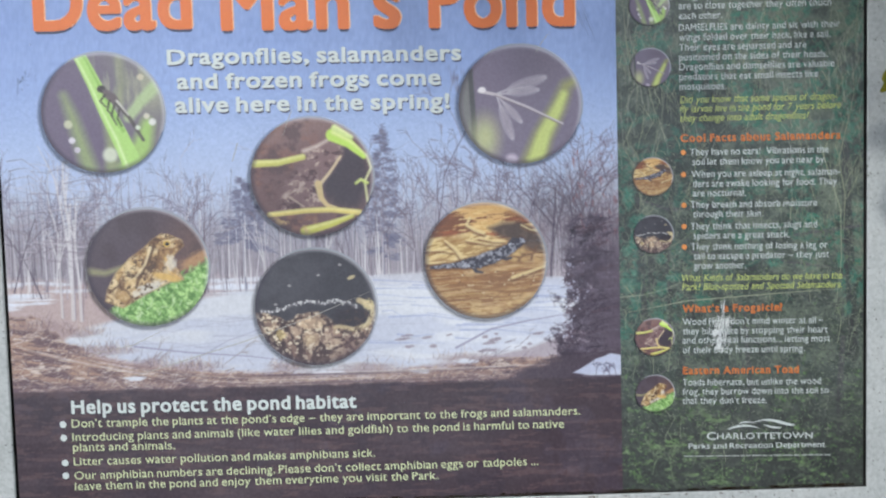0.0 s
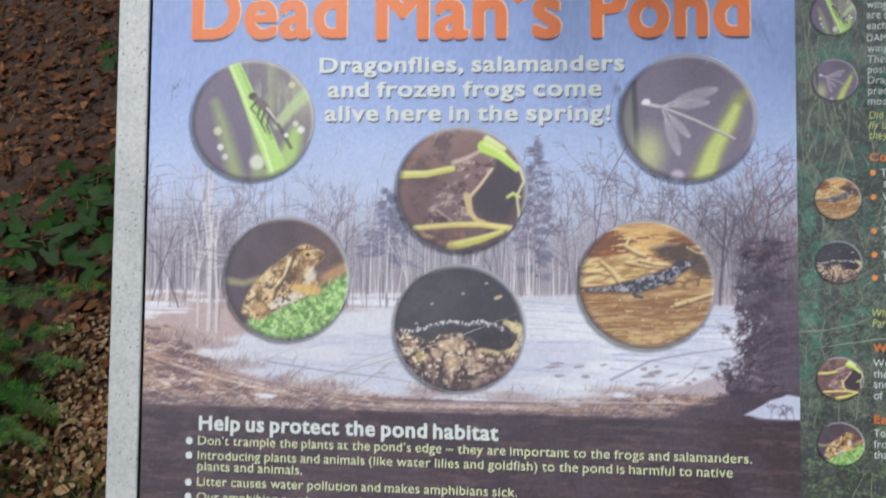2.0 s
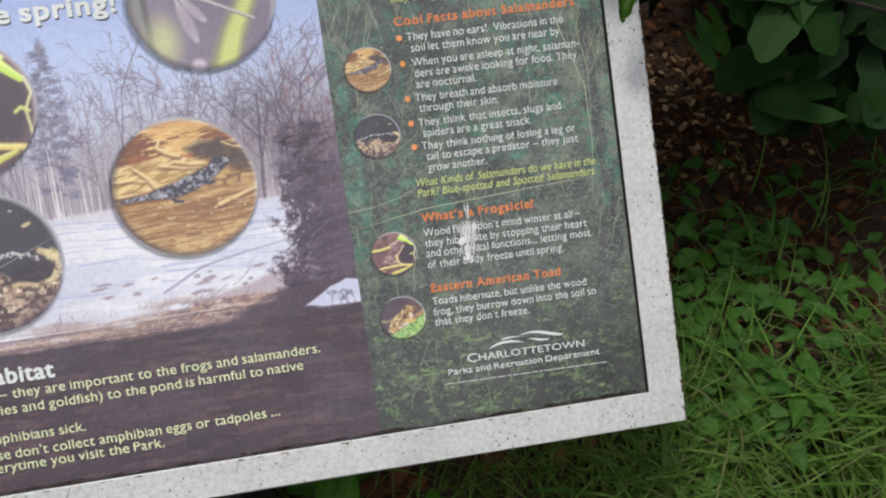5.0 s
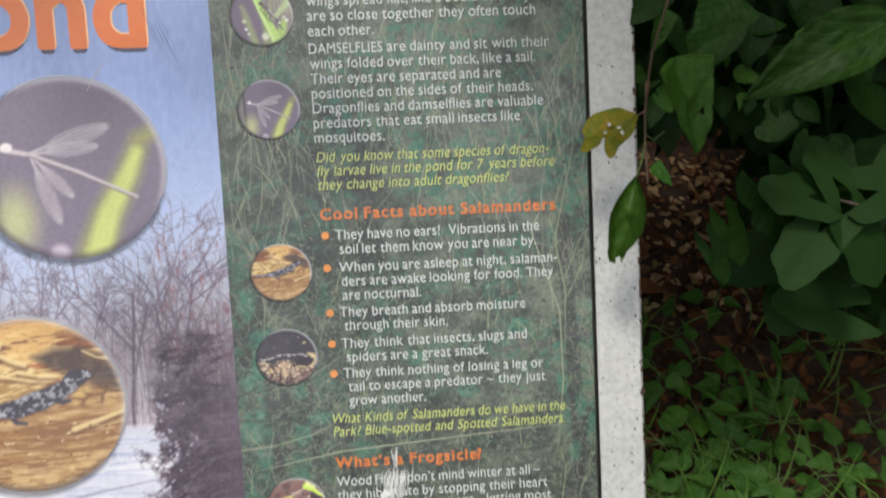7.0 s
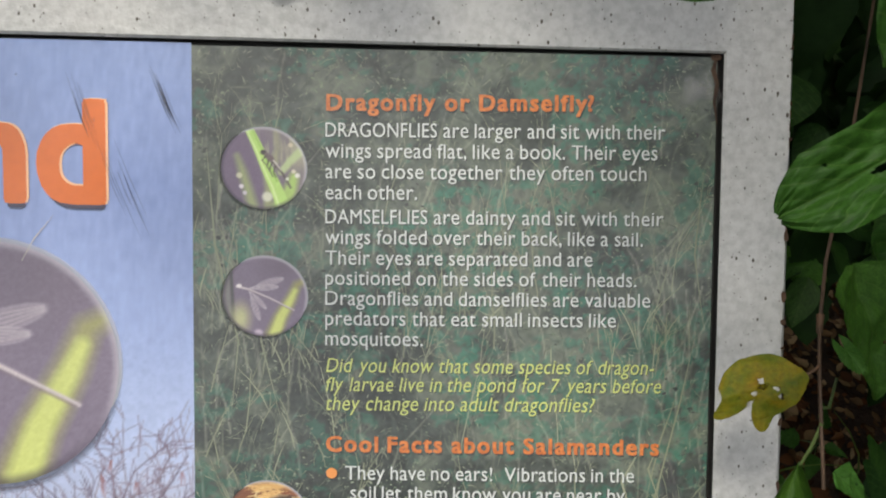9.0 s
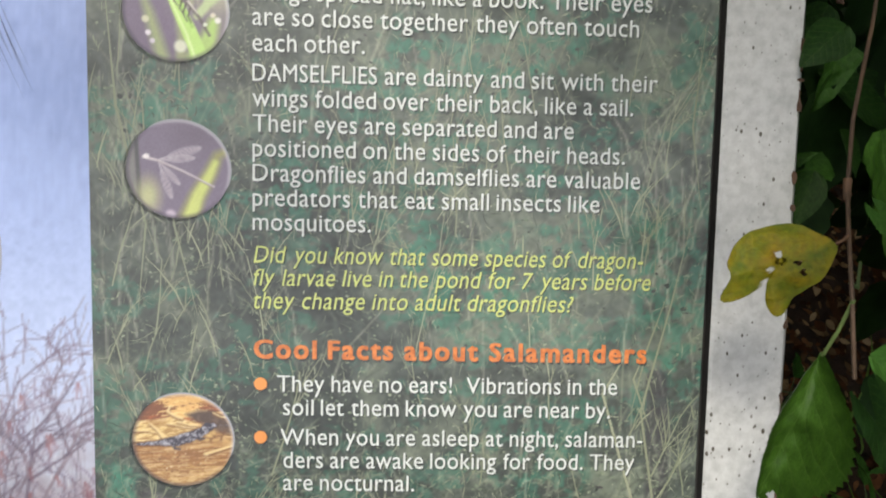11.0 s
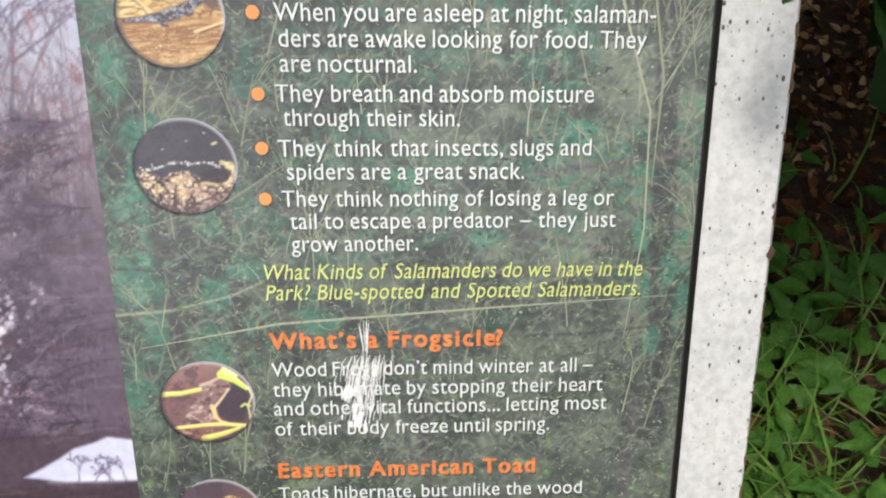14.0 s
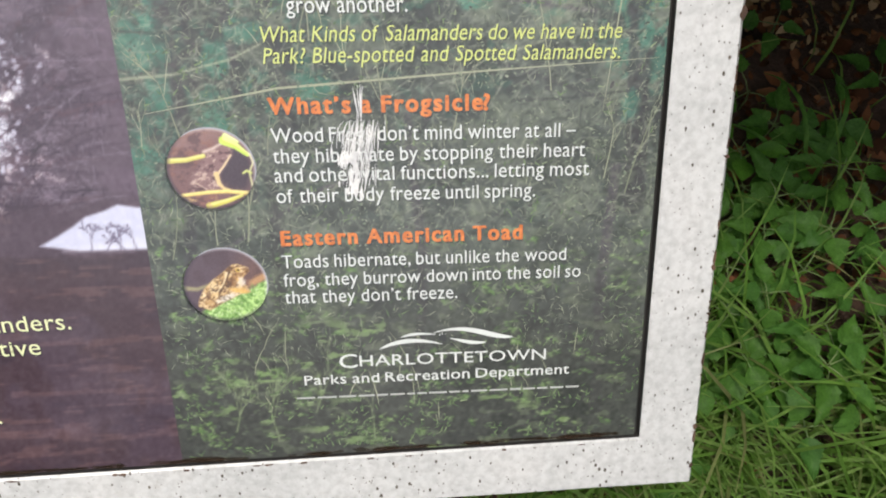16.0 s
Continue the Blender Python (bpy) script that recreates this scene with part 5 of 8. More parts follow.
    for i in range(46):
        a, b, h = rnd.uniform(-1, 0.6), rnd.uniform(-0.95, -0.20), rnd.uniform(0.1, 0.4)
        p.line([(a, b), (a + h * 0.5, b + rnd.gauss(0, 0.015)), (a + h, b + rnd.gauss(0.02, 0.03))], rnd.uniform(0.010, 0.024), 0.008, True, rnd.choice(((214, 190, 144), (112, 76, 52), (136, 94, 60))), 0.6)
    for i in range(26):
        p.spot(rnd.uniform(-0.5, 0.8), rnd.uniform(-0.7, -0.15), rnd.uniform(0.01, 0.03), 0.012, rnd.choice(((84, 56, 42), (228, 210, 172))), 0.8, 0.4, rnd.uniform(0, 1))
    p.c += (np.array((178, 152, 120)) - p.c) * 0.14
    # the streak: thin at one end, thick in the middle
    middle = np.interp(x, (-0.92, -0.6, -0.35, -0.1, 0.15, 0.35, 0.62), (-0.10, -0.08, -0.05, -0.01, 0.07, 0.17, 0.33))
    half = np.interp(x, (-0.92, -0.6, -0.35, -0.1, 0.2, 0.45, 0.60, 0.68), (0.02, 0.04, 0.075, 0.115, 0.115, 0.10, 0.075, 0.0))
    off = np.abs(y - middle + (grain(x * 6, y * 6, 83) - 0.5) * 0.05)
    body = ease(0.015, -0.015, off - half) * ease(-0.94, -0.90, x)
    p.wash(ease(0.05, 0.0, off - half) * ease(-0.94, -0.90, x) * ease(0.70, 0.62, x) * 0.5, (84, 58, 46))
    p.wash(body, (64, 62, 72))
    for pts in ([(-0.22, -0.08), (-0.16, -0.18), (-0.06, -0.20)], [(0.26, 0.06), (0.34, 0.02), (0.42, 0.04)], [(0.40, 0.28), (0.46, 0.36), (0.54, 0.36)]):
        p.line(pts, 0.07, 0.04, True, (64, 62, 72), 0.95)
    p.wash(body * ease(0.53, 0.62, grain(x * 13 + y * 5, y * 19 - x * 6, 77, 2)) * 0.55, (166, 166, 176))
    p.wash(body * ease(0.57, 0.66, grain(x * 22, y * 22, 84, 2)) * 0.5, (196, 196, 204))


for fn, big, small, words in ((stems_picture, (-0.3618, 0.4348), (0.2415, 0.5405), "round picture of green stems on dull purple"), (wings_picture, (0.0973, 0.4360), (0.2420, 0.4738), "round picture of pale strokes on dull purple"),
                              (stalks_picture, (-0.1346, 0.3618), (0.2427, 0.1762), "round picture of a brown lump between yellow stalks"), (moss_picture, (-0.3206, 0.2665), (0.2425, 0.1124), "round picture of a tan lump on bright moss"),
                              (rubble_picture, (-0.1357, 0.2188), (0.2432, 0.2908), "round picture of pale rubble below a dark hollow"), (wood_picture, (0.0552, 0.2660), (0.2430, 0.3545), "round picture of rotten wood with a spotted streak")):
    disc(big, 0.0676, 0.0642, 1, fn, words)
    disc(small, 0.0221, 0.0209, 0, fn, words)


# ---- lettering ----
XH, XH_WANTED, CAPS = 0.0, 0.0, 0.0


def lifted(y):
    """Raises the small letters, which stand taller in this typeface; capitals keep their height."""
    if not XH or y <= 0:
        return y
    return y * XH_WANTED / XH if y < XH else XH_WANTED + (y - XH) * (CAPS - XH_WANTED) / (CAPS - XH)


def glyphs(body, weight, slant, fine=3, track=1.0, tall=True):
    c = bpy.data.curves.new("lettering", "FONT")
    c.body, c.offset, c.shear, c.resolution_u, c.fill_mode, c.space_character = body, weight, slant, fine, "FRONT", track
    ob = bpy.data.objects.new("lettering", c)
    me = ob.to_mesh()
    tall = tall and not body.isupper() and not body.isdigit()
    vs = [(v.co.x, lifted(v.co.y) if tall else v.co.y, 0.0) for v in me.vertices]
    fs = [tuple(p.vertices) for p in me.polygons]
    ob.to_mesh_clear()
    bpy.data.objects.remove(ob)
    bpy.data.curves.remove(c)
    return vs, fs


CAP = max(v[1] for v in glyphs("H", 0, 0)[0])
XH_SEEN = max(v[1] for v in glyphs("x", 0, 0)[0])
CAPS, XH, XH_WANTED = CAP, XH_SEEN, 0.735 * CAP


SHADE_TEXT = print_mat("text_shadow_ink", [(70, 66, 84)])
SHADE_DARK = print_mat("dark_text_shadow_ink", [(58, 62, 62)])


def set_line(body, weight, slant, fine, track, gap):
    """The outlines of a line of print, word by word: long words in capitals are set narrower, gaps are even."""
    vs, fs, x = [], [], 0.0
    for word in body.split(" "):
        if word:
            wv, wf = glyphs(word.rstrip("?"), weight, slant, fine, track)
            if word[-1] == "?":
                qv, qf = glyphs("?", weight, slant, fine, track, False)
                shift, b0 = max(p[0] for p in wv) + 0.10 * CAP - min(p[0] for p in qv), len(wv)
                wv = wv + [(p[0] + shift, p[1], 0.0) for p in qv]
                wf = wf + [tuple(q + b0 for q in f) for f in qf]
            left, right = min(p[0] for p in wv), max(p[0] for p in wv)
            k = 0.86 if len(word) > 5 and word.isupper() else 1.0
            b0 = len(vs)
            vs += [(x + (p[0] - left) * k, p[1], 0.0) for p in wv]
            fs += [tuple(q + b0 for q in f) for f in wf]
            x += (right - left) * k
        x += gap * CAP
    return vs, fs


def letter(body, u0, u1, v, cap, mat_, weight=0.012, slant=0.0, shade=0.0, v1=None, layer=20, label="", edge=None, fat=0.0, fine=3, track=1.03, gap=0.47):
    """A line of print from u0 to u1 on the baseline v (v1 at its end), with capitals of the height cap."""
    vs, fs = set_line(body, weight, slant, fine, track, gap)
    x0, x1 = min(p[0] for p in vs), max(p[0] for p in vs)
    rise = 0.0 if v1 is None else (v1 - v)
    k = (u1 - u0 - 2 * fat) / (x1 - x0)

    def lay(du, dv, lay_, fat=0.0):
        vs2, fs2 = [], []
        spread = ((0, 0),) if not fat else ((0, 0), (-1, 0), (1, 0), (0, 0.7), (0, -0.7), (-0.8, 0.6), (0.8, -0.6), (0.8, 0.6), (-0.8, -0.6))
        for i, (sx, sy) in enumerate(spread):
            b0 = len(vs2)
            vs2 += [face(u0 + fat + (p[0] - x0) * k + du + sx * fat, v + rise * (p[0] - x0) / (x1 - x0) + p[1] / CAP * (cap - 2 * 0.7 * fat) + 0.7 * fat + dv + sy * fat, lay_ + 0.03 * i) for p in vs]
            fs2 += [tuple(q + b0 for q in f) for f in fs]
        return vs2, fs2

    ob = raw("text_line", *lay(0, 0, layer, fat), mat_, sign, label)
    if shade:
        raw("text_shadow", *lay(shade, -shade, layer - 1.5, fat * 0.5), SHADE_TEXT if u0 < SPLIT and v > 0.13 else SHADE_DARK, ob)
        raw("text_shadow", *lay(shade * 1.6, -shade * 1.5, layer - 2.2, 0), SHADE_INK, ob)
    if edge:
        raw("text_edge", *lay(0.0005, 0.0004, layer - 0.8, fat + 0.0004), edge, ob)
    return ob


for w, a, b, v in (("Dead", -0.4325, -0.2590, 0.5227), ("Man\u2019s", -0.2280, -0.0308, 0.5203), ("Pond", -0.0008, 0.1598, 0.5198)):
    letter(w, a, b, v, 0.0545, ORANGE_INK, 0.0, shade=0.0020, label="bold orange title word", edge=ORANGE_EDGE, track=1.06, fat=0.0026, fine=6)
for w, a, b, v in (("Dragonflies, salamanders", -0.2885, 0.0340, 0.4852), ("and frozen frogs come", -0.279, 0.0110, 0.4590), ("alive here in the spring!", -0.2820, 0.0200, 0.4336)):
    letter(w, a, b, v, 0.0160, WHITE_INK, 0.008, shade=0.0012, label="bold white heading", fat=0.00062, track=1.08)
letter("Help us protect the pond habitat", -0.4138, -0.094, 0.1069, 0.0150, WHITE_INK, 0.006, shade=0.0008, v1=0.1054, label="bold white heading", fat=0.00055, track=1.08)
for w, b, v, v1 in (("Don\u2019t trample the plants at the pond\u2019s edge \u2013 they are important to the frogs and salamanders.", 0.1577, 0.0918, 0.0909),
                    ("Introducing plants and animals (like water lilies and goldfish) to the pond is harmful to native", 0.1390, 0.0766, 0.0767),
                    ("plants and animals.", -0.2998, 0.0652, 0.0645), ("Litter causes water pollution and makes amphibians sick.", -0.0749, 0.0493, 0.0499),
                    ("Our amphibian numbers are declining. Please don\u2019t collect amphibian eggs or tadpoles ...", 0.1094, 0.0334, 0.0350),
                    ("leave them in the pond and enjoy them everytime you visit the Park.", -0.0048, 0.0213, 0.0222)):
    letter(w, -0.4143, b, v, 0.0088, PALE_INK, 0.0, shade=0.0004, v1=v1, label="pale green line of text")
for w, b, v, v1 in (("DRAGONFLIES are larger and sit with their", 0.4509, 0.5576, 0.5598), ("wings spread flat, like a book. Their eyes", 0.4471, 0.5468, 0.5490), ("are so close together they often touch", 0.4416, 0.5361, 0.5381), ("each other.", 0.3217, 0.5252, 0.5259),
                    ("DAMSELFLIES are dainty and sit with their", 0.4510, 0.5127, 0.5146), ("wings folded over their back, like a sail.", 0.4405, 0.5020, 0.5038), ("Their eyes are separated and are", 0.4142, 0.4912, 0.4927), ("positioned on the sides of their heads.", 0.4376, 0.4806, 0.4823),
                    ("Dragonflies and damselflies are valuable", 0.4451, 0.4700, 0.4716), ("predators that eat small insects like", 0.4271, 0.4593, 0.4607), ("mosquitoes.", 0.3252, 0.4487, 0.4490)):
    letter(w, 0.2738, b, v, 0.0073, WHITE_INK, 0.0, shade=0.0004, v1=v1, label="white line of text")
for w, b, v, v1 in (("Did you know that some species of dragon-", 0.4480, 0.4345, 0.4358), ("fly larvae live in the pond for 7 years before", 0.4519, 0.4244, 0.4260), ("they change into adult dragonflies?", 0.4169, 0.4142, 0.4153),
                    ("What Kinds of Salamanders do we have in the", 0.4536, 0.2380, 0.2370), ("Park? Blue-spotted and Spotted Salamanders.", 0.4532, 0.2279, 0.2270)):
    letter(w, 0.2742, b, v, 0.0073, YELLOW_INK, 0.0, slant=0.20, shade=0.0003, v1=v1, label="yellow slanted line of text")
for w, b, v, v1 in (("Dragonfly or Damselfly?", 0.4135, 0.5710, 0.5735), ("Cool Facts about Salamanders", 0.4515, 0.3919, 0.3924), ("What\u2019s a Frogsicle?", 0.3866, 0.2031, 0.2025), ("Eastern American Toad", 0.4049, 0.1334, 0.1317)):
    letter(w, 0.2742, b, v, 0.0084, HEADING_INK, 0.004, shade=0.0007, v1=v1, label="bold orange heading", fat=0.00038, track=1.18, gap=0.68)
for w, a, b, v, v1 in (("They have no ears!  Vibrations in the", 0.2845, 0.4385, 0.3771, 0.3776), ("soil let them know you are near by.", 0.2872, 0.4356, 0.3664, 0.3666), ("When you are asleep at night, salaman-", 0.2860, 0.4514, 0.3528, 0.3530), ("ders are awake looking for food. They", 0.2874, 0.4480, 0.3422, 0.3422),
                       ("are nocturnal.", 0.2873, 0.3464, 0.3318, 0.3316), ("They breath and absorb moisture", 0.2845, 0.4256, 0.3192, 0.3188), ("through their skin.", 0.2873, 0.3654, 0.3088, 0.3083), ("They think that insects, slugs and", 0.2843, 0.4257, 0.2953, 0.2951),
                       ("spiders are a great snack.", 0.2876, 0.3950, 0.2848, 0.2845), ("They think nothing of losing a leg or", 0.2845, 0.4376, 0.2726, 0.2718), ("tail to escape a predator \u2013 they just", 0.2876, 0.4390, 0.2621, 0.2613), ("grow another.", 0.2876, 0.3459, 0.2513, 0.2511),
                       ("Wood Frogs don\u2019t mind winter at all \u2013", 0.2744, 0.4321, 0.1889, 0.1876), ("they hibernate by stopping their heart", 0.2744, 0.4375, 0.1783, 0.1769), ("and other vital functions... letting most", 0.2742, 0.4402, 0.1682, 0.1666), ("of their body freeze until spring.", 0.2742, 0.4112, 0.1572, 0.1557),
                       ("Toads hibernate, but unlike the wood", 0.2735, 0.4297, 0.1207, 0.1184), ("frog, they burrow down into the soil so", 0.2736, 0.4384, 0.1100, 0.1079), ("that they don\u2019t freeze.", 0.2733, 0.3686, 0.0999, 0.0984)):
    letter(w, a, b, v, 0.0073, WHITE_INK, 0.0, shade=0.0004, v1=v1, label="white line of text")
letter("C", 0.3003, 0.3105, 0.0582, 0.0086, WHITE_INK, 0.004, label="white line of text")
letter("HARLOTTETOWN", 0.3118, 0.4201, 0.0588, 0.0068, WHITE_INK, 0.002, v1=0.0568, label="white line of text")
letter("Parks and Recreation Department", 0.2797, 0.4345, 0.0485, 0.0060, WHITE_INK, 0.004, v1=0.0464, label="white line of text")


def dots(places, r, mat_, label):
    for u, v in places:
        d = Strokes(21)
        d.patch(ring_pts((u, v), r, 16))
        b = d.out("bullet", mat_, sign, label)
        d = Strokes(19)
        d.patch(ring_pts((u + r * 0.16, v - r * 0.22), r * 1.06, 16))
        d.out("printed_shadow", SHADE_INK, b)


dots(((-0.424, 0.0955), (-0.424, 0.0805), (-0.424, 0.0525), (-0.424, 0.0380)), 0.0038, WHITE_INK, "white bullet point")
dots(((0.2772, 0.3805), (0.2772, 0.3562), (0.2772, 0.3225), (0.2772, 0.2990), (0.2772, 0.2762)), 0.0029, BULLET_INK, "orange bullet point")
# unreadable credit line: plain bars
s = Strokes(20)
u = 0.2745
while u < 0.442:
    w = rnd.uniform(0.003, 0.011)
    s.line([(u, 0.0402 - (u - 0.274) * 0.017), (min(u + w, 0.443), 0.0402 - (u + w - 0.274) * 0.017)], 0.0012)
    u += w + 0.0014
s.out("credit_line", print_mat("credit_ink", [(164, 168, 164)]), sign, "tiny credit line")
# the winged emblem above the name
def swoosh(s, a, b, c, d, wide):
    """A tapering crescent on a cubic from a to d, widest near its middle."""
    up, down = [], []
    for i in range(19):
        t = i / 18
        p = [(1 - t) ** 3 * a[k] + 3 * t * (1 - t) ** 2 * b[k] + 3 * t * t * (1 - t) * c[k] + t ** 3 * d[k] for k in (0, 1)]
        w = wide * math.sin(math.pi * t ** 0.7) / 2 + 0.00012
        up.append((p[0], p[1] + w))
        down.append((p[0], p[1] - w))
    s.patch(up + down[::-1])


s = Strokes(20)
swoosh(s, (0.4005, 0.0725), (0.386, 0.0728), (0.374, 0.0835), (0.3545, 0.0775), 0.0030)
swoosh(s, (0.3235, 0.0690), (0.336, 0.0755), (0.350, 0.0735), (0.3600, 0.0700), 0.0024)
swoosh(s, (0.3360, 0.0758), (0.343, 0.0782), (0.350, 0.0775), (0.3560, 0.0765), 0.0014)
swoosh(s, (0.3850, 0.0700), (0.374, 0.0695), (0.370, 0.0725), (0.3640, 0.0735), 0.0020)
for k in range(3):
    a = math.radians(60 + 30 * k)
    s.line([(0.3595, 0.0740), (0.3595 + 0.0034 * math.cos(a), 0.0742 + 0.0034 * math.sin(a))], 0.0009, 0.0003)
s.out("emblem", WHITE_INK, sign, "white winged emblem")
s = Strokes(20.6)
s.blob(0.3600, 0.0742, 0.0024, 0.0026, 0.9, 3, 0.2, 22, 3.5)
s.line([(0.3600, 0.0735), (0.3598, 0.0700)], 0.0007)
s.out("emblem_leaf", SHADE_DARK, sign, "small dark leaf in the emblem")

# ---- wear on the face: bird dropping, scuffs, scratches and specks ----
DROPPING = plain_mat("chalky_dropping", (0.62, 0.63, 0.64), (0.82, 0.82, 0.80), 90, 0.85, 400)
s = Strokes(24)
for i in range(120):
    # strands that fan out above the thick lower end
    q, w = rnd.random() ** 0.8, rnd.gauss(0, 0.42)
    y0 = 0.159 + 0.032 * q
    x0 = 0.3146 + 0.0046 * q + w * (0.0100 + 0.006 * q)
    ln = rnd.uniform(0.008, 0.020)
    s.line([(x0, y0), (x0 + 0.0010 - w * 0.0004, y0 + ln * 0.5), (x0 + 0.0028 - w * 0.0016 + rnd.gauss(0, 0.0006), min(y0 + ln, 0.199))], rnd.uniform(0.0003, 0.0009), 0.0002)
for i in range(26):
    s.blob(0.3152 + rnd.gauss(0, 0.0036), rnd.uniform(0.159, 0.182), rnd.uniform(0.0005, 0.0013), rnd.uniform(0.0014, 0.0040), 0.6, i)
for i in range(12):
    # the wisp at the top
    w = rnd.uniform(-1, 1)
    s.line([(0.3202 + w * 0.0012, 0.1985 + rnd.uniform(0, 0.004)), (0.3200 + w * 0.0022, 0.2085), (0.3203 + w * 0.0036, 0.2165 + rnd.gauss(0, 0.001))], 0.0008, 0.0002)
for w in (-1, -0.4, 0.6):
    s.line([(0.3165 + w * 0.002, 0.186), (0.3190 + w * 0.0016, 0.194), (0.3200 + w * 0.0012, 0.204)], 0.0007, 0.0004)
s.out("bird_dropping", DROPPING, sign, "streaked white bird dropping")
SCUFF = veil_mat("scuff_grime", 0.30, (0.05, 0.05, 0.05))
s = Strokes(25)
for x0, y0, x1, y1, k, sp in ((0.143, 0.590, 0.158, 0.545, 7, 0.003), (0.158, 0.555, 0.180, 0.502, 7, 0.004), (0.183, 0.592, 0.199, 0.554, 6, 0.0014), (0.184, 0.590, 0.198, 0.556, 5, 0.0012)):
    for i in range(k):
        d, e = rnd.gauss(0, sp), rnd.gauss(0, sp)
        t0, t1 = rnd.uniform(0, 0.35), rnd.uniform(0.7, 1.0)
        s.line([(x0 + (x1 - x0) * t + d, y0 + (y1 - y0) * t + e * 0.5 + 0.001 * math.sin(t * 9)) for t in (t0, (t0 + t1) / 2, t1)], rnd.uniform(0.0006, 0.0018), 0.0004)
for i in range(70):
    u, v = rnd.uniform(-0.45, 0.46), rnd.uniform(0.02, 0.59)
    s.blob(u, v, rnd.uniform(0.0004, 0.0010), rnd.uniform(0.0004, 0.0012), 0.4, i, steps=7)
for i in range(12):
    u, v = -0.4475 + rnd.gauss(0, 0.006), 0.474 + rnd.gauss(0, 0.004)
    s.line([(u, v), (u + rnd.gauss(0, 0.004), v + rnd.gauss(0, 0.006))], rnd.uniform(0.0008, 0.0022), 0.0005)
s.out("scuff", SCUFF, sign, "dark scuffs and specks")
s = Strokes(25.5)
for pts in ([(-0.345, 0.147), (-0.315, 0.1545), (-0.2139, 0.1836), (-0.14, 0.2085), (-0.0748, 0.235)], [(-0.165, 0.407), (-0.158, 0.425), (-0.152, 0.440)], [(-0.215, 0.40), (-0.222, 0.38)], [(-0.40, 0.17), (-0.34, 0.182), (-0.29, 0.205)], [(0.115, 0.49), (0.122, 0.502), (0.132, 0.514)]):
    s.line(pts, 0.0011, 0.0006)
s.out("scratch", veil_mat("scratch_film", 0.65, (0.60, 0.56, 0.50)), sign, "fine pale scratches")

RUST_STREAK = plain_mat("rust_streak", (0.10, 0.06, 0.035), (0.24, 0.17, 0.11), 90, 0.9, 300)
s = Strokes(167)
for pts, w in (([(-0.0985, -0.002), (-0.103, -0.012), (-0.101, -0.02), (-0.108, -0.030)], 0.0013), ([(-0.345, -0.004), (-0.350, -0.014), (-0.349, -0.026), (-0.346, -0.033)], 0.0005),
               ([(-0.318, -0.004), (-0.322, -0.014), (-0.321, -0.026), (-0.317, -0.032)], 0.0005), ([(-0.300, -0.005), (-0.306, -0.016), (-0.311, -0.028)], 0.0005), ([(0.062, -0.003), (0.060, -0.014)], 0.0008)):
    s.line(pts, w, w * 0.5)
s.out("rust_streak", RUST_STREAK, sign, "thin rusty streak")
# chipped paint along the outer edge and rust crumbs along the inner lower edge
s = Strokes(166)
for i in range(70):
    v = rnd.uniform(-0.03, 0.64)
    s.blob(W2 + BAR - 0.0022, v, rnd.uniform(0.0006, 0.0022) * rnd.random() ** 0.5, rnd.uniform(0.0008, 0.0040), 0.7, i, steps=9, freq=2.5)
for i in range(34):
    u = rnd.uniform(-0.47, 0.475)
    s.blob(u, -0.0019, rnd.uniform(0.0006, 0.0040), rnd.uniform(0.0003, 0.0008), 0.7, i + 90, steps=9, freq=2.5)
s.out("rust_chip", RUST, sign, "rusty chips along the paint's edge")
s = Strokes(27)
s.line([(0.4768, 0.6045), (0.4752, 0.596), (0.4772, 0.589), (0.4760, 0.580), (0.4778, 0.568)], 0.0030, 0.0012)
s.blob(0.4765, 0.6035, 0.0026, 0.0030, 0.6, 4, 0.3, 14, 2.5)
s.out("leaf_scrap", RUST, sign, "brown scrap of leaf in the corner")
s = Strokes(25.2)
for i in range(9):
    s.blob(0.468 + rnd.gauss(0, 0.004), 0.586 + rnd.gauss(0, 0.007), rnd.uniform(0.002, 0.005), rnd.uniform(0.003, 0.007), 0.6, i, 0.2, 14, 2.0)
s.out("pale_smear", veil_mat("smear_film", 0.10, (0.6, 0.6, 0.6)), sign, "faint pale smear")
GRIME = veil_mat("edge_grime", 0.55, (0.035, 0.022, 0.014))
s = Strokes(26)
for i in range(150):
    u = rnd.uniform(-0.475, 0.475)
    s.blob(u, 0.0018 + 0.0012 * rnd.random(), rnd.uniform(0.002, 0.010), rnd.uniform(0.0006, 0.0018), 0.6, i, steps=9, freq=2.5)
s.out("grime_line", GRIME, sign, "brown grime along the lower edge")

# ---- ground ----
def ground_mat():
    m, n, l, b = material("leaf_mould")
    a = noise_node(n, l, 3.0, 5)
    f = noise_node(n, l, 45.0, 6, 0.7)
    c = ramp(n, l, a.outputs[0], [(0.35, (0.020, 0.010, 0.006)), (0.65, (0.050, 0.025, 0.014))]).outputs[0]
    c = mix(n, l, 0.6, c, ramp(n, l, f.outputs[0], [(0.35, (0.009, 0.005, 0.003)), (0.7, (0.080, 0.042, 0.025))]).outputs[0])
    l.new(c, b.inputs["Base Color"])
    b.inputs["Roughness"].default_value = 0.95
    bump(n, l, b, f.outputs[0], 0.8, 0.012)
    return m


def lie(x, y):
    """The height of the soil."""
    return 0.022 * noise.noise(Vector((x * 1.3, y * 1.3, 0.7))) + 0.010 * noise.noise(Vector((x * 5, y * 5, 3.1))) + 0.03 * max(0.0, min(1.0, (y - 0.6) * 0.8)) - 0.10 * max(0.0, min(1.0, (0.16 - y) / 0.30)) ** 1.5


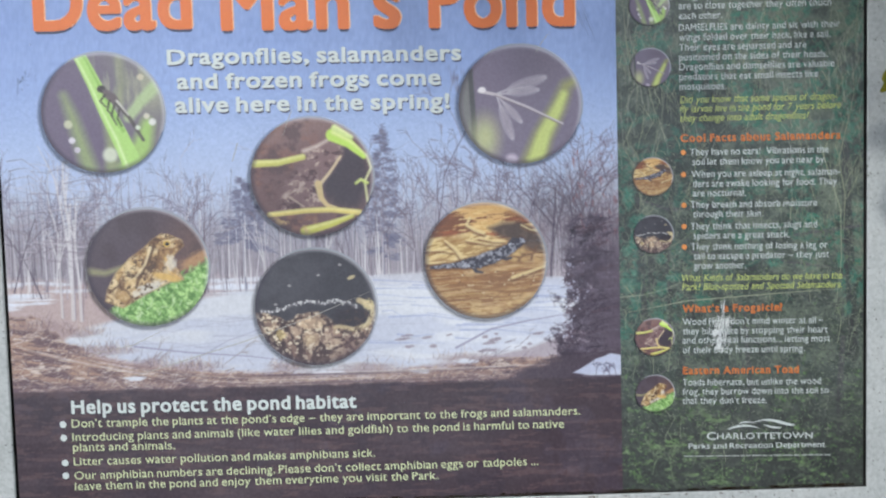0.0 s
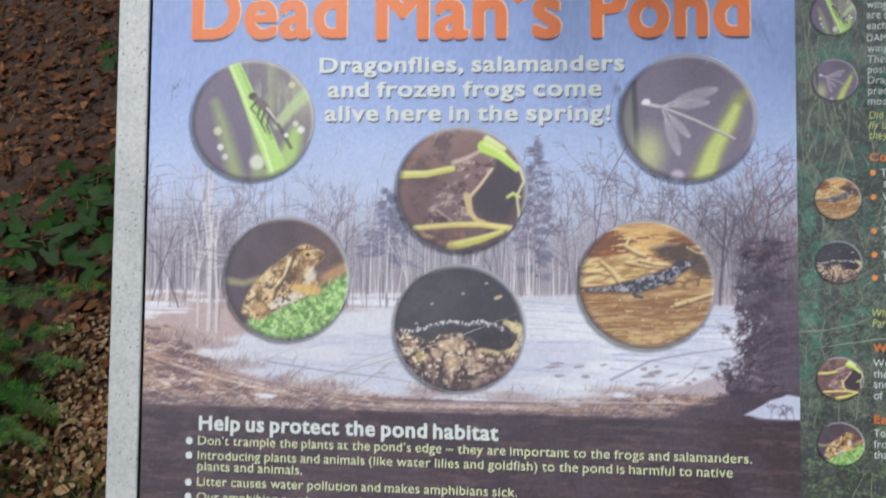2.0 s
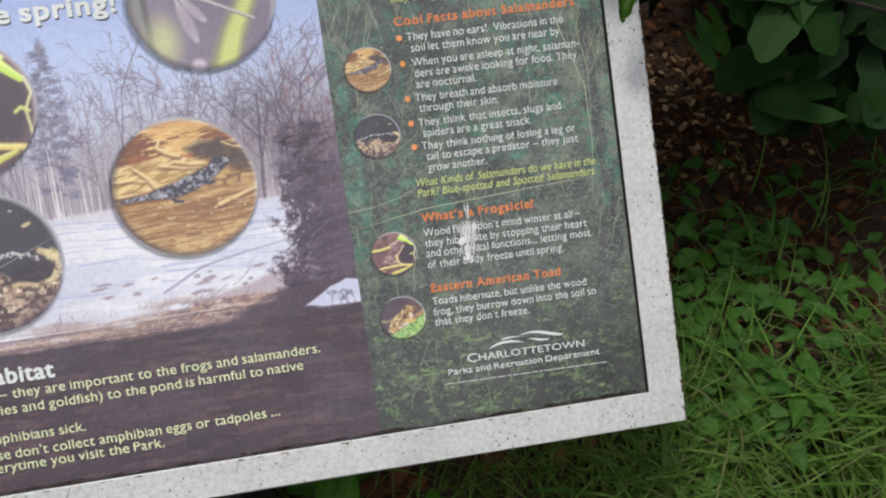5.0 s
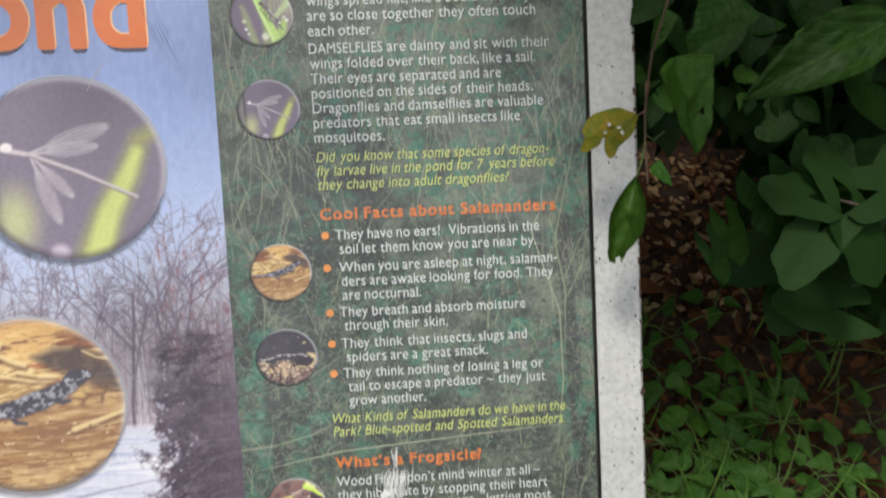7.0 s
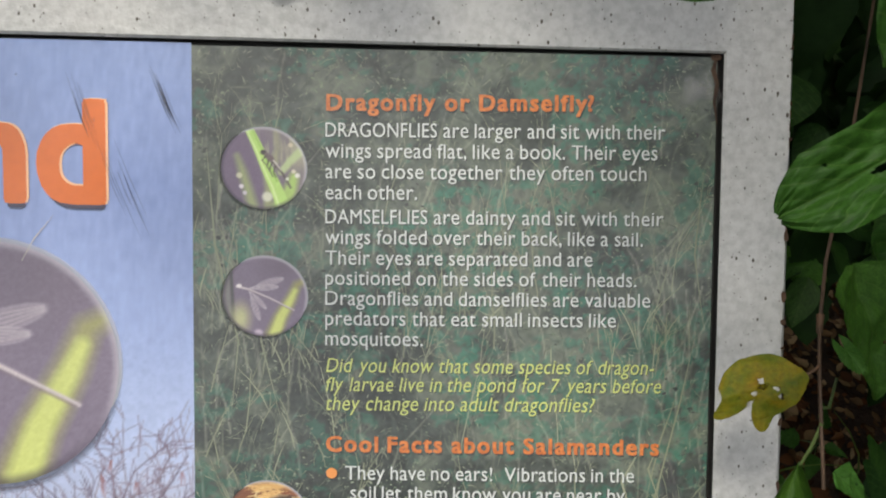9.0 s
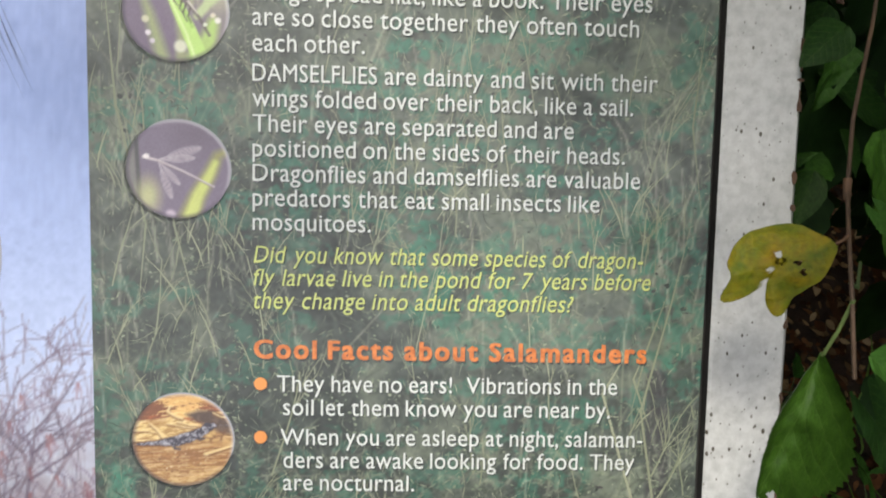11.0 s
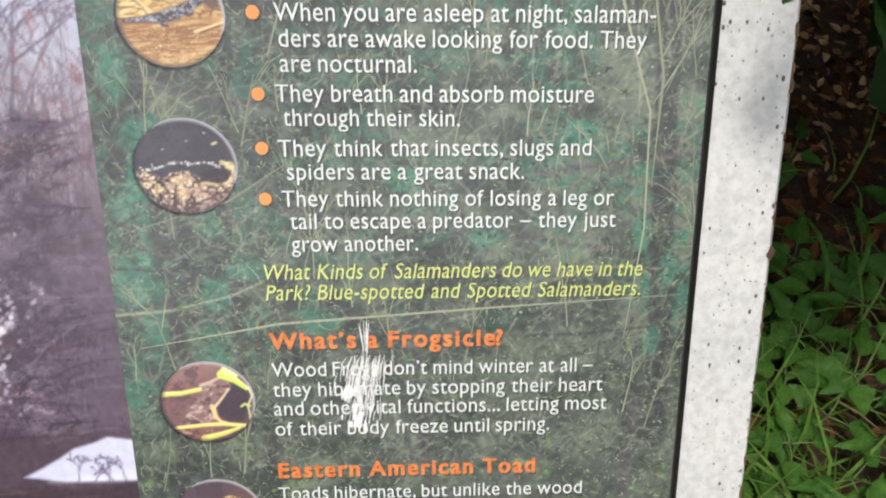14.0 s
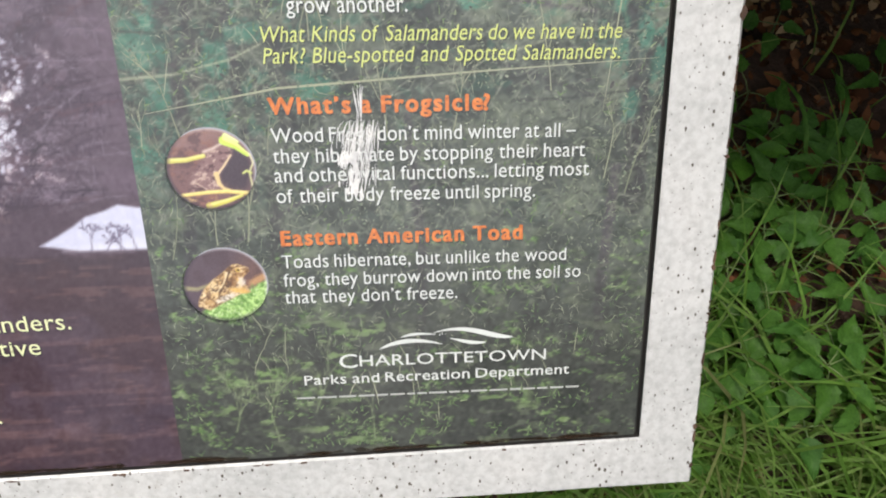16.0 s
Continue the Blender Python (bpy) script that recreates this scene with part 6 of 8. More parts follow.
xs = [-80, -30, -10, -5, -3.2] + [-2.4 + 0.05 * i for i in range(97)] + [3.2, 5, 10, 30, 80]
ys = [-80, -30, -10, -4] + [-2.0 + 0.05 * i for i in range(101)] + [4, 6, 12, 30, 80]
verts = [(x, y, lie(x, y)) for y in ys for x in xs]
quads = [(j * len(xs) + i, j * len(xs) + i + 1, (j + 1) * len(xs) + i + 1, (j + 1) * len(xs) + i) for j in range(len(ys) - 1) for i in range(len(xs) - 1)]
ground = raw("ground", verts, quads, ground_mat(), None, smooth=True)
tagged(ground, "dark brown woodland soil under dead leaves", "ground", kind="structure")


# ---- leaves ----
def blade_shape(kind, t):
    """Half width of a leaf at t from base to tip, for a leaf one long and one wide."""
    if kind == "ovate":
        return 0.5 * math.sin(math.pi * min(1, t ** 0.72)) ** 0.85
    if kind == "pointed":
        return 0.56 * min(1.0, (t * 4.5) ** 0.6) * (1 - t) ** 0.8
    if kind == "heart":
        return 0.5 * min(1, (t * 9) ** 0.6) * (1 - t) ** 0.62 * 1.12 if t < 1 else 0
    return 0.5 * math.sin(math.pi * t ** 0.92) ** 0.95


def leaf_geo(kind, fold=0.25, droop=0.25, teeth=0.0, rows_=12, seed=0, wave=0.03, roll=0.0):
    """A leaf one long on x, one wide on y, its face towards z."""
    vs, fs = [], []
    cols = (-1, -0.55, 0, 0.55, 1)
    for i in range(rows_ + 1):
        t = i / rows_
        w = blade_shape(kind, min(max(t, 0.004), 0.996))
        if teeth and 0 < i < rows_:
            w *= 1 + teeth * (1 if i % 2 else -1)
        for c in cols:
            y = c * w
            z = abs(c) * w * fold - droop * t * t * 0.5 + wave * noise.noise(Vector((t * 4 + seed * 5.1, c * 1.6, seed)))
            if roll:
                a = roll * c
                y, z = w * math.sin(a) / max(0.2, roll), z + w * (1 - math.cos(a)) / max(0.2, roll) * 1.2
            vs.append((t, y, z))
    k = len(cols)
    for i in range(rows_):
        for j in range(k - 1):
            fs.append((i * k + j, i * k + j + 1, (i + 1) * k + j + 1, (i + 1) * k + j))
    return vs, fs


def lobed_geo(lobes=5, depth=0.35, seed=0, teeth=0.06, ragged=0.0):
    """A palmate leaf, one long on x from its stalk, about one wide."""
    steps = 60
    rim = []
    for i in range(steps):
        a = -2.75 + 5.5 * i / (steps - 1)
        lobe = math.cos(a * lobes / 2.0 * 0.92)
        r = 0.62 * (1 - depth * (0.5 - 0.5 * lobe)) * (1 - 0.18 * abs(a) / 2.75)
        r *= 1 + teeth * (1 if i % 2 else -1) + ragged * noise.noise(Vector((a * 1.9, seed * 2.3, 0)))
        rim.append((0.36 + r * math.cos(a), r * math.sin(a) * 0.95))
    vs = [(0.36, 0, 0.0)]
    fs = []
    for ring in (0.5, 1.0):
        for x, y in rim:
            px, py = 0.36 + (x - 0.36) * ring, y * ring
            vs.append((px, py, 0.05 * noise.noise(Vector((px * 3, py * 3, seed))) - 0.14 * (px - 0.4) ** 2 - 0.10 * py * py + 0.02 * ring))
    for i in range(steps - 1):
        fs.append((0, 1 + i, 2 + i))
        fs.append((1 + i, 1 + steps + i, 2 + steps + i, 2 + i))
    return vs, fs


def leaf_data(name, geo, mat_):
    me = bpy.data.meshes.new(name)
    me.from_pydata(geo[0], [], geo[1])
    me.polygons.foreach_set("use_smooth", [True] * len(me.polygons))
    me.materials.append(mat_)
    return me


def aim(base, tip, up, width=None):
    """A matrix that lays a unit leaf from base to tip, its face towards up."""
    base, tip, up = Vector(base), Vector(tip), Vector(up)
    x = tip - base
    ln = x.length
    x.normalize()
    y = up.cross(x).normalized()
    z = x.cross(y)
    w = ln if width is None else width
    m = Matrix((x * ln, y * w, z * ln)).transposed().to_4x4()
    m.translation = base
    return m


def hang(name, data, parent, m, label=""):
    """A leaf on its plant; m in the plant's own frame."""
    ob = new(name, data)
    ob.parent = parent
    ob.matrix_basis = m
    return tagged(ob, label=label)


def tube_geo(pts, r0, r1, sides=6):
    vs, fs = [], []
    k = len(pts)
    for i, p in enumerate(pts):
        p = Vector(p)
        d = (Vector(pts[min(k - 1, i + 1)]) - Vector(pts[max(0, i - 1)])).normalized()
        a = d.orthogonal().normalized()
        b = d.cross(a)
        r = r0 + (r1 - r0) * i / (k - 1)
        for j in range(sides):
            t = 2 * math.pi * j / sides
            vs.append(p + a * r * math.cos(t) + b * r * math.sin(t))
    for i in range(k - 1):
        for j in range(sides):
            fs.append((i * sides + j, i * sides + (j + 1) % sides, (i + 1) * sides + (j + 1) % sides, (i + 1) * sides + j))
    return vs, fs


def stalk(name, pts, r0, r1, mat_, parent, label=""):
    vs, fs = tube_geo(pts, r0, r1)
    return raw(name, vs, fs, mat_, parent, label, True)


def bow(a, b, lift, k=8):
    """Points from a to b, arching by lift."""
    a, b = Vector(a), Vector(b)
    return [a.lerp(b, i / k) + Vector((0, 0, lift * math.sin(math.pi * i / k))) for i in range(k + 1)]


BRIGHT = leaf_mat("bright_leaf", [(0.0504, 0.1440, 0.0173), (0.0684, 0.1872, 0.0245), (0.0576, 0.1584, 0.0202)], 0.5, 0.3, True, True)
MID = leaf_mat("mid_leaf", [(0.0403, 0.1165, 0.0233), (0.0627, 0.1568, 0.0323), (0.0493, 0.1299, 0.0215)], 0.5, 0.3, True, True)
# Two deep greens set darker: the shade inside the shrubs is in their colour.
DEEP_SHADED = leaf_mat("deep_shaded_leaf", [(0.0144, 0.0450, 0.0108), (0.0252, 0.0702, 0.0135), (0.0180, 0.0540, 0.0144)], 0.5, 0.3, True, True)
DEEP_SHADED_MASS = leaf_mat("deep_shaded_foliage", [(0.008, 0.024, 0.008), (0.018, 0.048, 0.012), (0.012, 0.034, 0.011), (0.024, 0.058, 0.012)], 0.6, 0.2)
def yellowing_mat():
    m, n, l, b = material("yellowing_leaf")
    t = noise_node(n, l, 2.6, 3, 0.6)
    c = ramp(n, l, t.outputs[0], [(0.34, (0.062, 0.092, 0.004)), (0.50, (0.125, 0.118, 0.004)), (0.66, (0.175, 0.128, 0.004)), (0.78, (0.16, 0.080, 0.008))]).outputs[0]
    f = noise_node(n, l, 14.0, 4)
    c = mix(n, l, 1.0, c, ramp(n, l, f.outputs[0], [(0.3, (0.7, 0.7, 0.65)), (0.65, (1.05, 1.05, 1.0))]).outputs[0], "MULTIPLY")
    l.new(c, b.inputs["Base Color"])
    b.inputs["Roughness"].default_value = 0.55
    b.inputs["Specular IOR Level"].default_value = 0.2
    bump(n, l, b, f.outputs[0], 0.5, 0.002)
    return m


YELLOWED = yellowing_mat()
GRASS = leaf_mat("grass_blade", [(0.0638, 0.1445, 0.0213), (0.1020, 0.2040, 0.0382), (0.1360, 0.2210, 0.0595), (0.0723, 0.1615, 0.0255), (0.1700, 0.1785, 0.0808)], 0.5, 0.35)
SHORT_GRASS = leaf_mat("short_grass_blade", [(0.050, 0.090, 0.018), (0.085, 0.13, 0.026), (0.15, 0.15, 0.055), (0.050, 0.085, 0.018), (0.11, 0.13, 0.03)], 0.6, 0.2)
LITTER = leaf_mat("dead_leaf", [(0.0563, 0.0205, 0.0093), (0.0954, 0.0372, 0.017), (0.1572, 0.0651, 0.0294), (0.0617, 0.0232, 0.0116), (0.2134, 0.0976, 0.0478), (0.0315, 0.0131, 0.0069), (0.0785, 0.0298, 0.0139), (0.0449, 0.0167, 0.0085)], 0.75, 0.1)
NEEDLE = leaf_mat("fir_needle", [(0.0075, 0.0300, 0.0090), (0.0165, 0.0562, 0.0150), (0.0225, 0.0713, 0.0165)], 0.5, 0.1)
NEEDLE_TIP = leaf_mat("fir_tip", [(0.035, 0.12, 0.022), (0.060, 0.19, 0.032), (0.080, 0.23, 0.040)], 0.5, 0.2)
STEM_GREEN = plain_mat("green_stem", (0.06, 0.12, 0.03), (0.12, 0.17, 0.05), 40, 0.6, 200)
STEM_BROWN = plain_mat("brown_stem", (0.09, 0.045, 0.022), (0.18, 0.09, 0.045), 40, 0.7, 200)
BARK = plain_mat("shrub_bark", (0.040, 0.030, 0.024), (0.085, 0.068, 0.055), 30, 0.85, 160)

veg = random.Random(11)

def thinned(x, y, reach):
    """True where a scatter has thinned out, at an uneven distance from the sign."""
    keep = (reach - math.hypot(x - 0.1, y - 0.3) + 0.45 * noise.noise(Vector((x * 2.2, y * 2.2, 6.6)))) / 0.7
    return veg.random() > keep


# dead leaves on the soil
vs, fs = [], []


def strew(count, x0, x1, y0, y1, small, large, reach=2.1):
    for i in range(count):
        x, y = veg.uniform(x0, x1), veg.uniform(y0, y1)
        if large < 0.05 and thinned(x, y, reach):
            continue
        ln = veg.uniform(small, large)
        w = ln * veg.uniform(0.45, 0.8)
        kind = veg.choice(("ovate", "heart", "elliptic"))
        z = lie(x, y) + veg.uniform(0.003, 0.022)
        m = Matrix.Translation((x, y, z)) @ Euler((veg.gauss(0, 0.24), veg.gauss(0, 0.22), veg.uniform(0, 6.28))).to_matrix().to_4x4()
        cup = veg.gauss(0.1, 0.35)
        bend = veg.gauss(0, 0.3)
        b0 = len(vs)
        for r in range(5):
            t = r / 4
            hw = blade_shape(kind, min(max(t, 0.03), 0.97)) * w
            for c in (-1, 0, 1):
                vs.append(m @ Vector(((t - 0.5) * ln, c * hw * veg.uniform(0.85, 1.1), abs(c) * hw * cup + bend * ln * (t - 0.5) ** 2)))
        for r in range(4):
            for c in range(2):
                a = b0 + r * 3 + c
                fs.append((a, a + 1, a + 4, a + 3))


strew(9000, -5.0, 5.0, -4.5, 5.0, 0.02, 0.07)
strew(11000, -2.4, -0.42, 0.05, 2.9, 0.007, 0.019, 3.2)
strew(5200, -2.4, -0.42, 0.05, 2.9, 0.016, 0.034, 3.2)
strew(260, -2.2, -0.42, 0.05, 2.8, 0.030, 0.048, 3.2)
strew(1500, -0.5, 0.55, 0.05, 2.2, 0.02, 0.06)
strew(9000, 0.5, 1.9, 0.15, 1.9, 0.005, 0.020)
strew(500, 0.5, 1.7, 0.15, 1.7, 0.018, 0.034)
strew(400, -0.6, 1.6, -0.5, 0.1, 0.010, 0.03)
litter = raw("leaf_litter", vs, fs, LITTER, None, smooth=True)
tagged(litter, "curled brown dead leaves strewn over the soil", "leaf litter", kind="stuff")

# paler, drier ones at the open edge
vs, fs = [], []
strew(3900, -1.6, -0.40, -0.75, 0.36, 0.006, 0.020, 1.45)
strew(2600, -0.95, -0.45, 0.20, 0.52, 0.005, 0.017)
strew(220, -1.6, -0.40, -0.75, 0.36, 0.018, 0.030, 1.45)
strew(420, 0.74, 1.06, 0.50, 0.86, 0.007, 0.022)
dry_litter = raw("leaf_litter", vs, fs, leaf_mat("dry_leaf", [(0.1485, 0.0810, 0.0432), (0.2700, 0.1688, 0.0945), (0.4050, 0.2767, 0.1688), (0.1013, 0.0540, 0.0297), (0.2160, 0.1350, 0.0743)], 0.75, 0.1), None, smooth=True)
tagged(dry_litter, "tan dry leaves at the open edge of the litter", "leaf litter", kind="stuff")

# twigs and crumbs among them
vs, fs = [], []
for i in range(900):
    x, y = veg.uniform(-2.0, 1.8), veg.uniform(-0.2, 2.0)
    ln = veg.uniform(0.015, 0.10) * veg.uniform(0.4, 1)
    a = veg.uniform(0, 6.28)
    z = lie(x, y) + veg.uniform(0.008, 0.026)
    p = [(x, y, z), (x + math.cos(a) * ln * 0.5, y + math.sin(a) * ln * 0.5, z + veg.uniform(-0.004, 0.006)), (x + math.cos(a + 0.3) * ln, y + math.sin(a + 0.3) * ln, z + veg.uniform(-0.008, 0.012))]
    tv, tf = tube_geo(p, veg.uniform(0.0006, 0.0018), 0.0005, 4)
    b0 = len(vs)
    vs += tv
    fs += [tuple(q + b0 for q in f) for f in tf]
twigs = raw("fallen_twigs", vs, fs, leaf_mat("dead_twig", [(0.10, 0.065, 0.04), (0.20, 0.15, 0.10), (0.06, 0.04, 0.028)], 0.8, 0), None)
tagged(twigs, "thin dry twigs lying among dead leaves", "twigs", kind="stuff")


# grass
def sward(name, spots, mat_, label):
    gv, gf = [], []
    for count, x0, x1, y0, y1, l0, l1, w, lean in spots:
        for i in range(count):
            x, y = veg.uniform(x0, x1), veg.uniform(y0, y1)
            if thinned(x, y, 1.75) or noise.noise(Vector((x * 3.1, y * 3.1, 9))) < -0.28 and veg.random() < 0.8:
                continue
            ln = veg.uniform(l0, l1)
            a = veg.uniform(0, 6.28)
            side = Vector((-math.sin(a), math.cos(a), 0))
            out = Vector((math.cos(a), math.sin(a), 0))
            bend = veg.uniform(0.3, 1.0) * lean
            ww = w * veg.uniform(0.6, 1.3) / 2
            p = Vector((x, y, lie(x, y) - 0.003))
            b0 = len(gv)
            ang = veg.uniform(0.05, 0.5)
            k = 5
            for r in range(k):
                t = r / (k - 1)
                q = ww * (1 - t * t) + 0.0002
                gv.append(p + side * q)
                gv.append(p - side * q)
                if r < k - 1:
                    gf.append((b0 + 2 * r, b0 + 2 * r + 1, b0 + 2 * r + 3, b0 + 2 * r + 2))
                p = p + (out * math.sin(ang) + Vector((0, 0, math.cos(ang)))) * ln / (k - 1)
                ang += bend * 0.55
    ob = raw(name, gv, gf, mat_, None, smooth=True)
    return tagged(ob, label, "grass", kind="stuff")


sward("long_grass", ((2600, 0.42, 1.7, -0.7, 0.13, 0.08, 0.22, 0.0042, 1.0), (2000, 0.70, 1.3, -0.22, 0.09, 0.14, 0.30, 0.0050, 1.2), (900, 0.55, 0.75, -0.25, 0.04, 0.08, 0.18, 0.004, 1.1), (2400, 0.02, 0.75, -0.6, 0.10, 0.05, 0.13, 0.0030, 1.1), (150, 0.6, 1.15, 0.12, 0.50, 0.06, 0.20, 0.0035, 1.2), (260, 0.58, 0.85, 0.0, 0.22, 0.05, 0.16, 0.0032, 1.2)), GRASS, "long arching green grass beside the sign")
sward("short_grass", ((5600, -0.82, 0.1, -0.50, 0.12, 0.035, 0.10, 0.0024, 0.9), (2600, -0.98, -0.5, -0.2, 0.26, 0.015, 0.05, 0.0016, 0.9), (1500, -1.2, -0.6, -0.35, 0.12, 0.02, 0.06, 0.0018, 0.9), (1500, 0.1, 1.6, -0.7, 0.05, 0.03, 0.07, 0.003, 0.9), (3000, -0.05, 0.65, -0.45, 0.06, 0.03, 0.09, 0.0026, 0.9)), SHORT_GRASS, "short yellowish grass under the sign")


# ---- low plants ----
PLAIN_LEAF = [leaf_data("leaf", leaf_geo("elliptic", 0.22, 0.25, 0.03, 12, i, 0.03), BRIGHT) for i in range(3)]
TOOTHED = [leaf_data("leaf", leaf_geo("pointed", 0.2, 0.35, 0.10, 16, i + 5, 0.07), MID) for i in range(4)]
DARK_OVATE = [leaf_data("leaf", leaf_geo("ovate", 0.16, 0.28, 0.015, 12, i + 9, 0.05), DEEP_SHADED) for i in range(3)]
DARK_LOBED = [leaf_data("leaf", lobed_geo(5, 0.42, i), DEEP_SHADED) for i in range(3)]
MID_LOBED = [leaf_data("leaf", lobed_geo(3, 0.34, i + 4), MID) for i in range(2)]


def small_plant(name, x, y, tall, arms, leaf_set, stem_mat, label, category, group):
    """A stem from the soil with leaves: arms are (heading in degrees, reach, length, width, rise)."""
    z = lie(x, y)
    height = tall - z if group == "seedlings under the sign" else tall
    root = thing(name, pose(x, y, z - 0.004), label, category, group)
    lean = Vector((veg.uniform(-0.01, 0.01), veg.uniform(-0.01, 0.01), 0))
    top = Vector((0, 0, height)) + lean
    stalk("stem", [(0, 0, -0.01), tuple(Vector((0, 0, height * 0.5)) + lean * 0.2), tuple(top)], 0.0016, 0.0010, stem_mat, root)
    big = 1.05 if group == "seedlings under the sign" else 0.78 if group == "herbs beside the sign" else 1.0
    for head, reach, ln, w, rise in arms:
        ln, w = ln * big, w * big
        a = radians(head)
        d = Vector((math.cos(a), math.sin(a), 0))
        base = top + d * reach + Vector((0, 0, rise * 0.4))
        stalk("petiole", [tuple(top - Vector((0, 0, 0.004))), tuple(top + d * reach * 0.5 + Vector((0, 0, rise * 0.35))), tuple(base)], 0.0009, 0.0006, stem_mat, root)
        tip = base + d * ln + Vector((0, 0, rise))
        hang("leaf", veg.choice(leaf_set), root, aim(base, tip, Vector((veg.gauss(0, 0.15), -0.25 + veg.gauss(0, 0.12), 1)), w))
    return root


seed = "seedlings under the sign"
small_plant("seedling", 0.140, -0.058, 0.185, ((95, 0.02, 0.070, 0.032, 0.010), (70, 0.018, 0.060, 0.028, 0.02), (28, 0.015, 0.062, 0.030, 0.0), (165, 0.012, 0.055, 0.028, 0.0), (208, 0.012, 0.052, 0.026, -0.008), (-15, 0.014, 0.06, 0.028, -0.01), (268, 0.01, 0.045, 0.026, -0.01)),
            PLAIN_LEAF, STEM_GREEN, "bright green seedling with a whorl of pointed leaves", "plant", seed)
small_plant("seedling", 0.240, -0.100, 0.185, ((84, 0.012, 0.082, 0.042, 0.0), (262, 0.012, 0.075, 0.042, -0.012), (180, 0.03, 0.05, 0.026, -0.01)), PLAIN_LEAF, STEM_GREEN, "bright green seedling with two broad pointed leaves", "plant", seed)
small_plant("seedling", -0.066, -0.082, 0.19, ((92, 0.010, 0.060, 0.029, 0.012), (148, 0.012, 0.060, 0.029, 0.0), (35, 0.010, 0.055, 0.028, 0.0), (200, 0.012, 0.05, 0.026, -0.01), (-30, 0.012, 0.05, 0.028, -0.01)), PLAIN_LEAF, STEM_GREEN, "bright green seedling close beside the post", "plant", seed)
small_plant("seedling", -0.205, -0.075, 0.18, ((80, 0.010, 0.075, 0.030, 0.0), (140, 0.015, 0.07, 0.034, -0.005), (260, 0.01, 0.06, 0.03, -0.01)), PLAIN_LEAF, STEM_GREEN, "green seedling with long upright leaves", "plant", seed)
small_plant("seedling", 0.07, -0.115, 0.16, ((70, 0.010, 0.055, 0.030, 0.01), (150, 0.012, 0.05, 0.028, 0.0), (10, 0.012, 0.05, 0.028, 0.0)), PLAIN_LEAF, STEM_GREEN, "bright green seedling in short grass", "plant", seed)
small_plant("seedling", 0.105, 0.035, 0.12, ((60, 0.010, 0.045, 0.026, 0.0), (120, 0.012, 0.045, 0.026, 0.0), (180, 0.012, 0.045, 0.028, -0.01), (0, 0.012, 0.045, 0.026, 0.0), (300, 0.012, 0.045, 0.026, -0.01)), TOOTHED, STEM_GREEN, "shaded green seedling behind the sign's edge", "plant", seed)
small_plant("seedling", -0.12, 0.03, 0.10, ((60, 0.010, 0.045, 0.03, 0.0), (200, 0.012, 0.045, 0.028, -0.01), (130, 0.012, 0.04, 0.026, 0.0)), TOOTHED, STEM_GREEN, "shaded green seedling behind the sign's edge", "plant", seed)

for i, (x, y, h) in enumerate(((0.735, 0.185, 0.07), (0.735, 0.075, 0.09), (0.825, 0.275, 0.07), (0.770, 0.335, 0.06), (0.865, 0.165, 0.08), (0.690, 0.030, 0.09), (0.935, 0.255, 0.07), (0.800, 0.425, 0.05), (1.005, 0.300, 0.08), (0.665, 0.215, 0.06),
                               (0.705, 0.290, 0.06), (0.900, 0.390, 0.06), (1.060, 0.165, 0.09), (0.700, 0.130, 0.08), (0.790, 0.125, 0.10), (0.635, 0.110, 0.06), (0.965, 0.440, 0.06), (0.850, 0.520, 0.05), (0.740, 0.470, 0.05), (1.100, 0.420, 0.08), (0.620, -0.010, 0.07), (0.660, 0.370, 0.05), (0.765, 0.225, 0.08), (0.71, 0.235, 0.07), (0.80, 0.19, 0.07), (0.76, 0.04, 0.10), (0.66, 0.07, 0.08), (0.90, 0.22, 0.07), (0.84, 0.34, 0.06), (0.97, 0.19, 0.09), (0.73, 0.40, 0.05), (0.68, 0.165, 0.06), (0.715, 0.055, 0.11), (0.75, 0.15, 0.09), (0.78, 0.08, 0.12), (0.82, 0.22, 0.09), (0.70, 0.19, 0.08), (0.735, 0.265, 0.07), (0.85, 0.11, 0.10), (0.88, 0.30, 0.07), (0.79, 0.27, 0.08), (0.66, 0.14, 0.07), (0.695, 0.085, 0.10), (0.765, 0.005, 0.11), (0.83, 0.05, 0.11), (0.91, 0.15, 0.10), (0.755, 0.305, 0.06), (0.81, 0.37, 0.06))):
    k = veg.randint(3, 6)
    a0 = veg.uniform(0, 360)
    arms = [(a0 + 360 * j / k + veg.uniform(-20, 20), veg.uniform(0.008, 0.028), veg.uniform(0.032, 0.070), veg.uniform(0.024, 0.044), veg.uniform(-0.012, 0.012)) for j in range(k)]
    small_plant("woodland_herb", x, y, h, arms, TOOTHED if i % 3 else PLAIN_LEAF if i == 3 else TOOTHED, STEM_GREEN, "low green herb with toothed leaves beside the frame", "plant", "herbs beside the sign")
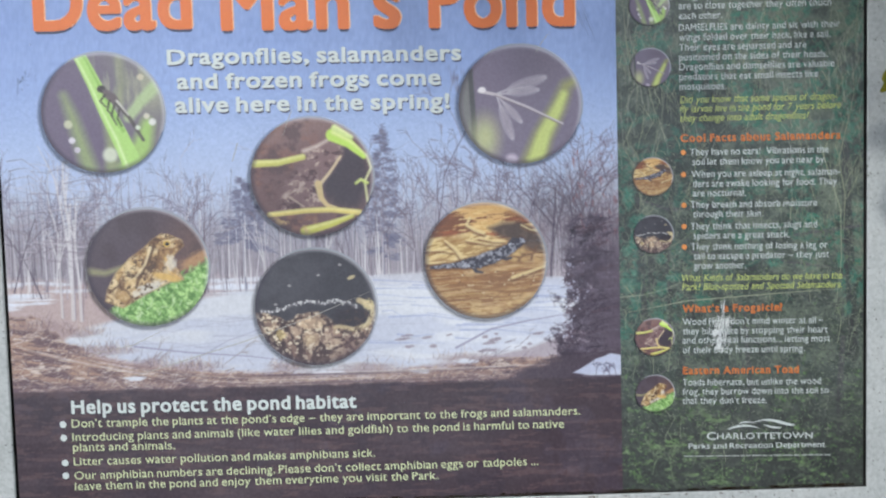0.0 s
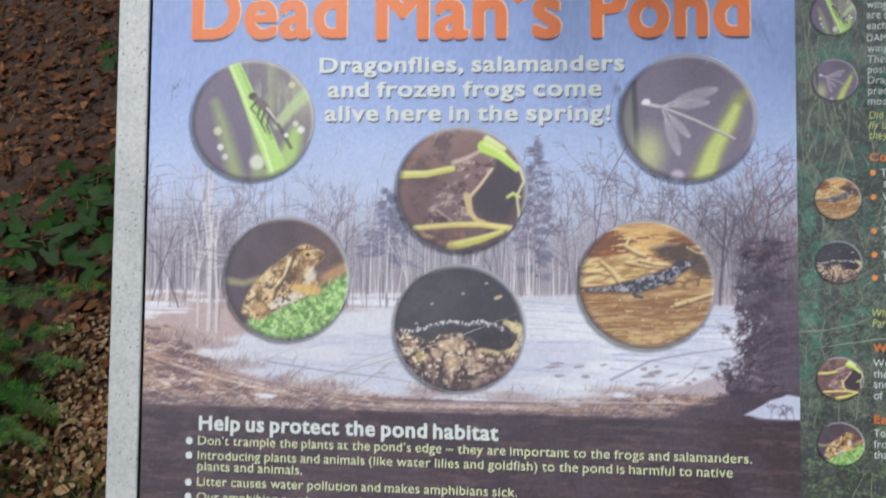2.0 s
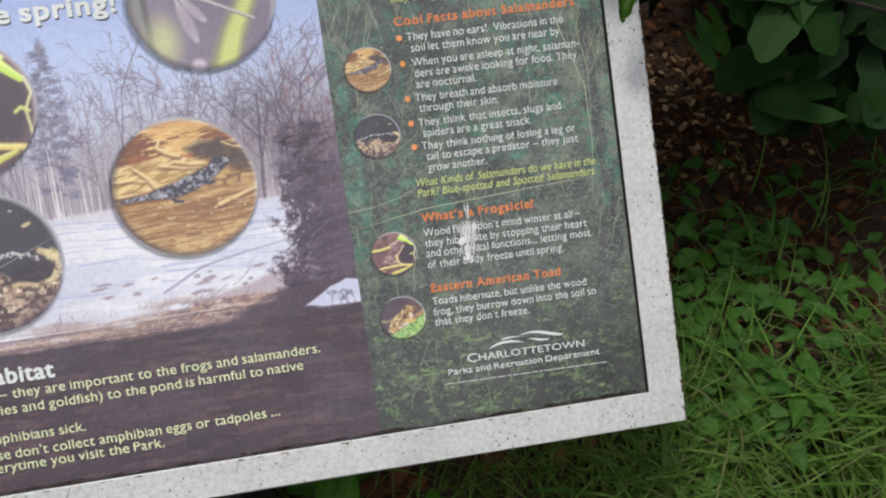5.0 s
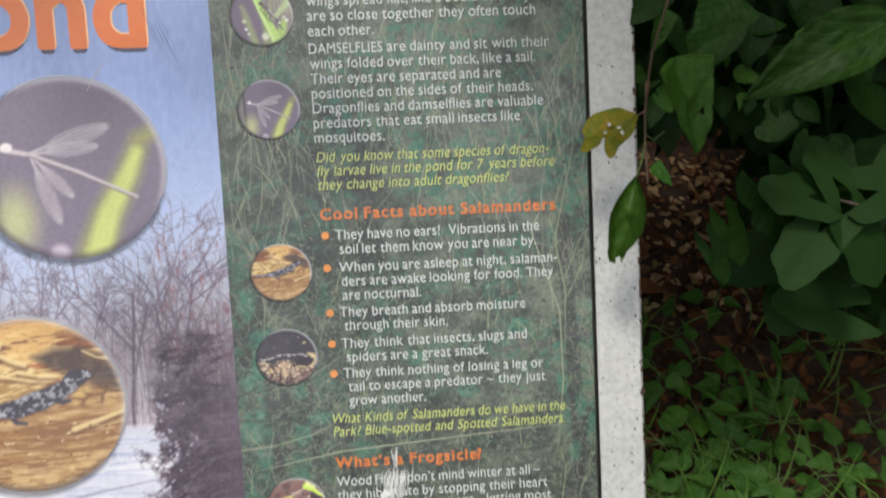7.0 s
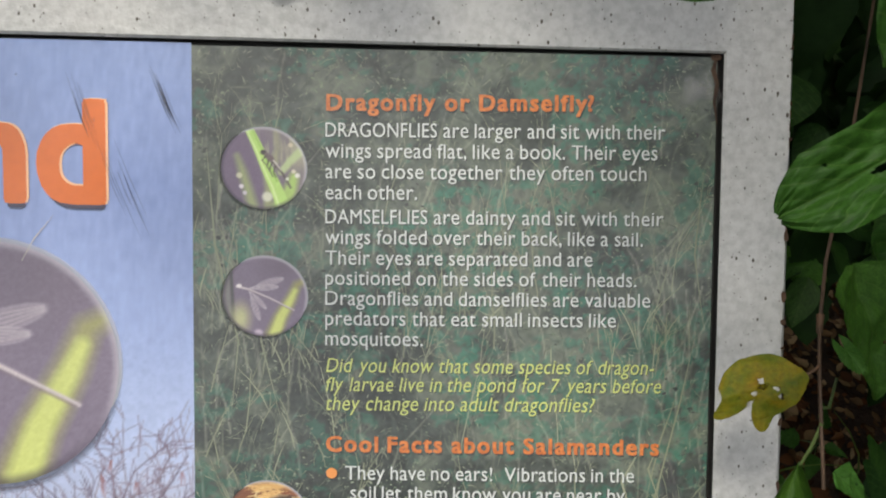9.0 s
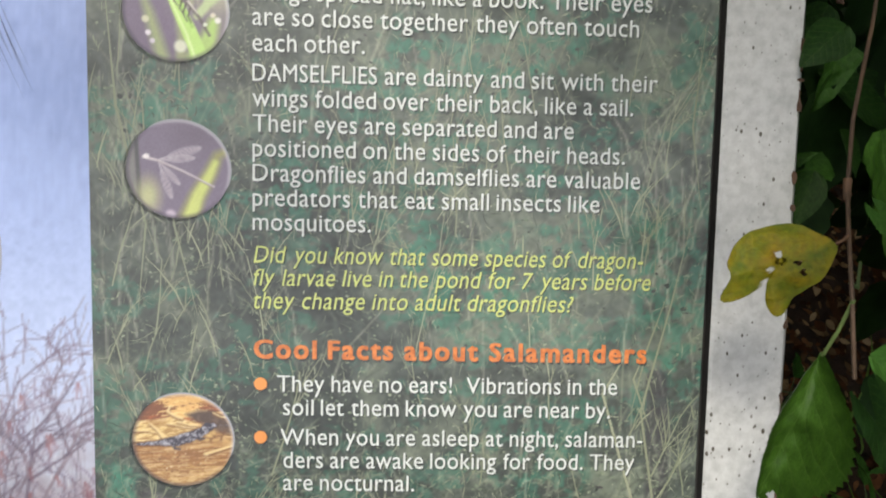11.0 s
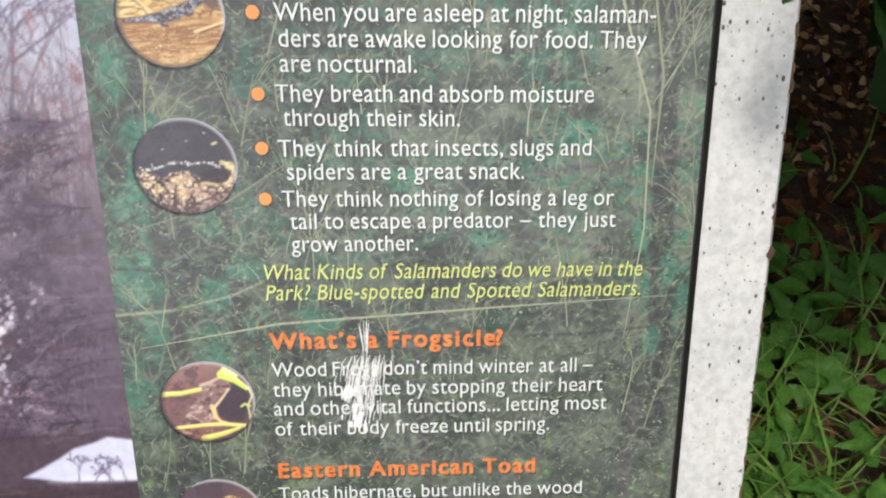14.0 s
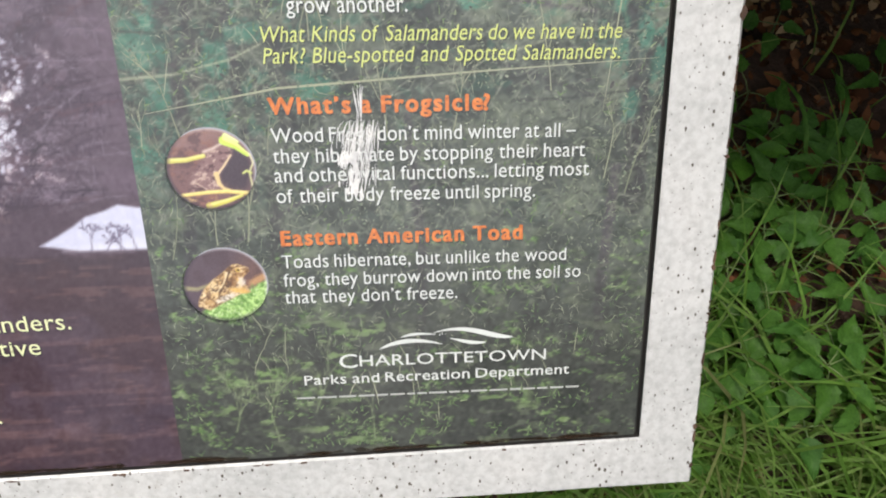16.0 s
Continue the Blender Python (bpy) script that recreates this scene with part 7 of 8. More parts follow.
for i, (x, y, h) in enumerate(((-0.985, 0.845, 0.07), (-0.985, 0.775, 0.08), (-1.005, 0.715, 0.07), (-1.030, 0.665, 0.09), (-0.890, 0.620, 0.06), (-1.095, 0.650, 0.08), (-0.930, 0.690, 0.07), (-1.160, 0.720, 0.09), (-1.060, 0.850, 0.06), (-1.140, 1.330, 0.07), (-0.860, 0.760, 0.06), (-1.220, 0.600, 0.10), (-1.09, 0.57, 0.08), (-0.93, 0.96, 0.06))):
    k = veg.randint(3, 4)
    a0 = veg.uniform(0, 360)
    arms = [(a0 + 360 * j / k + veg.uniform(-25, 25), veg.uniform(0.012, 0.035), veg.uniform(0.045, 0.075), veg.uniform(0.040, 0.062), veg.uniform(-0.02, 0.005)) for j in range(k)]
    small_plant("maple_seedling", x, y, h, arms, DARK_LOBED + DARK_OVATE[:1], STEM_BROWN, "dark green lobed seedling among dead leaves", "plant", "seedlings among the dead leaves")


def strap(name, x, y, heads, label):
    """A tuft of broad strap leaves that arch outwards."""
    root = thing(name, pose(x, y, lie(x, y)), label, "plant", "strap-leaved tufts")
    for head, ln, lift, w in heads:
        a = radians(head)
        d = Vector((math.cos(a), math.sin(a), 0))
        sd = Vector((-math.sin(a), math.cos(a), 0))
        sv, sf = [], []
        k = 9
        for r in range(k):
            t = r / (k - 1)
            p = d * ln * t + Vector((0, 0, lift * math.sin(math.pi * min(1, t * 0.8 + 0.02)) ))
            hw = w * (0.35 + 0.65 * math.sin(math.pi * t ** 0.8)) / 2 * (1.0 if r < k - 1 else 0.1) * (1 + 0.15 * (r % 2))
            sv += [p + sd * hw + Vector((0, 0, hw * 0.3)), p, p - sd * hw + Vector((0, 0, hw * 0.3))]
            if r:
                b0 = 3 * r
                sf += [(b0 - 3, b0 - 2, b0 + 1, b0), (b0 - 2, b0 - 1, b0 + 2, b0 + 1)]
        raw("blade", sv, sf, MID, root, smooth=True)
    return root


strap("strap_leaved_tuft", 0.845, 0.285, ((100, 0.17, 0.09, 0.006), (70, 0.16, 0.10, 0.006), (185, 0.15, 0.05, 0.008), (200, 0.13, 0.04, 0.008), (130, 0.14, 0.06, 0.006)), "tuft of long arching strap leaves by the herbs")
strap("strap_leaved_tuft", 0.52, -0.02, ((165, 0.14, 0.06, 0.010), (200, 0.12, 0.05, 0.010), (20, 0.12, 0.06, 0.010)), "tuft of pale arching strap leaves in grass")


# the dandelion
def dandelion(x, y, h):
    z = lie(x, y)
    h = h - z
    root = thing("dandelion", pose(x, y, z), "yellow dandelion in full bloom standing in grass", "flower")
    stalk("stem", [(0, 0, 0), (0.004, 0.002, h * 0.6), (0.002, -0.006, h)], 0.0022, 0.0018, STEM_GREEN, root)
    petal = plain_mat("dandelion_petal", (0.72, 0.50, 0.010), (0.85, 0.66, 0.020), 200, 0.6, 500)
    pv, pf = [], []
    tilt = Euler((radians(24), 0, 0)).to_matrix()
    for ring, (count, reach, up) in enumerate(((30, 0.024, 0.002), (28, 0.021, 0.006), (24, 0.017, 0.010), (18, 0.012, 0.013), (10, 0.007, 0.015))):
        for i in range(count):
            a = 2 * math.pi * (i + ring * 0.37) / count + veg.uniform(-0.08, 0.08)
            d = Vector((math.cos(a), math.sin(a), 0))
            sd = Vector((-math.sin(a), math.cos(a), 0)) * 0.0016
            rr = reach * veg.uniform(0.88, 1.08)
            pts = [d * 0.002 + Vector((0, 0, 0.002)), d * rr * 0.6 + Vector((0, 0, up + 0.001)), d * rr + Vector((0, 0, up))]
            b0 = len(pv)
            for q, s_ in zip(pts, (0.5, 1.0, 0.8)):
                pv += [tilt @ (q + sd * s_) + Vector((0.002, -0.006, h)), tilt @ (q - sd * s_) + Vector((0.002, -0.006, h))]
            pf += [(b0, b0 + 1, b0 + 3, b0 + 2), (b0 + 2, b0 + 3, b0 + 5, b0 + 4)]
    raw("flower_head", pv, pf, petal, root, "dense yellow petals")


dandelion(0.443, -0.104, 0.155)


# the young fir at the edge of the dead leaves
def fir(x, y):
    root = thing("young_fir", pose(x, y, lie(x, y)), "young fir with drooping twigs and bright green tips", "conifer")
    stalk("stem", [(0, 0, -0.02), (0.0, 0.01, 0.15), (-0.01, 0.0, 0.42)], 0.010, 0.004, BARK, root)
    tips = [(-0.815, 0.363, 0.09), (-0.820, 0.213, 0.09), (-0.885, 0.165, 0.10), (-0.860, 0.430, 0.10), (-0.930, 0.300, 0.15), (-0.925, 0.490, 0.12), (-0.84, 0.29, 0.06), (-0.97, 0.23, 0.17), (-0.96, 0.40, 0.19), (-1.00, 0.10, 0.13), (-1.03, 0.54, 0.14), (-0.91, 0.10, 0.08), (-0.98, 0.46, 0.22), (-0.90, 0.24, 0.12)]
    tips += [(-0.80 - 0.26 * veg.random(), 0.10 + 0.46 * veg.random(), veg.uniform(0.06, 0.20)) for i in range(16)]
    for i, tip in enumerate(tips):
        a = Vector((veg.uniform(-0.02, 0.02), veg.uniform(-0.02, 0.02), 0.10 + 0.010 * i))
        b = Vector(tip) - Vector((x, y, lie(x, y)))
        pts = bow(a, b, 0.03, 9)
        twig = stalk("twig", pts, 0.0020, 0.0007, BARK, root)
        tv_, tf_ = [], []
        nv, nf = [], []

        def needles(path, nv, nf):
            for r in range(len(path) - 1):
                p0, p1 = path[r], path[r + 1]
                d = (p1 - p0).normalized()
                sd = d.cross(Vector((0, 0, 1))).normalized()
                k = max(3, int((p1 - p0).length / 0.0018))
                for q in range(k):
                    p = p0.lerp(p1, q / k)
                    for s_ in (-1, 1):
                        e = (sd * s_ * veg.uniform(0.8, 1.1) + d * veg.uniform(0.25, 0.7) + Vector((0, 0, veg.uniform(-0.05, 0.5)))).normalized() * veg.uniform(0.010, 0.015)
                        w = d * 0.00045
                        b0 = len(nv)
                        nv.extend([p - w, p + w, p + e * 0.7 + w, p + e * 0.7 - w, p + e])
                        nf.extend([(b0, b0 + 1, b0 + 2, b0 + 3), (b0 + 3, b0 + 2, b0 + 4)])

        needles(pts[1:8], nv, nf)
        needles(pts[7:], tv_, tf_)
        for r in (3, 5, 7):
            for s_ in (-1, 1):
                d = (pts[r + 1] - pts[r]).normalized()
                sd = d.cross(Vector((0, 0, 1))).normalized()
                e = pts[r] + (sd * s_ * 0.6 + d) * veg.uniform(0.030, 0.062) * (1.2 - r * 0.07)
                m_ = pts[r].lerp(e, 0.5) + Vector((0, 0, 0.003))
                needles([pts[r], m_], nv, nf)
                needles([m_, e], tv_, tf_)
        tagged(raw("needle_spray", nv, nf, NEEDLE, root), kind="stuff")
        tagged(raw("tip_spray", tv_, tf_, NEEDLE_TIP, root, "bright green young tips"), kind="stuff")


fir(-1.16, 0.33)


# ---- climber over the frame, built in the sign's own frame ----
def fine_leaf(kind, fold, droop, seed, holes=(), wave=0.05, roll=0.0, teeth=0.0, blunt=0.0, rows_=44, cols_=20):
    """A finely meshed leaf, one long on x and one wide on y, with holes (x, y, radius) eaten through it."""
    vs_, fs_ = [], []
    for i in range(rows_ + 1):
        t = i / rows_
        w = blade_shape(kind, min(max(t, 0.004), 0.997))
        if blunt:
            w = max(w, 0.5 * min(1.0, (1.0 - t) * 7 + 0.02) ** 0.5 * min(1.0, t * 3) * blunt)
        for j in range(cols_ + 1):
            c = 2 * j / cols_ - 1
            edge_w = w * (1 + (teeth * (0.5 if i % 2 else -0.5) if abs(c) > 0.95 else 0)) * (1 + 0.05 * noise.noise(Vector((t * 7, seed, 1 if c > 0 else 5))))
            y = c * edge_w
            quilt = 0.003 * math.cos(2 * math.pi * (t * 7.5 - abs(y) * 6.0)) * min(1, abs(c) * 2)
            z = abs(y) * fold - droop * t * t * 0.5 + wave * noise.noise(Vector((t * 3 + seed * 5.1, c * 1.3, seed))) + quilt + 0.02 * noise.noise(Vector((t * 11, c * 5, seed)))
            if roll:
                a = roll * (c + 0.25)
                y, z = edge_w * math.sin(a) / roll, z + edge_w * (1 - math.cos(a)) / roll * 1.2
            vs_.append((t, y, z))
    k = cols_ + 1
    for i in range(rows_):
        for j in range(cols_):
            x = (i + 0.5) / rows_
            y = (2 * (j + 0.5) / cols_ - 1) * blade_shape(kind, x)
            if any(math.hypot(x - hx, y - hy) < hr * (1 + 0.5 * noise.noise(Vector((x * 25, y * 25, seed)))) for hx, hy, hr in holes):
                continue
            fs_.append((i * k + j, i * k + j + 1, (i + 1) * k + j + 1, (i + 1) * k + j))
    return vs_, fs_


def ragged_geo():
    """The yellowing leaf: broad, with two torn lobes towards its tip and a few holes; stalk at the origin, tip along x."""
    lobes = ((-0.15, 0.10, 0.5), (-0.9, 0.06, 0.5), (0.36, 0.30, 0.20), (1.25, 0.24, 0.22), (-2.2, 0.04, 0.5), (2.5, 0.04, 0.4), (0.78, -0.16, 0.14), (math.pi, 0.08, 0.35), (-math.pi, 0.08, 0.35))
    vs_, fs_ = [], []
    steps, rings = 96, 12
    vs_.append((0.5, 0, 0))
    for r in range(1, rings + 1):
        for i in range(steps):
            a = -math.pi + 2 * math.pi * i / steps
            rad = 0.44 + sum(k * math.exp(-((a - c) / w) ** 2) for c, k, w in lobes)
            rad *= 1 + 0.05 * noise.noise(Vector((math.cos(a) * 4, math.sin(a) * 4, 2.2)))
            q = r / rings
            x, y = 0.5 + rad * q * math.cos(a), rad * q * math.sin(a)
            vs_.append((x, y, 0.16 * q * q * math.cos(2 * a + 0.6) * 0.5 + 0.05 * noise.noise(Vector((x * 4, y * 4, 7))) - 0.10 * abs(y)))
    for i in range(steps):
        fs_.append((0, 1 + i, 1 + (i + 1) % steps))
        for r in range(rings - 1):
            p, q = 1 + r * steps + i, 1 + r * steps + (i + 1) % steps
            cx, cy, _ = vs_[p]
            if min(math.hypot(cx - 0.62, cy - 0.05), math.hypot(cx - 0.50, cy + 0.06), math.hypot(cx - 0.36, cy - 0.20), math.hypot(cx - 0.38, cy - 0.08), math.hypot(cx - 0.74, cy - 0.20) * 0.7) < 0.030:
                continue
            fs_.append((p, q, q + steps, p + steps))
    return vs_, fs_


VINE_BARK = plain_mat("vine_bark", (0.035, 0.020, 0.012), (0.10, 0.055, 0.028), 30, 0.8, 200)
vine = thing("climbing_vine", SIGN, "thin vine with one yellowing leaf hanging over the frame", "vine")
stalk("stem", [(0.600, 0.060, 0.70), (0.565, 0.020, 0.60), (0.538, -0.015, 0.545), (0.513, -0.045, 0.500), (0.5031, -0.060, 0.4735), (0.496, -0.074, 0.456), (0.4915, -0.085, 0.436), (0.4903, -0.091, 0.410)], 0.0009, 0.0008, VINE_BARK, vine)
stalk("node", [(0.5040, -0.0585, 0.477), (0.5031, -0.060, 0.473), (0.502, -0.062, 0.469)], 0.0017, 0.0013, STEM_BROWN, vine)
stalk("petiole", [(0.4965, -0.073, 0.457), (0.493, -0.076, 0.4555), (0.4885, -0.075, 0.4530)], 0.0007, 0.0005, STEM_BROWN, vine)
YLEAF = leaf_data("leaf", ragged_geo(), YELLOWED)
hang("leaf", YLEAF, vine, aim((0.4890, -0.075, 0.4535), (0.4580, -0.068, 0.4415), (0.05, -1, 0.30), 0.029), "yellowing ragged leaf with small holes")
stalk("petiole", [(0.4915, -0.086, 0.436), (0.4905, -0.080, 0.424), (0.4892, -0.074, 0.4140)], 0.0008, 0.0007, STEM_GREEN, vine)
CURLED = leaf_data("leaf", fine_leaf("elliptic", 0.1, 0.10, 4, ((0.95, 0.05, 0.04),), 0.09, 1.3, 0.06, 0.55), leaf_mat("rolled_leaf", [(0.0465, 0.1125, 0.0195), (0.0562, 0.1237, 0.0225)], 0.4, 0.3, True, True))
hang("leaf", CURLED, vine, aim((0.4890, -0.074, 0.4150), (0.4730, -0.067, 0.3575), (-0.25, -1, 0.15), 0.030), "rolled green leaf hanging over the frame edge")
BROAD = leaf_data("leaf", fine_leaf("heart", 0.30, 0.2, 2, ((0.6, 0.2, 0.03),), 0.07, 0, 0.03), MID)
stalk("petiole", [(0.4925, -0.082, 0.441), (0.503, -0.070, 0.438), (0.520, -0.045, 0.445)], 0.0007, 0.0006, STEM_GREEN, vine)
hang("leaf", BROAD, vine, aim((0.534, -0.030, 0.498), (0.555, -0.030, 0.430), (0.25, -1, 0.25), 0.048), "folded green leaf beside the frame")
hang("leaf", DARK_OVATE[0], vine, aim((0.533, -0.004, 0.546), (0.511, -0.012, 0.528), (0, -1, 0.4), 0.02))
hang("leaf", MID_LOBED[0], vine, aim((0.503, -0.072, 0.470), (0.512, -0.08, 0.455), (0.1, -1, 0.3), 0.012))
hang("leaf", BROAD, vine, aim((0.490, -0.098, 0.420), (0.504, -0.098, 0.408), (0.1, -1, 0.5), 0.012))
hang("leaf", BROAD, vine, aim((0.552, 0.028, 0.546), (0.541, 0.028, 0.512), (0.3, -1, 0.2), 0.020))


# ---- shrubs that lean over the sign ----
def shrub(name, x, y, label, limbs, clouds, seed_, thickets=()):
    """limbs: paths in the world; clouds: (count, centre, spread) of leaf masses."""
    r_ = random.Random(seed_)
    base = Vector((x, y, lie(x, y)))
    root = thing(name, Matrix.Translation(base), label, "shrub")
    for pts, r0, r1 in limbs:
        stalk("branch", [tuple(Vector(p) - base) for p in pts], r0, r1, BARK, root)
    mv, mf = [], []
    for count, c, sp, size in clouds:
        for i in range(count):
            p = Vector((c[0] + r_.uniform(-1, 1) * sp[0], c[1] + r_.uniform(-1, 1) * sp[1], c[2] + r_.uniform(-1, 1) * sp[2])) - base
            a = r_.uniform(0, 6.28)
            d = Vector((math.cos(a), math.sin(a) - 0.2, r_.gauss(-0.25, 0.3))).normalized()
            ln = size * r_.uniform(0.7, 1.3)
            m = aim(p, p + d * ln, (r_.gauss(0, 0.3), -0.4 + r_.gauss(0, 0.3), 1), ln * r_.uniform(0.5, 0.75))
            g_v, g_f = leaf_geo("ovate", 0.2, 0.3, 0, 5, i % 7, 0.04)
            b0 = len(mv)
            mv.extend(m @ Vector(q) for q in g_v)
            mf.extend(tuple(q + b0 for q in f) for f in g_f)
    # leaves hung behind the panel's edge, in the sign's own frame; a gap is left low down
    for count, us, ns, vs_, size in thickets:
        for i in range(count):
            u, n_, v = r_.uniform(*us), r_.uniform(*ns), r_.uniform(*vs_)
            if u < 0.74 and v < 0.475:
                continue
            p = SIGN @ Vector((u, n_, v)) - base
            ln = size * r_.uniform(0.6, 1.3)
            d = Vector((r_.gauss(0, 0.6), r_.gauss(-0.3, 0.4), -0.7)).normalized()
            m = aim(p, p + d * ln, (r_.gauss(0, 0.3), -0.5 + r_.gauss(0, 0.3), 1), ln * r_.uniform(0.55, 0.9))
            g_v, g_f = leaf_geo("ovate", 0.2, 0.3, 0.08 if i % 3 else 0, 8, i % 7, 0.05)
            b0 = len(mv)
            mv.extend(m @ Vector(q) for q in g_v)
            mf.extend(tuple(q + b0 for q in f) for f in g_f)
    tagged(raw("foliage", mv, mf, DEEP_SHADED_MASS, root, smooth=True), kind="stuff")
    return root, base


L2W = lambda u, n, v: SIGN @ Vector((u, n, v))
over_limb = [(-0.15, 1.15, 0.0), (-0.10, 1.10, 0.55), (-0.02, 0.85, 0.98), L2W(-0.02, 0.05, 0.76), L2W(0.02, -0.18, 0.66), L2W(0.05, -0.25, 0.605), L2W(0.085, -0.268, 0.568)]
shrub_a, base_a = shrub("leaning_shrub", -0.15, 1.15, "dark green shrub whose twigs hang over the sign", (
    (over_limb, 0.012, 0.0022),
    ([L2W(-0.02, 0.05, 0.76), L2W(-0.15, -0.14, 0.66), L2W(-0.22, -0.25, 0.606), L2W(-0.27, -0.27, 0.590)], 0.004, 0.0012),
    ([L2W(0.02, -0.18, 0.66), L2W(0.12, -0.25, 0.615), L2W(0.206, -0.27, 0.577)], 0.003, 0.0012),
    ([(-0.10, 1.10, 0.55), (-0.45, 1.05, 0.85), (-0.6, 0.95, 0.95)], 0.007, 0.003),
    ([(-0.12, 1.12, 0.3), (0.25, 1.05, 0.75), (0.4, 0.9, 0.95)], 0.008, 0.003)),
    ((260, (-0.10, 1.05, 0.78), (0.62, 0.28, 0.22), 0.065), (150, (0.0, 1.25, 0.45), (0.75, 0.3, 0.3), 0.065), (60, (-0.3, 0.80, 0.86), (0.3, 0.12, 0.08), 0.055)), 3,
    ((620, (-0.40, 0.62), (0.12, 0.50), (0.60, 0.92), 0.06),))
BROAD_GREEN = leaf_mat("broad_green_leaf", [(0.0202, 0.0672, 0.0134), (0.0314, 0.0952, 0.0168)], 0.5, 0.3, True, True)
OVER = [leaf_data("leaf", fine_leaf("elliptic", 0.16, 0.25, i + 20, ((0.7, 0.1, 0.012),) if i == 1 else (), 0.05, 0, 0.0, 0.35, 28, 14), BROAD_GREEN) for i in range(3)]
CRUMPLED = leaf_data("leaf", leaf_geo("ovate", 0.5, 0.5, 0.04, 12, 31, 0.12, 1.2), DEEP_SHADED)
to_a = Matrix.Translation(-base_a) @ SIGN
for i, (b, t, w) in enumerate((((-0.264, -0.27, 0.592), (-0.246, -0.27, 0.519), 0.040), ((-0.220, -0.27, 0.590), (-0.227, -0.27, 0.538), 0.032), ((0.070, -0.27, 0.566), (0.000, -0.27, 0.529), 0.034), ((0.086, -0.27, 0.566), (0.068, -0.27, 0.497), 0.032),
                               ((0.090, -0.275, 0.566), (0.083, -0.275, 0.509), 0.028), ((0.100, -0.265, 0.570), (0.093, -0.265, 0.512), 0.034), ((0.148, -0.27, 0.572), (0.152, -0.27, 0.534), 0.020), ((0.206, -0.27, 0.575), (0.192, -0.27, 0.523), 0.024), ((0.247, -0.02, 0.690), (0.250, -0.02, 0.634), 0.034))):
    hang("leaf", OVER[i % 3], shrub_a, to_a @ aim(b, t, (0.2 - 0.12 * (i % 3), -1, 0.45), w * 1.25))
hang("leaf", CRUMPLED, shrub_a, to_a @ aim((-0.012, -0.03, 0.668), (-0.076, -0.02, 0.622), (0.3, -1, 0.2), 0.028), "curled dark leaf")

shrub_b, base_b = shrub("leaning_shrub", 1.12, 0.95, "dark green shrub with broad leaves leaning over the frame, and an added unseen shading canopy", (
    ([(1.12, 0.95, 0.0), (1.08, 0.88, 0.45), (0.95, 0.74, 0.95), L2W(0.66, -0.02, 0.76), L2W(0.54, -0.17, 0.655), L2W(0.46, -0.215, 0.622), L2W(0.42, -0.24, 0.612)], 0.010, 0.0014),
    # the next seven limbs only carry the unseen leaves added for shade
    ([(1.12, 0.95, 0.02), (1.22, 0.86, 0.70), (1.28, 0.76, 1.30), (1.32, 0.70, 1.52)], 0.014, 0.003),
    ([(1.22, 0.86, 0.72), (1.42, 0.60, 1.15), (1.66, 0.38, 1.40)], 0.008, 0.002),
    ([(1.24, 0.83, 0.90), (1.10, 0.52, 1.20), (0.92, 0.36, 1.38)], 0.007, 0.002),
    ([(1.25, 0.81, 1.00), (1.45, 1.00, 1.30), (1.60, 1.18, 1.42)], 0.007, 0.002),
    ([(1.24, 0.84, 0.80), (1.02, 1.02, 1.15), (0.88, 1.16, 1.36)], 0.007, 0.002),
    ([(1.04, 0.84, 0.70), (0.86, 0.68, 1.08), (0.66, 0.58, 1.16), (0.40, 0.50, 1.15)], 0.006, 0.0015),
    ([(1.28, 0.76, 1.30), L2W(0.62, -0.25, 1.0), L2W(0.30, -0.30, 0.92), L2W(0.0, -0.28, 0.88)], 0.006, 0.0015),
    ([L2W(0.62, -0.07, 0.722), L2W(0.575, -0.14, 0.640), L2W(0.565, -0.18, 0.592)], 0.003, 0.0012),
    ([L2W(0.56, -0.15, 0.672), L2W(0.515, -0.18, 0.61), L2W(0.495, -0.195, 0.574)], 0.002, 0.001),
    ([(1.10, 0.92, 0.3), (1.0, 0.65, 0.55), L2W(0.72, 0.10, 0.60), L2W(0.62, 0.04, 0.555)], 0.005, 0.0012),
    ([(1.10, 0.92, 0.2), (1.1, 0.6, 0.35), L2W(0.86, 0.10, 0.36), L2W(0.74, 0.03, 0.375), L2W(0.69, 0.02, 0.388)], 0.005, 0.0012)),
    # clouds centred at z 1.02 and higher: an unseen canopy added to block light
    ((260, (1.20, 0.92, 0.55), (0.35, 0.28, 0.35), 0.075), (160, (0.98, 0.95, 0.80), (0.40, 0.25, 0.18), 0.07), (160, (1.35, 0.60, 0.35), (0.28, 0.35, 0.22), 0.075), (520, (1.06, 0.78, 1.02), (0.38, 0.40, 0.12), 0.080), (760, (1.28, 0.75, 1.35), (0.50, 0.55, 0.18), 0.095), (60, (0.80, 0.70, 1.14), (0.18, 0.18, 0.10), 0.07), (80, (0.45, 0.52, 1.14), (0.14, 0.12, 0.07), 0.06)), 8,
    # the first thicket is added out of view, to shade the panel's top
    ((130, (-0.12, 0.75), (-0.42, -0.02), (0.76, 1.05), 0.08), (520, (0.55, 1.05), (0.06, 0.34), (0.44, 0.74), 0.062), (170, (0.70, 1.05), (0.08, 0.30), (0.26, 0.46), 0.06)))
to_b = Matrix.Translation(-base_b) @ SIGN
LOBE_GREEN = leaf_mat("lobed_green_leaf", [(0.014, 0.043, 0.011), (0.022, 0.062, 0.014), (0.017, 0.052, 0.012)], 0.55, 0.3, True)
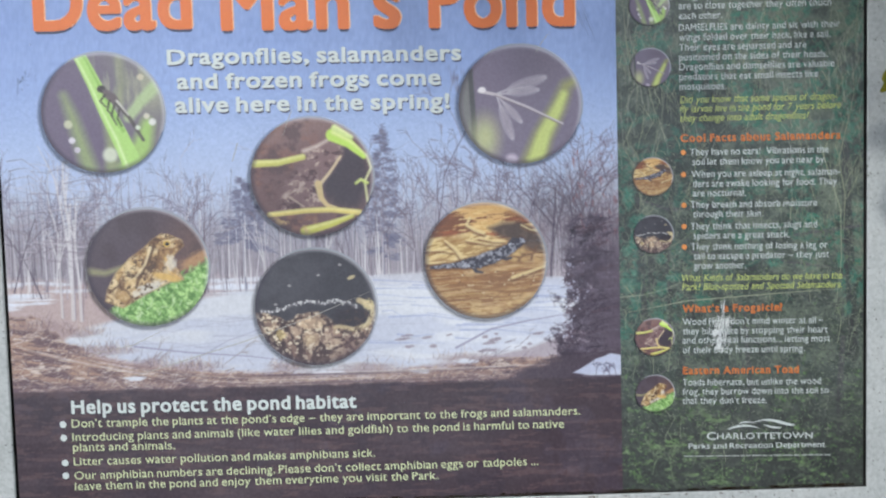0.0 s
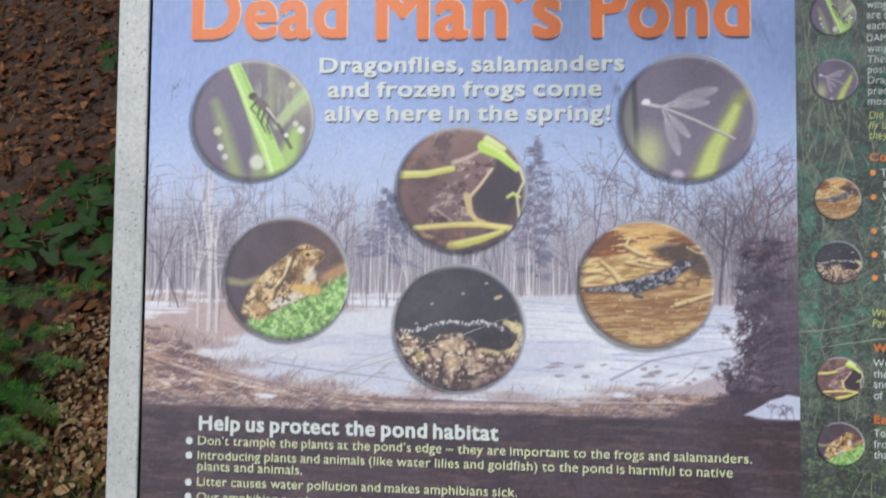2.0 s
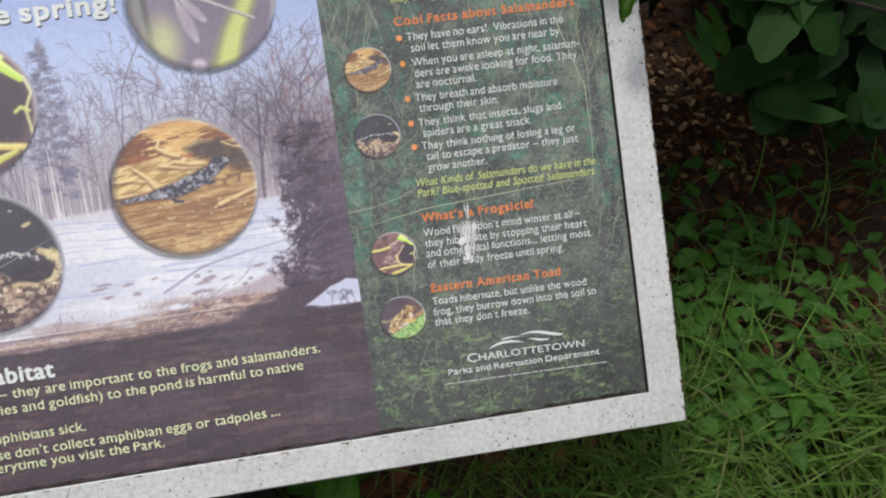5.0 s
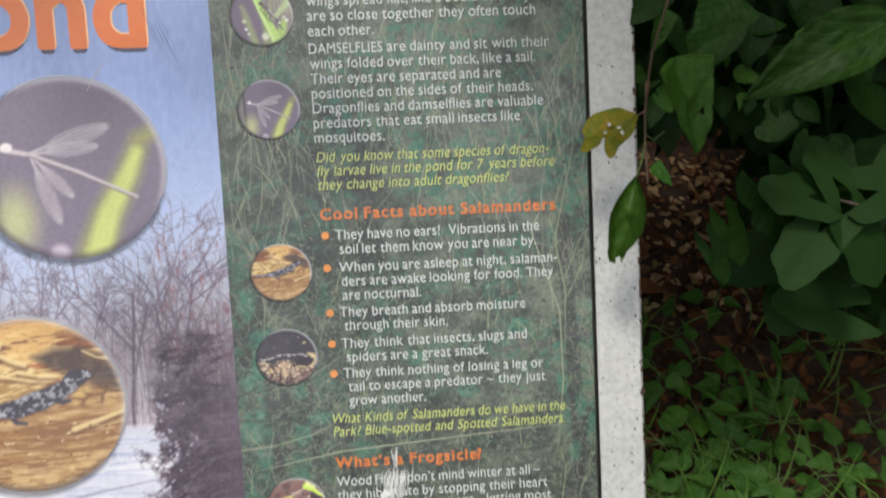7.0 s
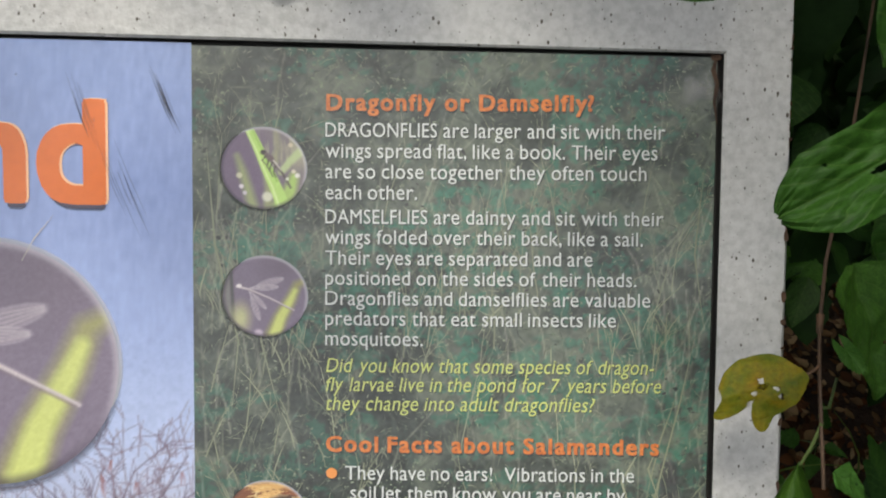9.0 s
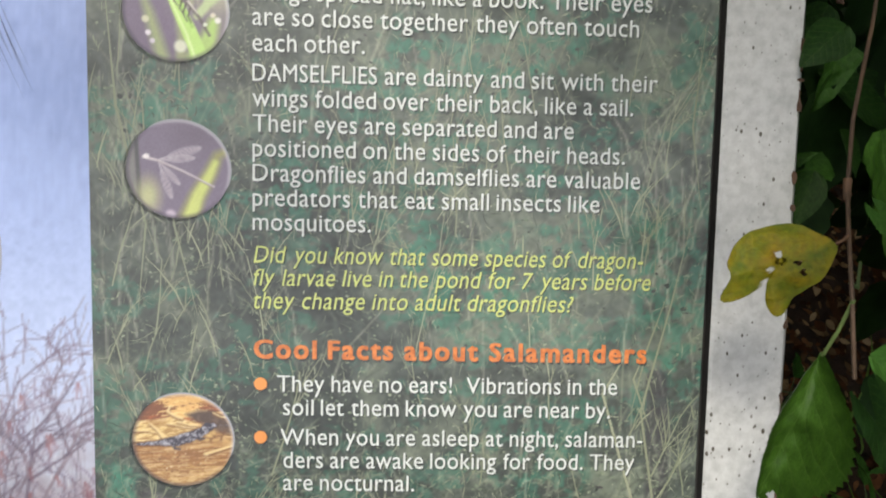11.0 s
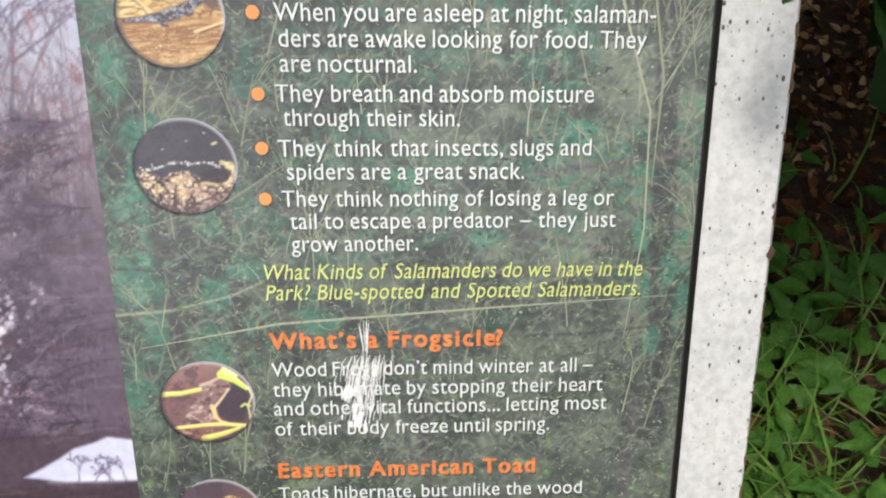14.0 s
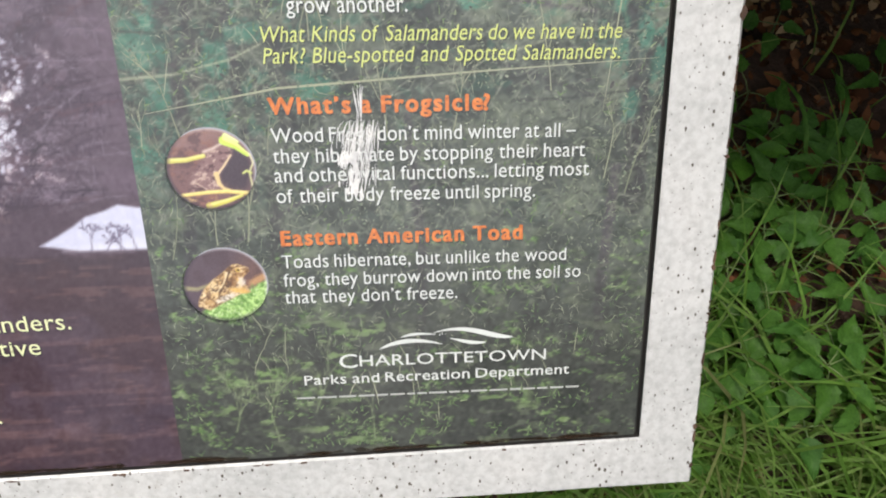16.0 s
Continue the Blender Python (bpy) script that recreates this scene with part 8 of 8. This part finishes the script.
BROAD_LOBED = [leaf_data("leaf", lobed_geo(5, 0.36, i + 30, 0.012, 0.18), LOBE_GREEN) for i in range(3)]
HOLED = leaf_data("leaf", fine_leaf("elliptic", 0.16, 0.22, 21, ((0.62, 0.05, 0.036), (0.50, 0.27, 0.022), (0.80, -0.15, 0.012)), 0.05, 0, 0.0, 0.9, 100, 50), BROAD_GREEN)
ROUND = leaf_data("leaf", fine_leaf("heart", 0.14, 0.25, 22, ((0.3, 0.3, 0.016),), 0.05, 0, 0.015, 0.6), BROAD_GREEN)
LONG = leaf_data("leaf", fine_leaf("ovate", 0.18, 0.25, 23, ((0.45, 0.1, 0.02),), 0.06, 0, 0.02), DEEP_SHADED)
for data, b, t, w, label in ((ROUND, (0.432, -0.200, 0.612), (0.389, -0.19, 0.581), 0.042, "broad green leaf with small insect holes"), (ROUND, (0.500, -0.190, 0.598), (0.452, -0.19, 0.562), 0.058, ""), (ROUND, (0.579, -0.030, 0.541), (0.552, -0.03, 0.498), 0.046, ""),
                             (HOLED, (0.500, -0.175, 0.560), (0.430, -0.178, 0.522), 0.028, "long green leaf with insect holes"), (ROUND, (0.566, -0.18, 0.592), (0.508, -0.18, 0.512), 0.080, "large round green leaf"),
                             (LONG, (0.700, -0.03, 0.520), (0.590, -0.03, 0.470), 0.05, "")):
    hang("leaf", data, shrub_b, to_b @ aim(b, t, (0.1, -1, 0.35), w), label)
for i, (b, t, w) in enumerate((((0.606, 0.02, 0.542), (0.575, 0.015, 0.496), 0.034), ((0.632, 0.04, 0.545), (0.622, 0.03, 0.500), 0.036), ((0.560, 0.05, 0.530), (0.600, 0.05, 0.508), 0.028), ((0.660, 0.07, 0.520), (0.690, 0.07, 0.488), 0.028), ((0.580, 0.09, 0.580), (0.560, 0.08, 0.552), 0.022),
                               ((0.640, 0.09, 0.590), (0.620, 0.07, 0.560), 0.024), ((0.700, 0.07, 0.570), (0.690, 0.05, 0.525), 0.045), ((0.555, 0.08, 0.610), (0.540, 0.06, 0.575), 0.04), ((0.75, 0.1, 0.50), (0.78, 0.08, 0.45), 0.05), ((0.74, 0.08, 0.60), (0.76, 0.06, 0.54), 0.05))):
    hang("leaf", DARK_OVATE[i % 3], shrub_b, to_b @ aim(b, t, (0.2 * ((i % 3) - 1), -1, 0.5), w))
# many smaller leaves deeper in the shrub
small_r = random.Random(41)
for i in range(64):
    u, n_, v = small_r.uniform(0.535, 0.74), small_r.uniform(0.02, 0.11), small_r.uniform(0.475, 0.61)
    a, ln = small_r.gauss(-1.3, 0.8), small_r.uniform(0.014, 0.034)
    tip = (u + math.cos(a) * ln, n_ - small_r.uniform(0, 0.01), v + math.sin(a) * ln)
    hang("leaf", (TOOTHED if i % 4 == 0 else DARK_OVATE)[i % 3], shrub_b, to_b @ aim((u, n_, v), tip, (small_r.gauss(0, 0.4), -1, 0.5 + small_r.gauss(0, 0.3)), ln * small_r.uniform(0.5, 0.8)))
# the lobed spray
for i, (b, t, w) in enumerate((((0.686, 0.02, 0.388), (0.622, 0.02, 0.400), 0.062), ((0.690, 0.02, 0.384), (0.640, 0.02, 0.322), 0.066), ((0.694, 0.02, 0.386), (0.726, 0.02, 0.315), 0.076), ((0.696, 0.02, 0.390), (0.664, 0.02, 0.440), 0.050), ((0.700, 0.02, 0.390), (0.770, 0.02, 0.400), 0.07), ((0.79, 0.12, 0.27), (0.70, 0.14, 0.29), 0.09),
                               ((0.86, 0.12, 0.33), (0.84, 0.12, 0.23), 0.09), ((0.84, 0.10, 0.45), (0.80, 0.10, 0.38), 0.08), ((0.90, 0.14, 0.42), (0.92, 0.14, 0.34), 0.09), ((0.80, 0.16, 0.46), (0.74, 0.18, 0.43), 0.08), ((0.74, 0.14, 0.345), (0.66, 0.16, 0.315), 0.09), ((0.77, 0.16, 0.33), (0.71, 0.16, 0.25), 0.09))):
    hang("leaf", BROAD_LOBED[i % 3], shrub_b, to_b @ aim(b, t, (0.1 * ((i % 3) - 1), -1, 0.6), w))


# broad leaves low in the shrub, before the bare soil, coloured darker for shade
DARK_LOBED = [leaf_data("leaf", lobed_geo(5, 0.36, i + 40, 0.012, 0.25), DEEP_SHADED) for i in range(3)]
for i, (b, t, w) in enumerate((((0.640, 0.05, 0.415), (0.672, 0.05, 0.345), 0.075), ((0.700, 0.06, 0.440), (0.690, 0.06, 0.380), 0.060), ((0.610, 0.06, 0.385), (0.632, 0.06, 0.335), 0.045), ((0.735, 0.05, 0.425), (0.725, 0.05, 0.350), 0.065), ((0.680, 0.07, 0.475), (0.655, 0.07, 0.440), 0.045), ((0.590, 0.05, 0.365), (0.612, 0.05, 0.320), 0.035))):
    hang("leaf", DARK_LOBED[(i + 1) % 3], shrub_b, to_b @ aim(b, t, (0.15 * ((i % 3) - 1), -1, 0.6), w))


# ---- unseen wood added round the clearing, to dim low sky and shape reflections ----
def unseen_wood_edge():
    vs_, fs_ = [], []
    steps, rows_n = 96, 14
    for i in range(steps):
        a = 2 * math.pi * i / steps
        top = 7.6 + 1.6 * math.sin(a) + 5.5 * max(0.0, math.cos(a)) + 1.4 * noise.noise(Vector((math.cos(a) * 3, math.sin(a) * 3, 4.4))) + 0.8 * noise.noise(Vector((math.cos(a) * 9, math.sin(a) * 9, 1.4)))
        for j in range(rows_n):
            t = j / (rows_n - 1)
            r = 9.0 + 0.9 * noise.noise(Vector((math.cos(a) * 6, math.sin(a) * 6, t * 5))) + 1.2 * t * t
            vs_.append((r * math.cos(a), r * math.sin(a), -0.3 + top * t))
    for i in range(steps):
        for j in range(rows_n - 1):
            p, q = i * rows_n + j, ((i + 1) % steps) * rows_n + j
            fs_.append((p, q, q + 1, p + 1))
    return vs_, fs_


WOODS = plain_mat("far_foliage", (0.012, 0.022, 0.008), (0.045, 0.075, 0.024), 2.5, 0.9, 12, 0, 0.8, 0.2)
tagged(raw("backdrop", *unseen_wood_edge(), WOODS, None, smooth=True), "unseen dark green woodland wall added round the clearing", "backdrop", kind="structure")
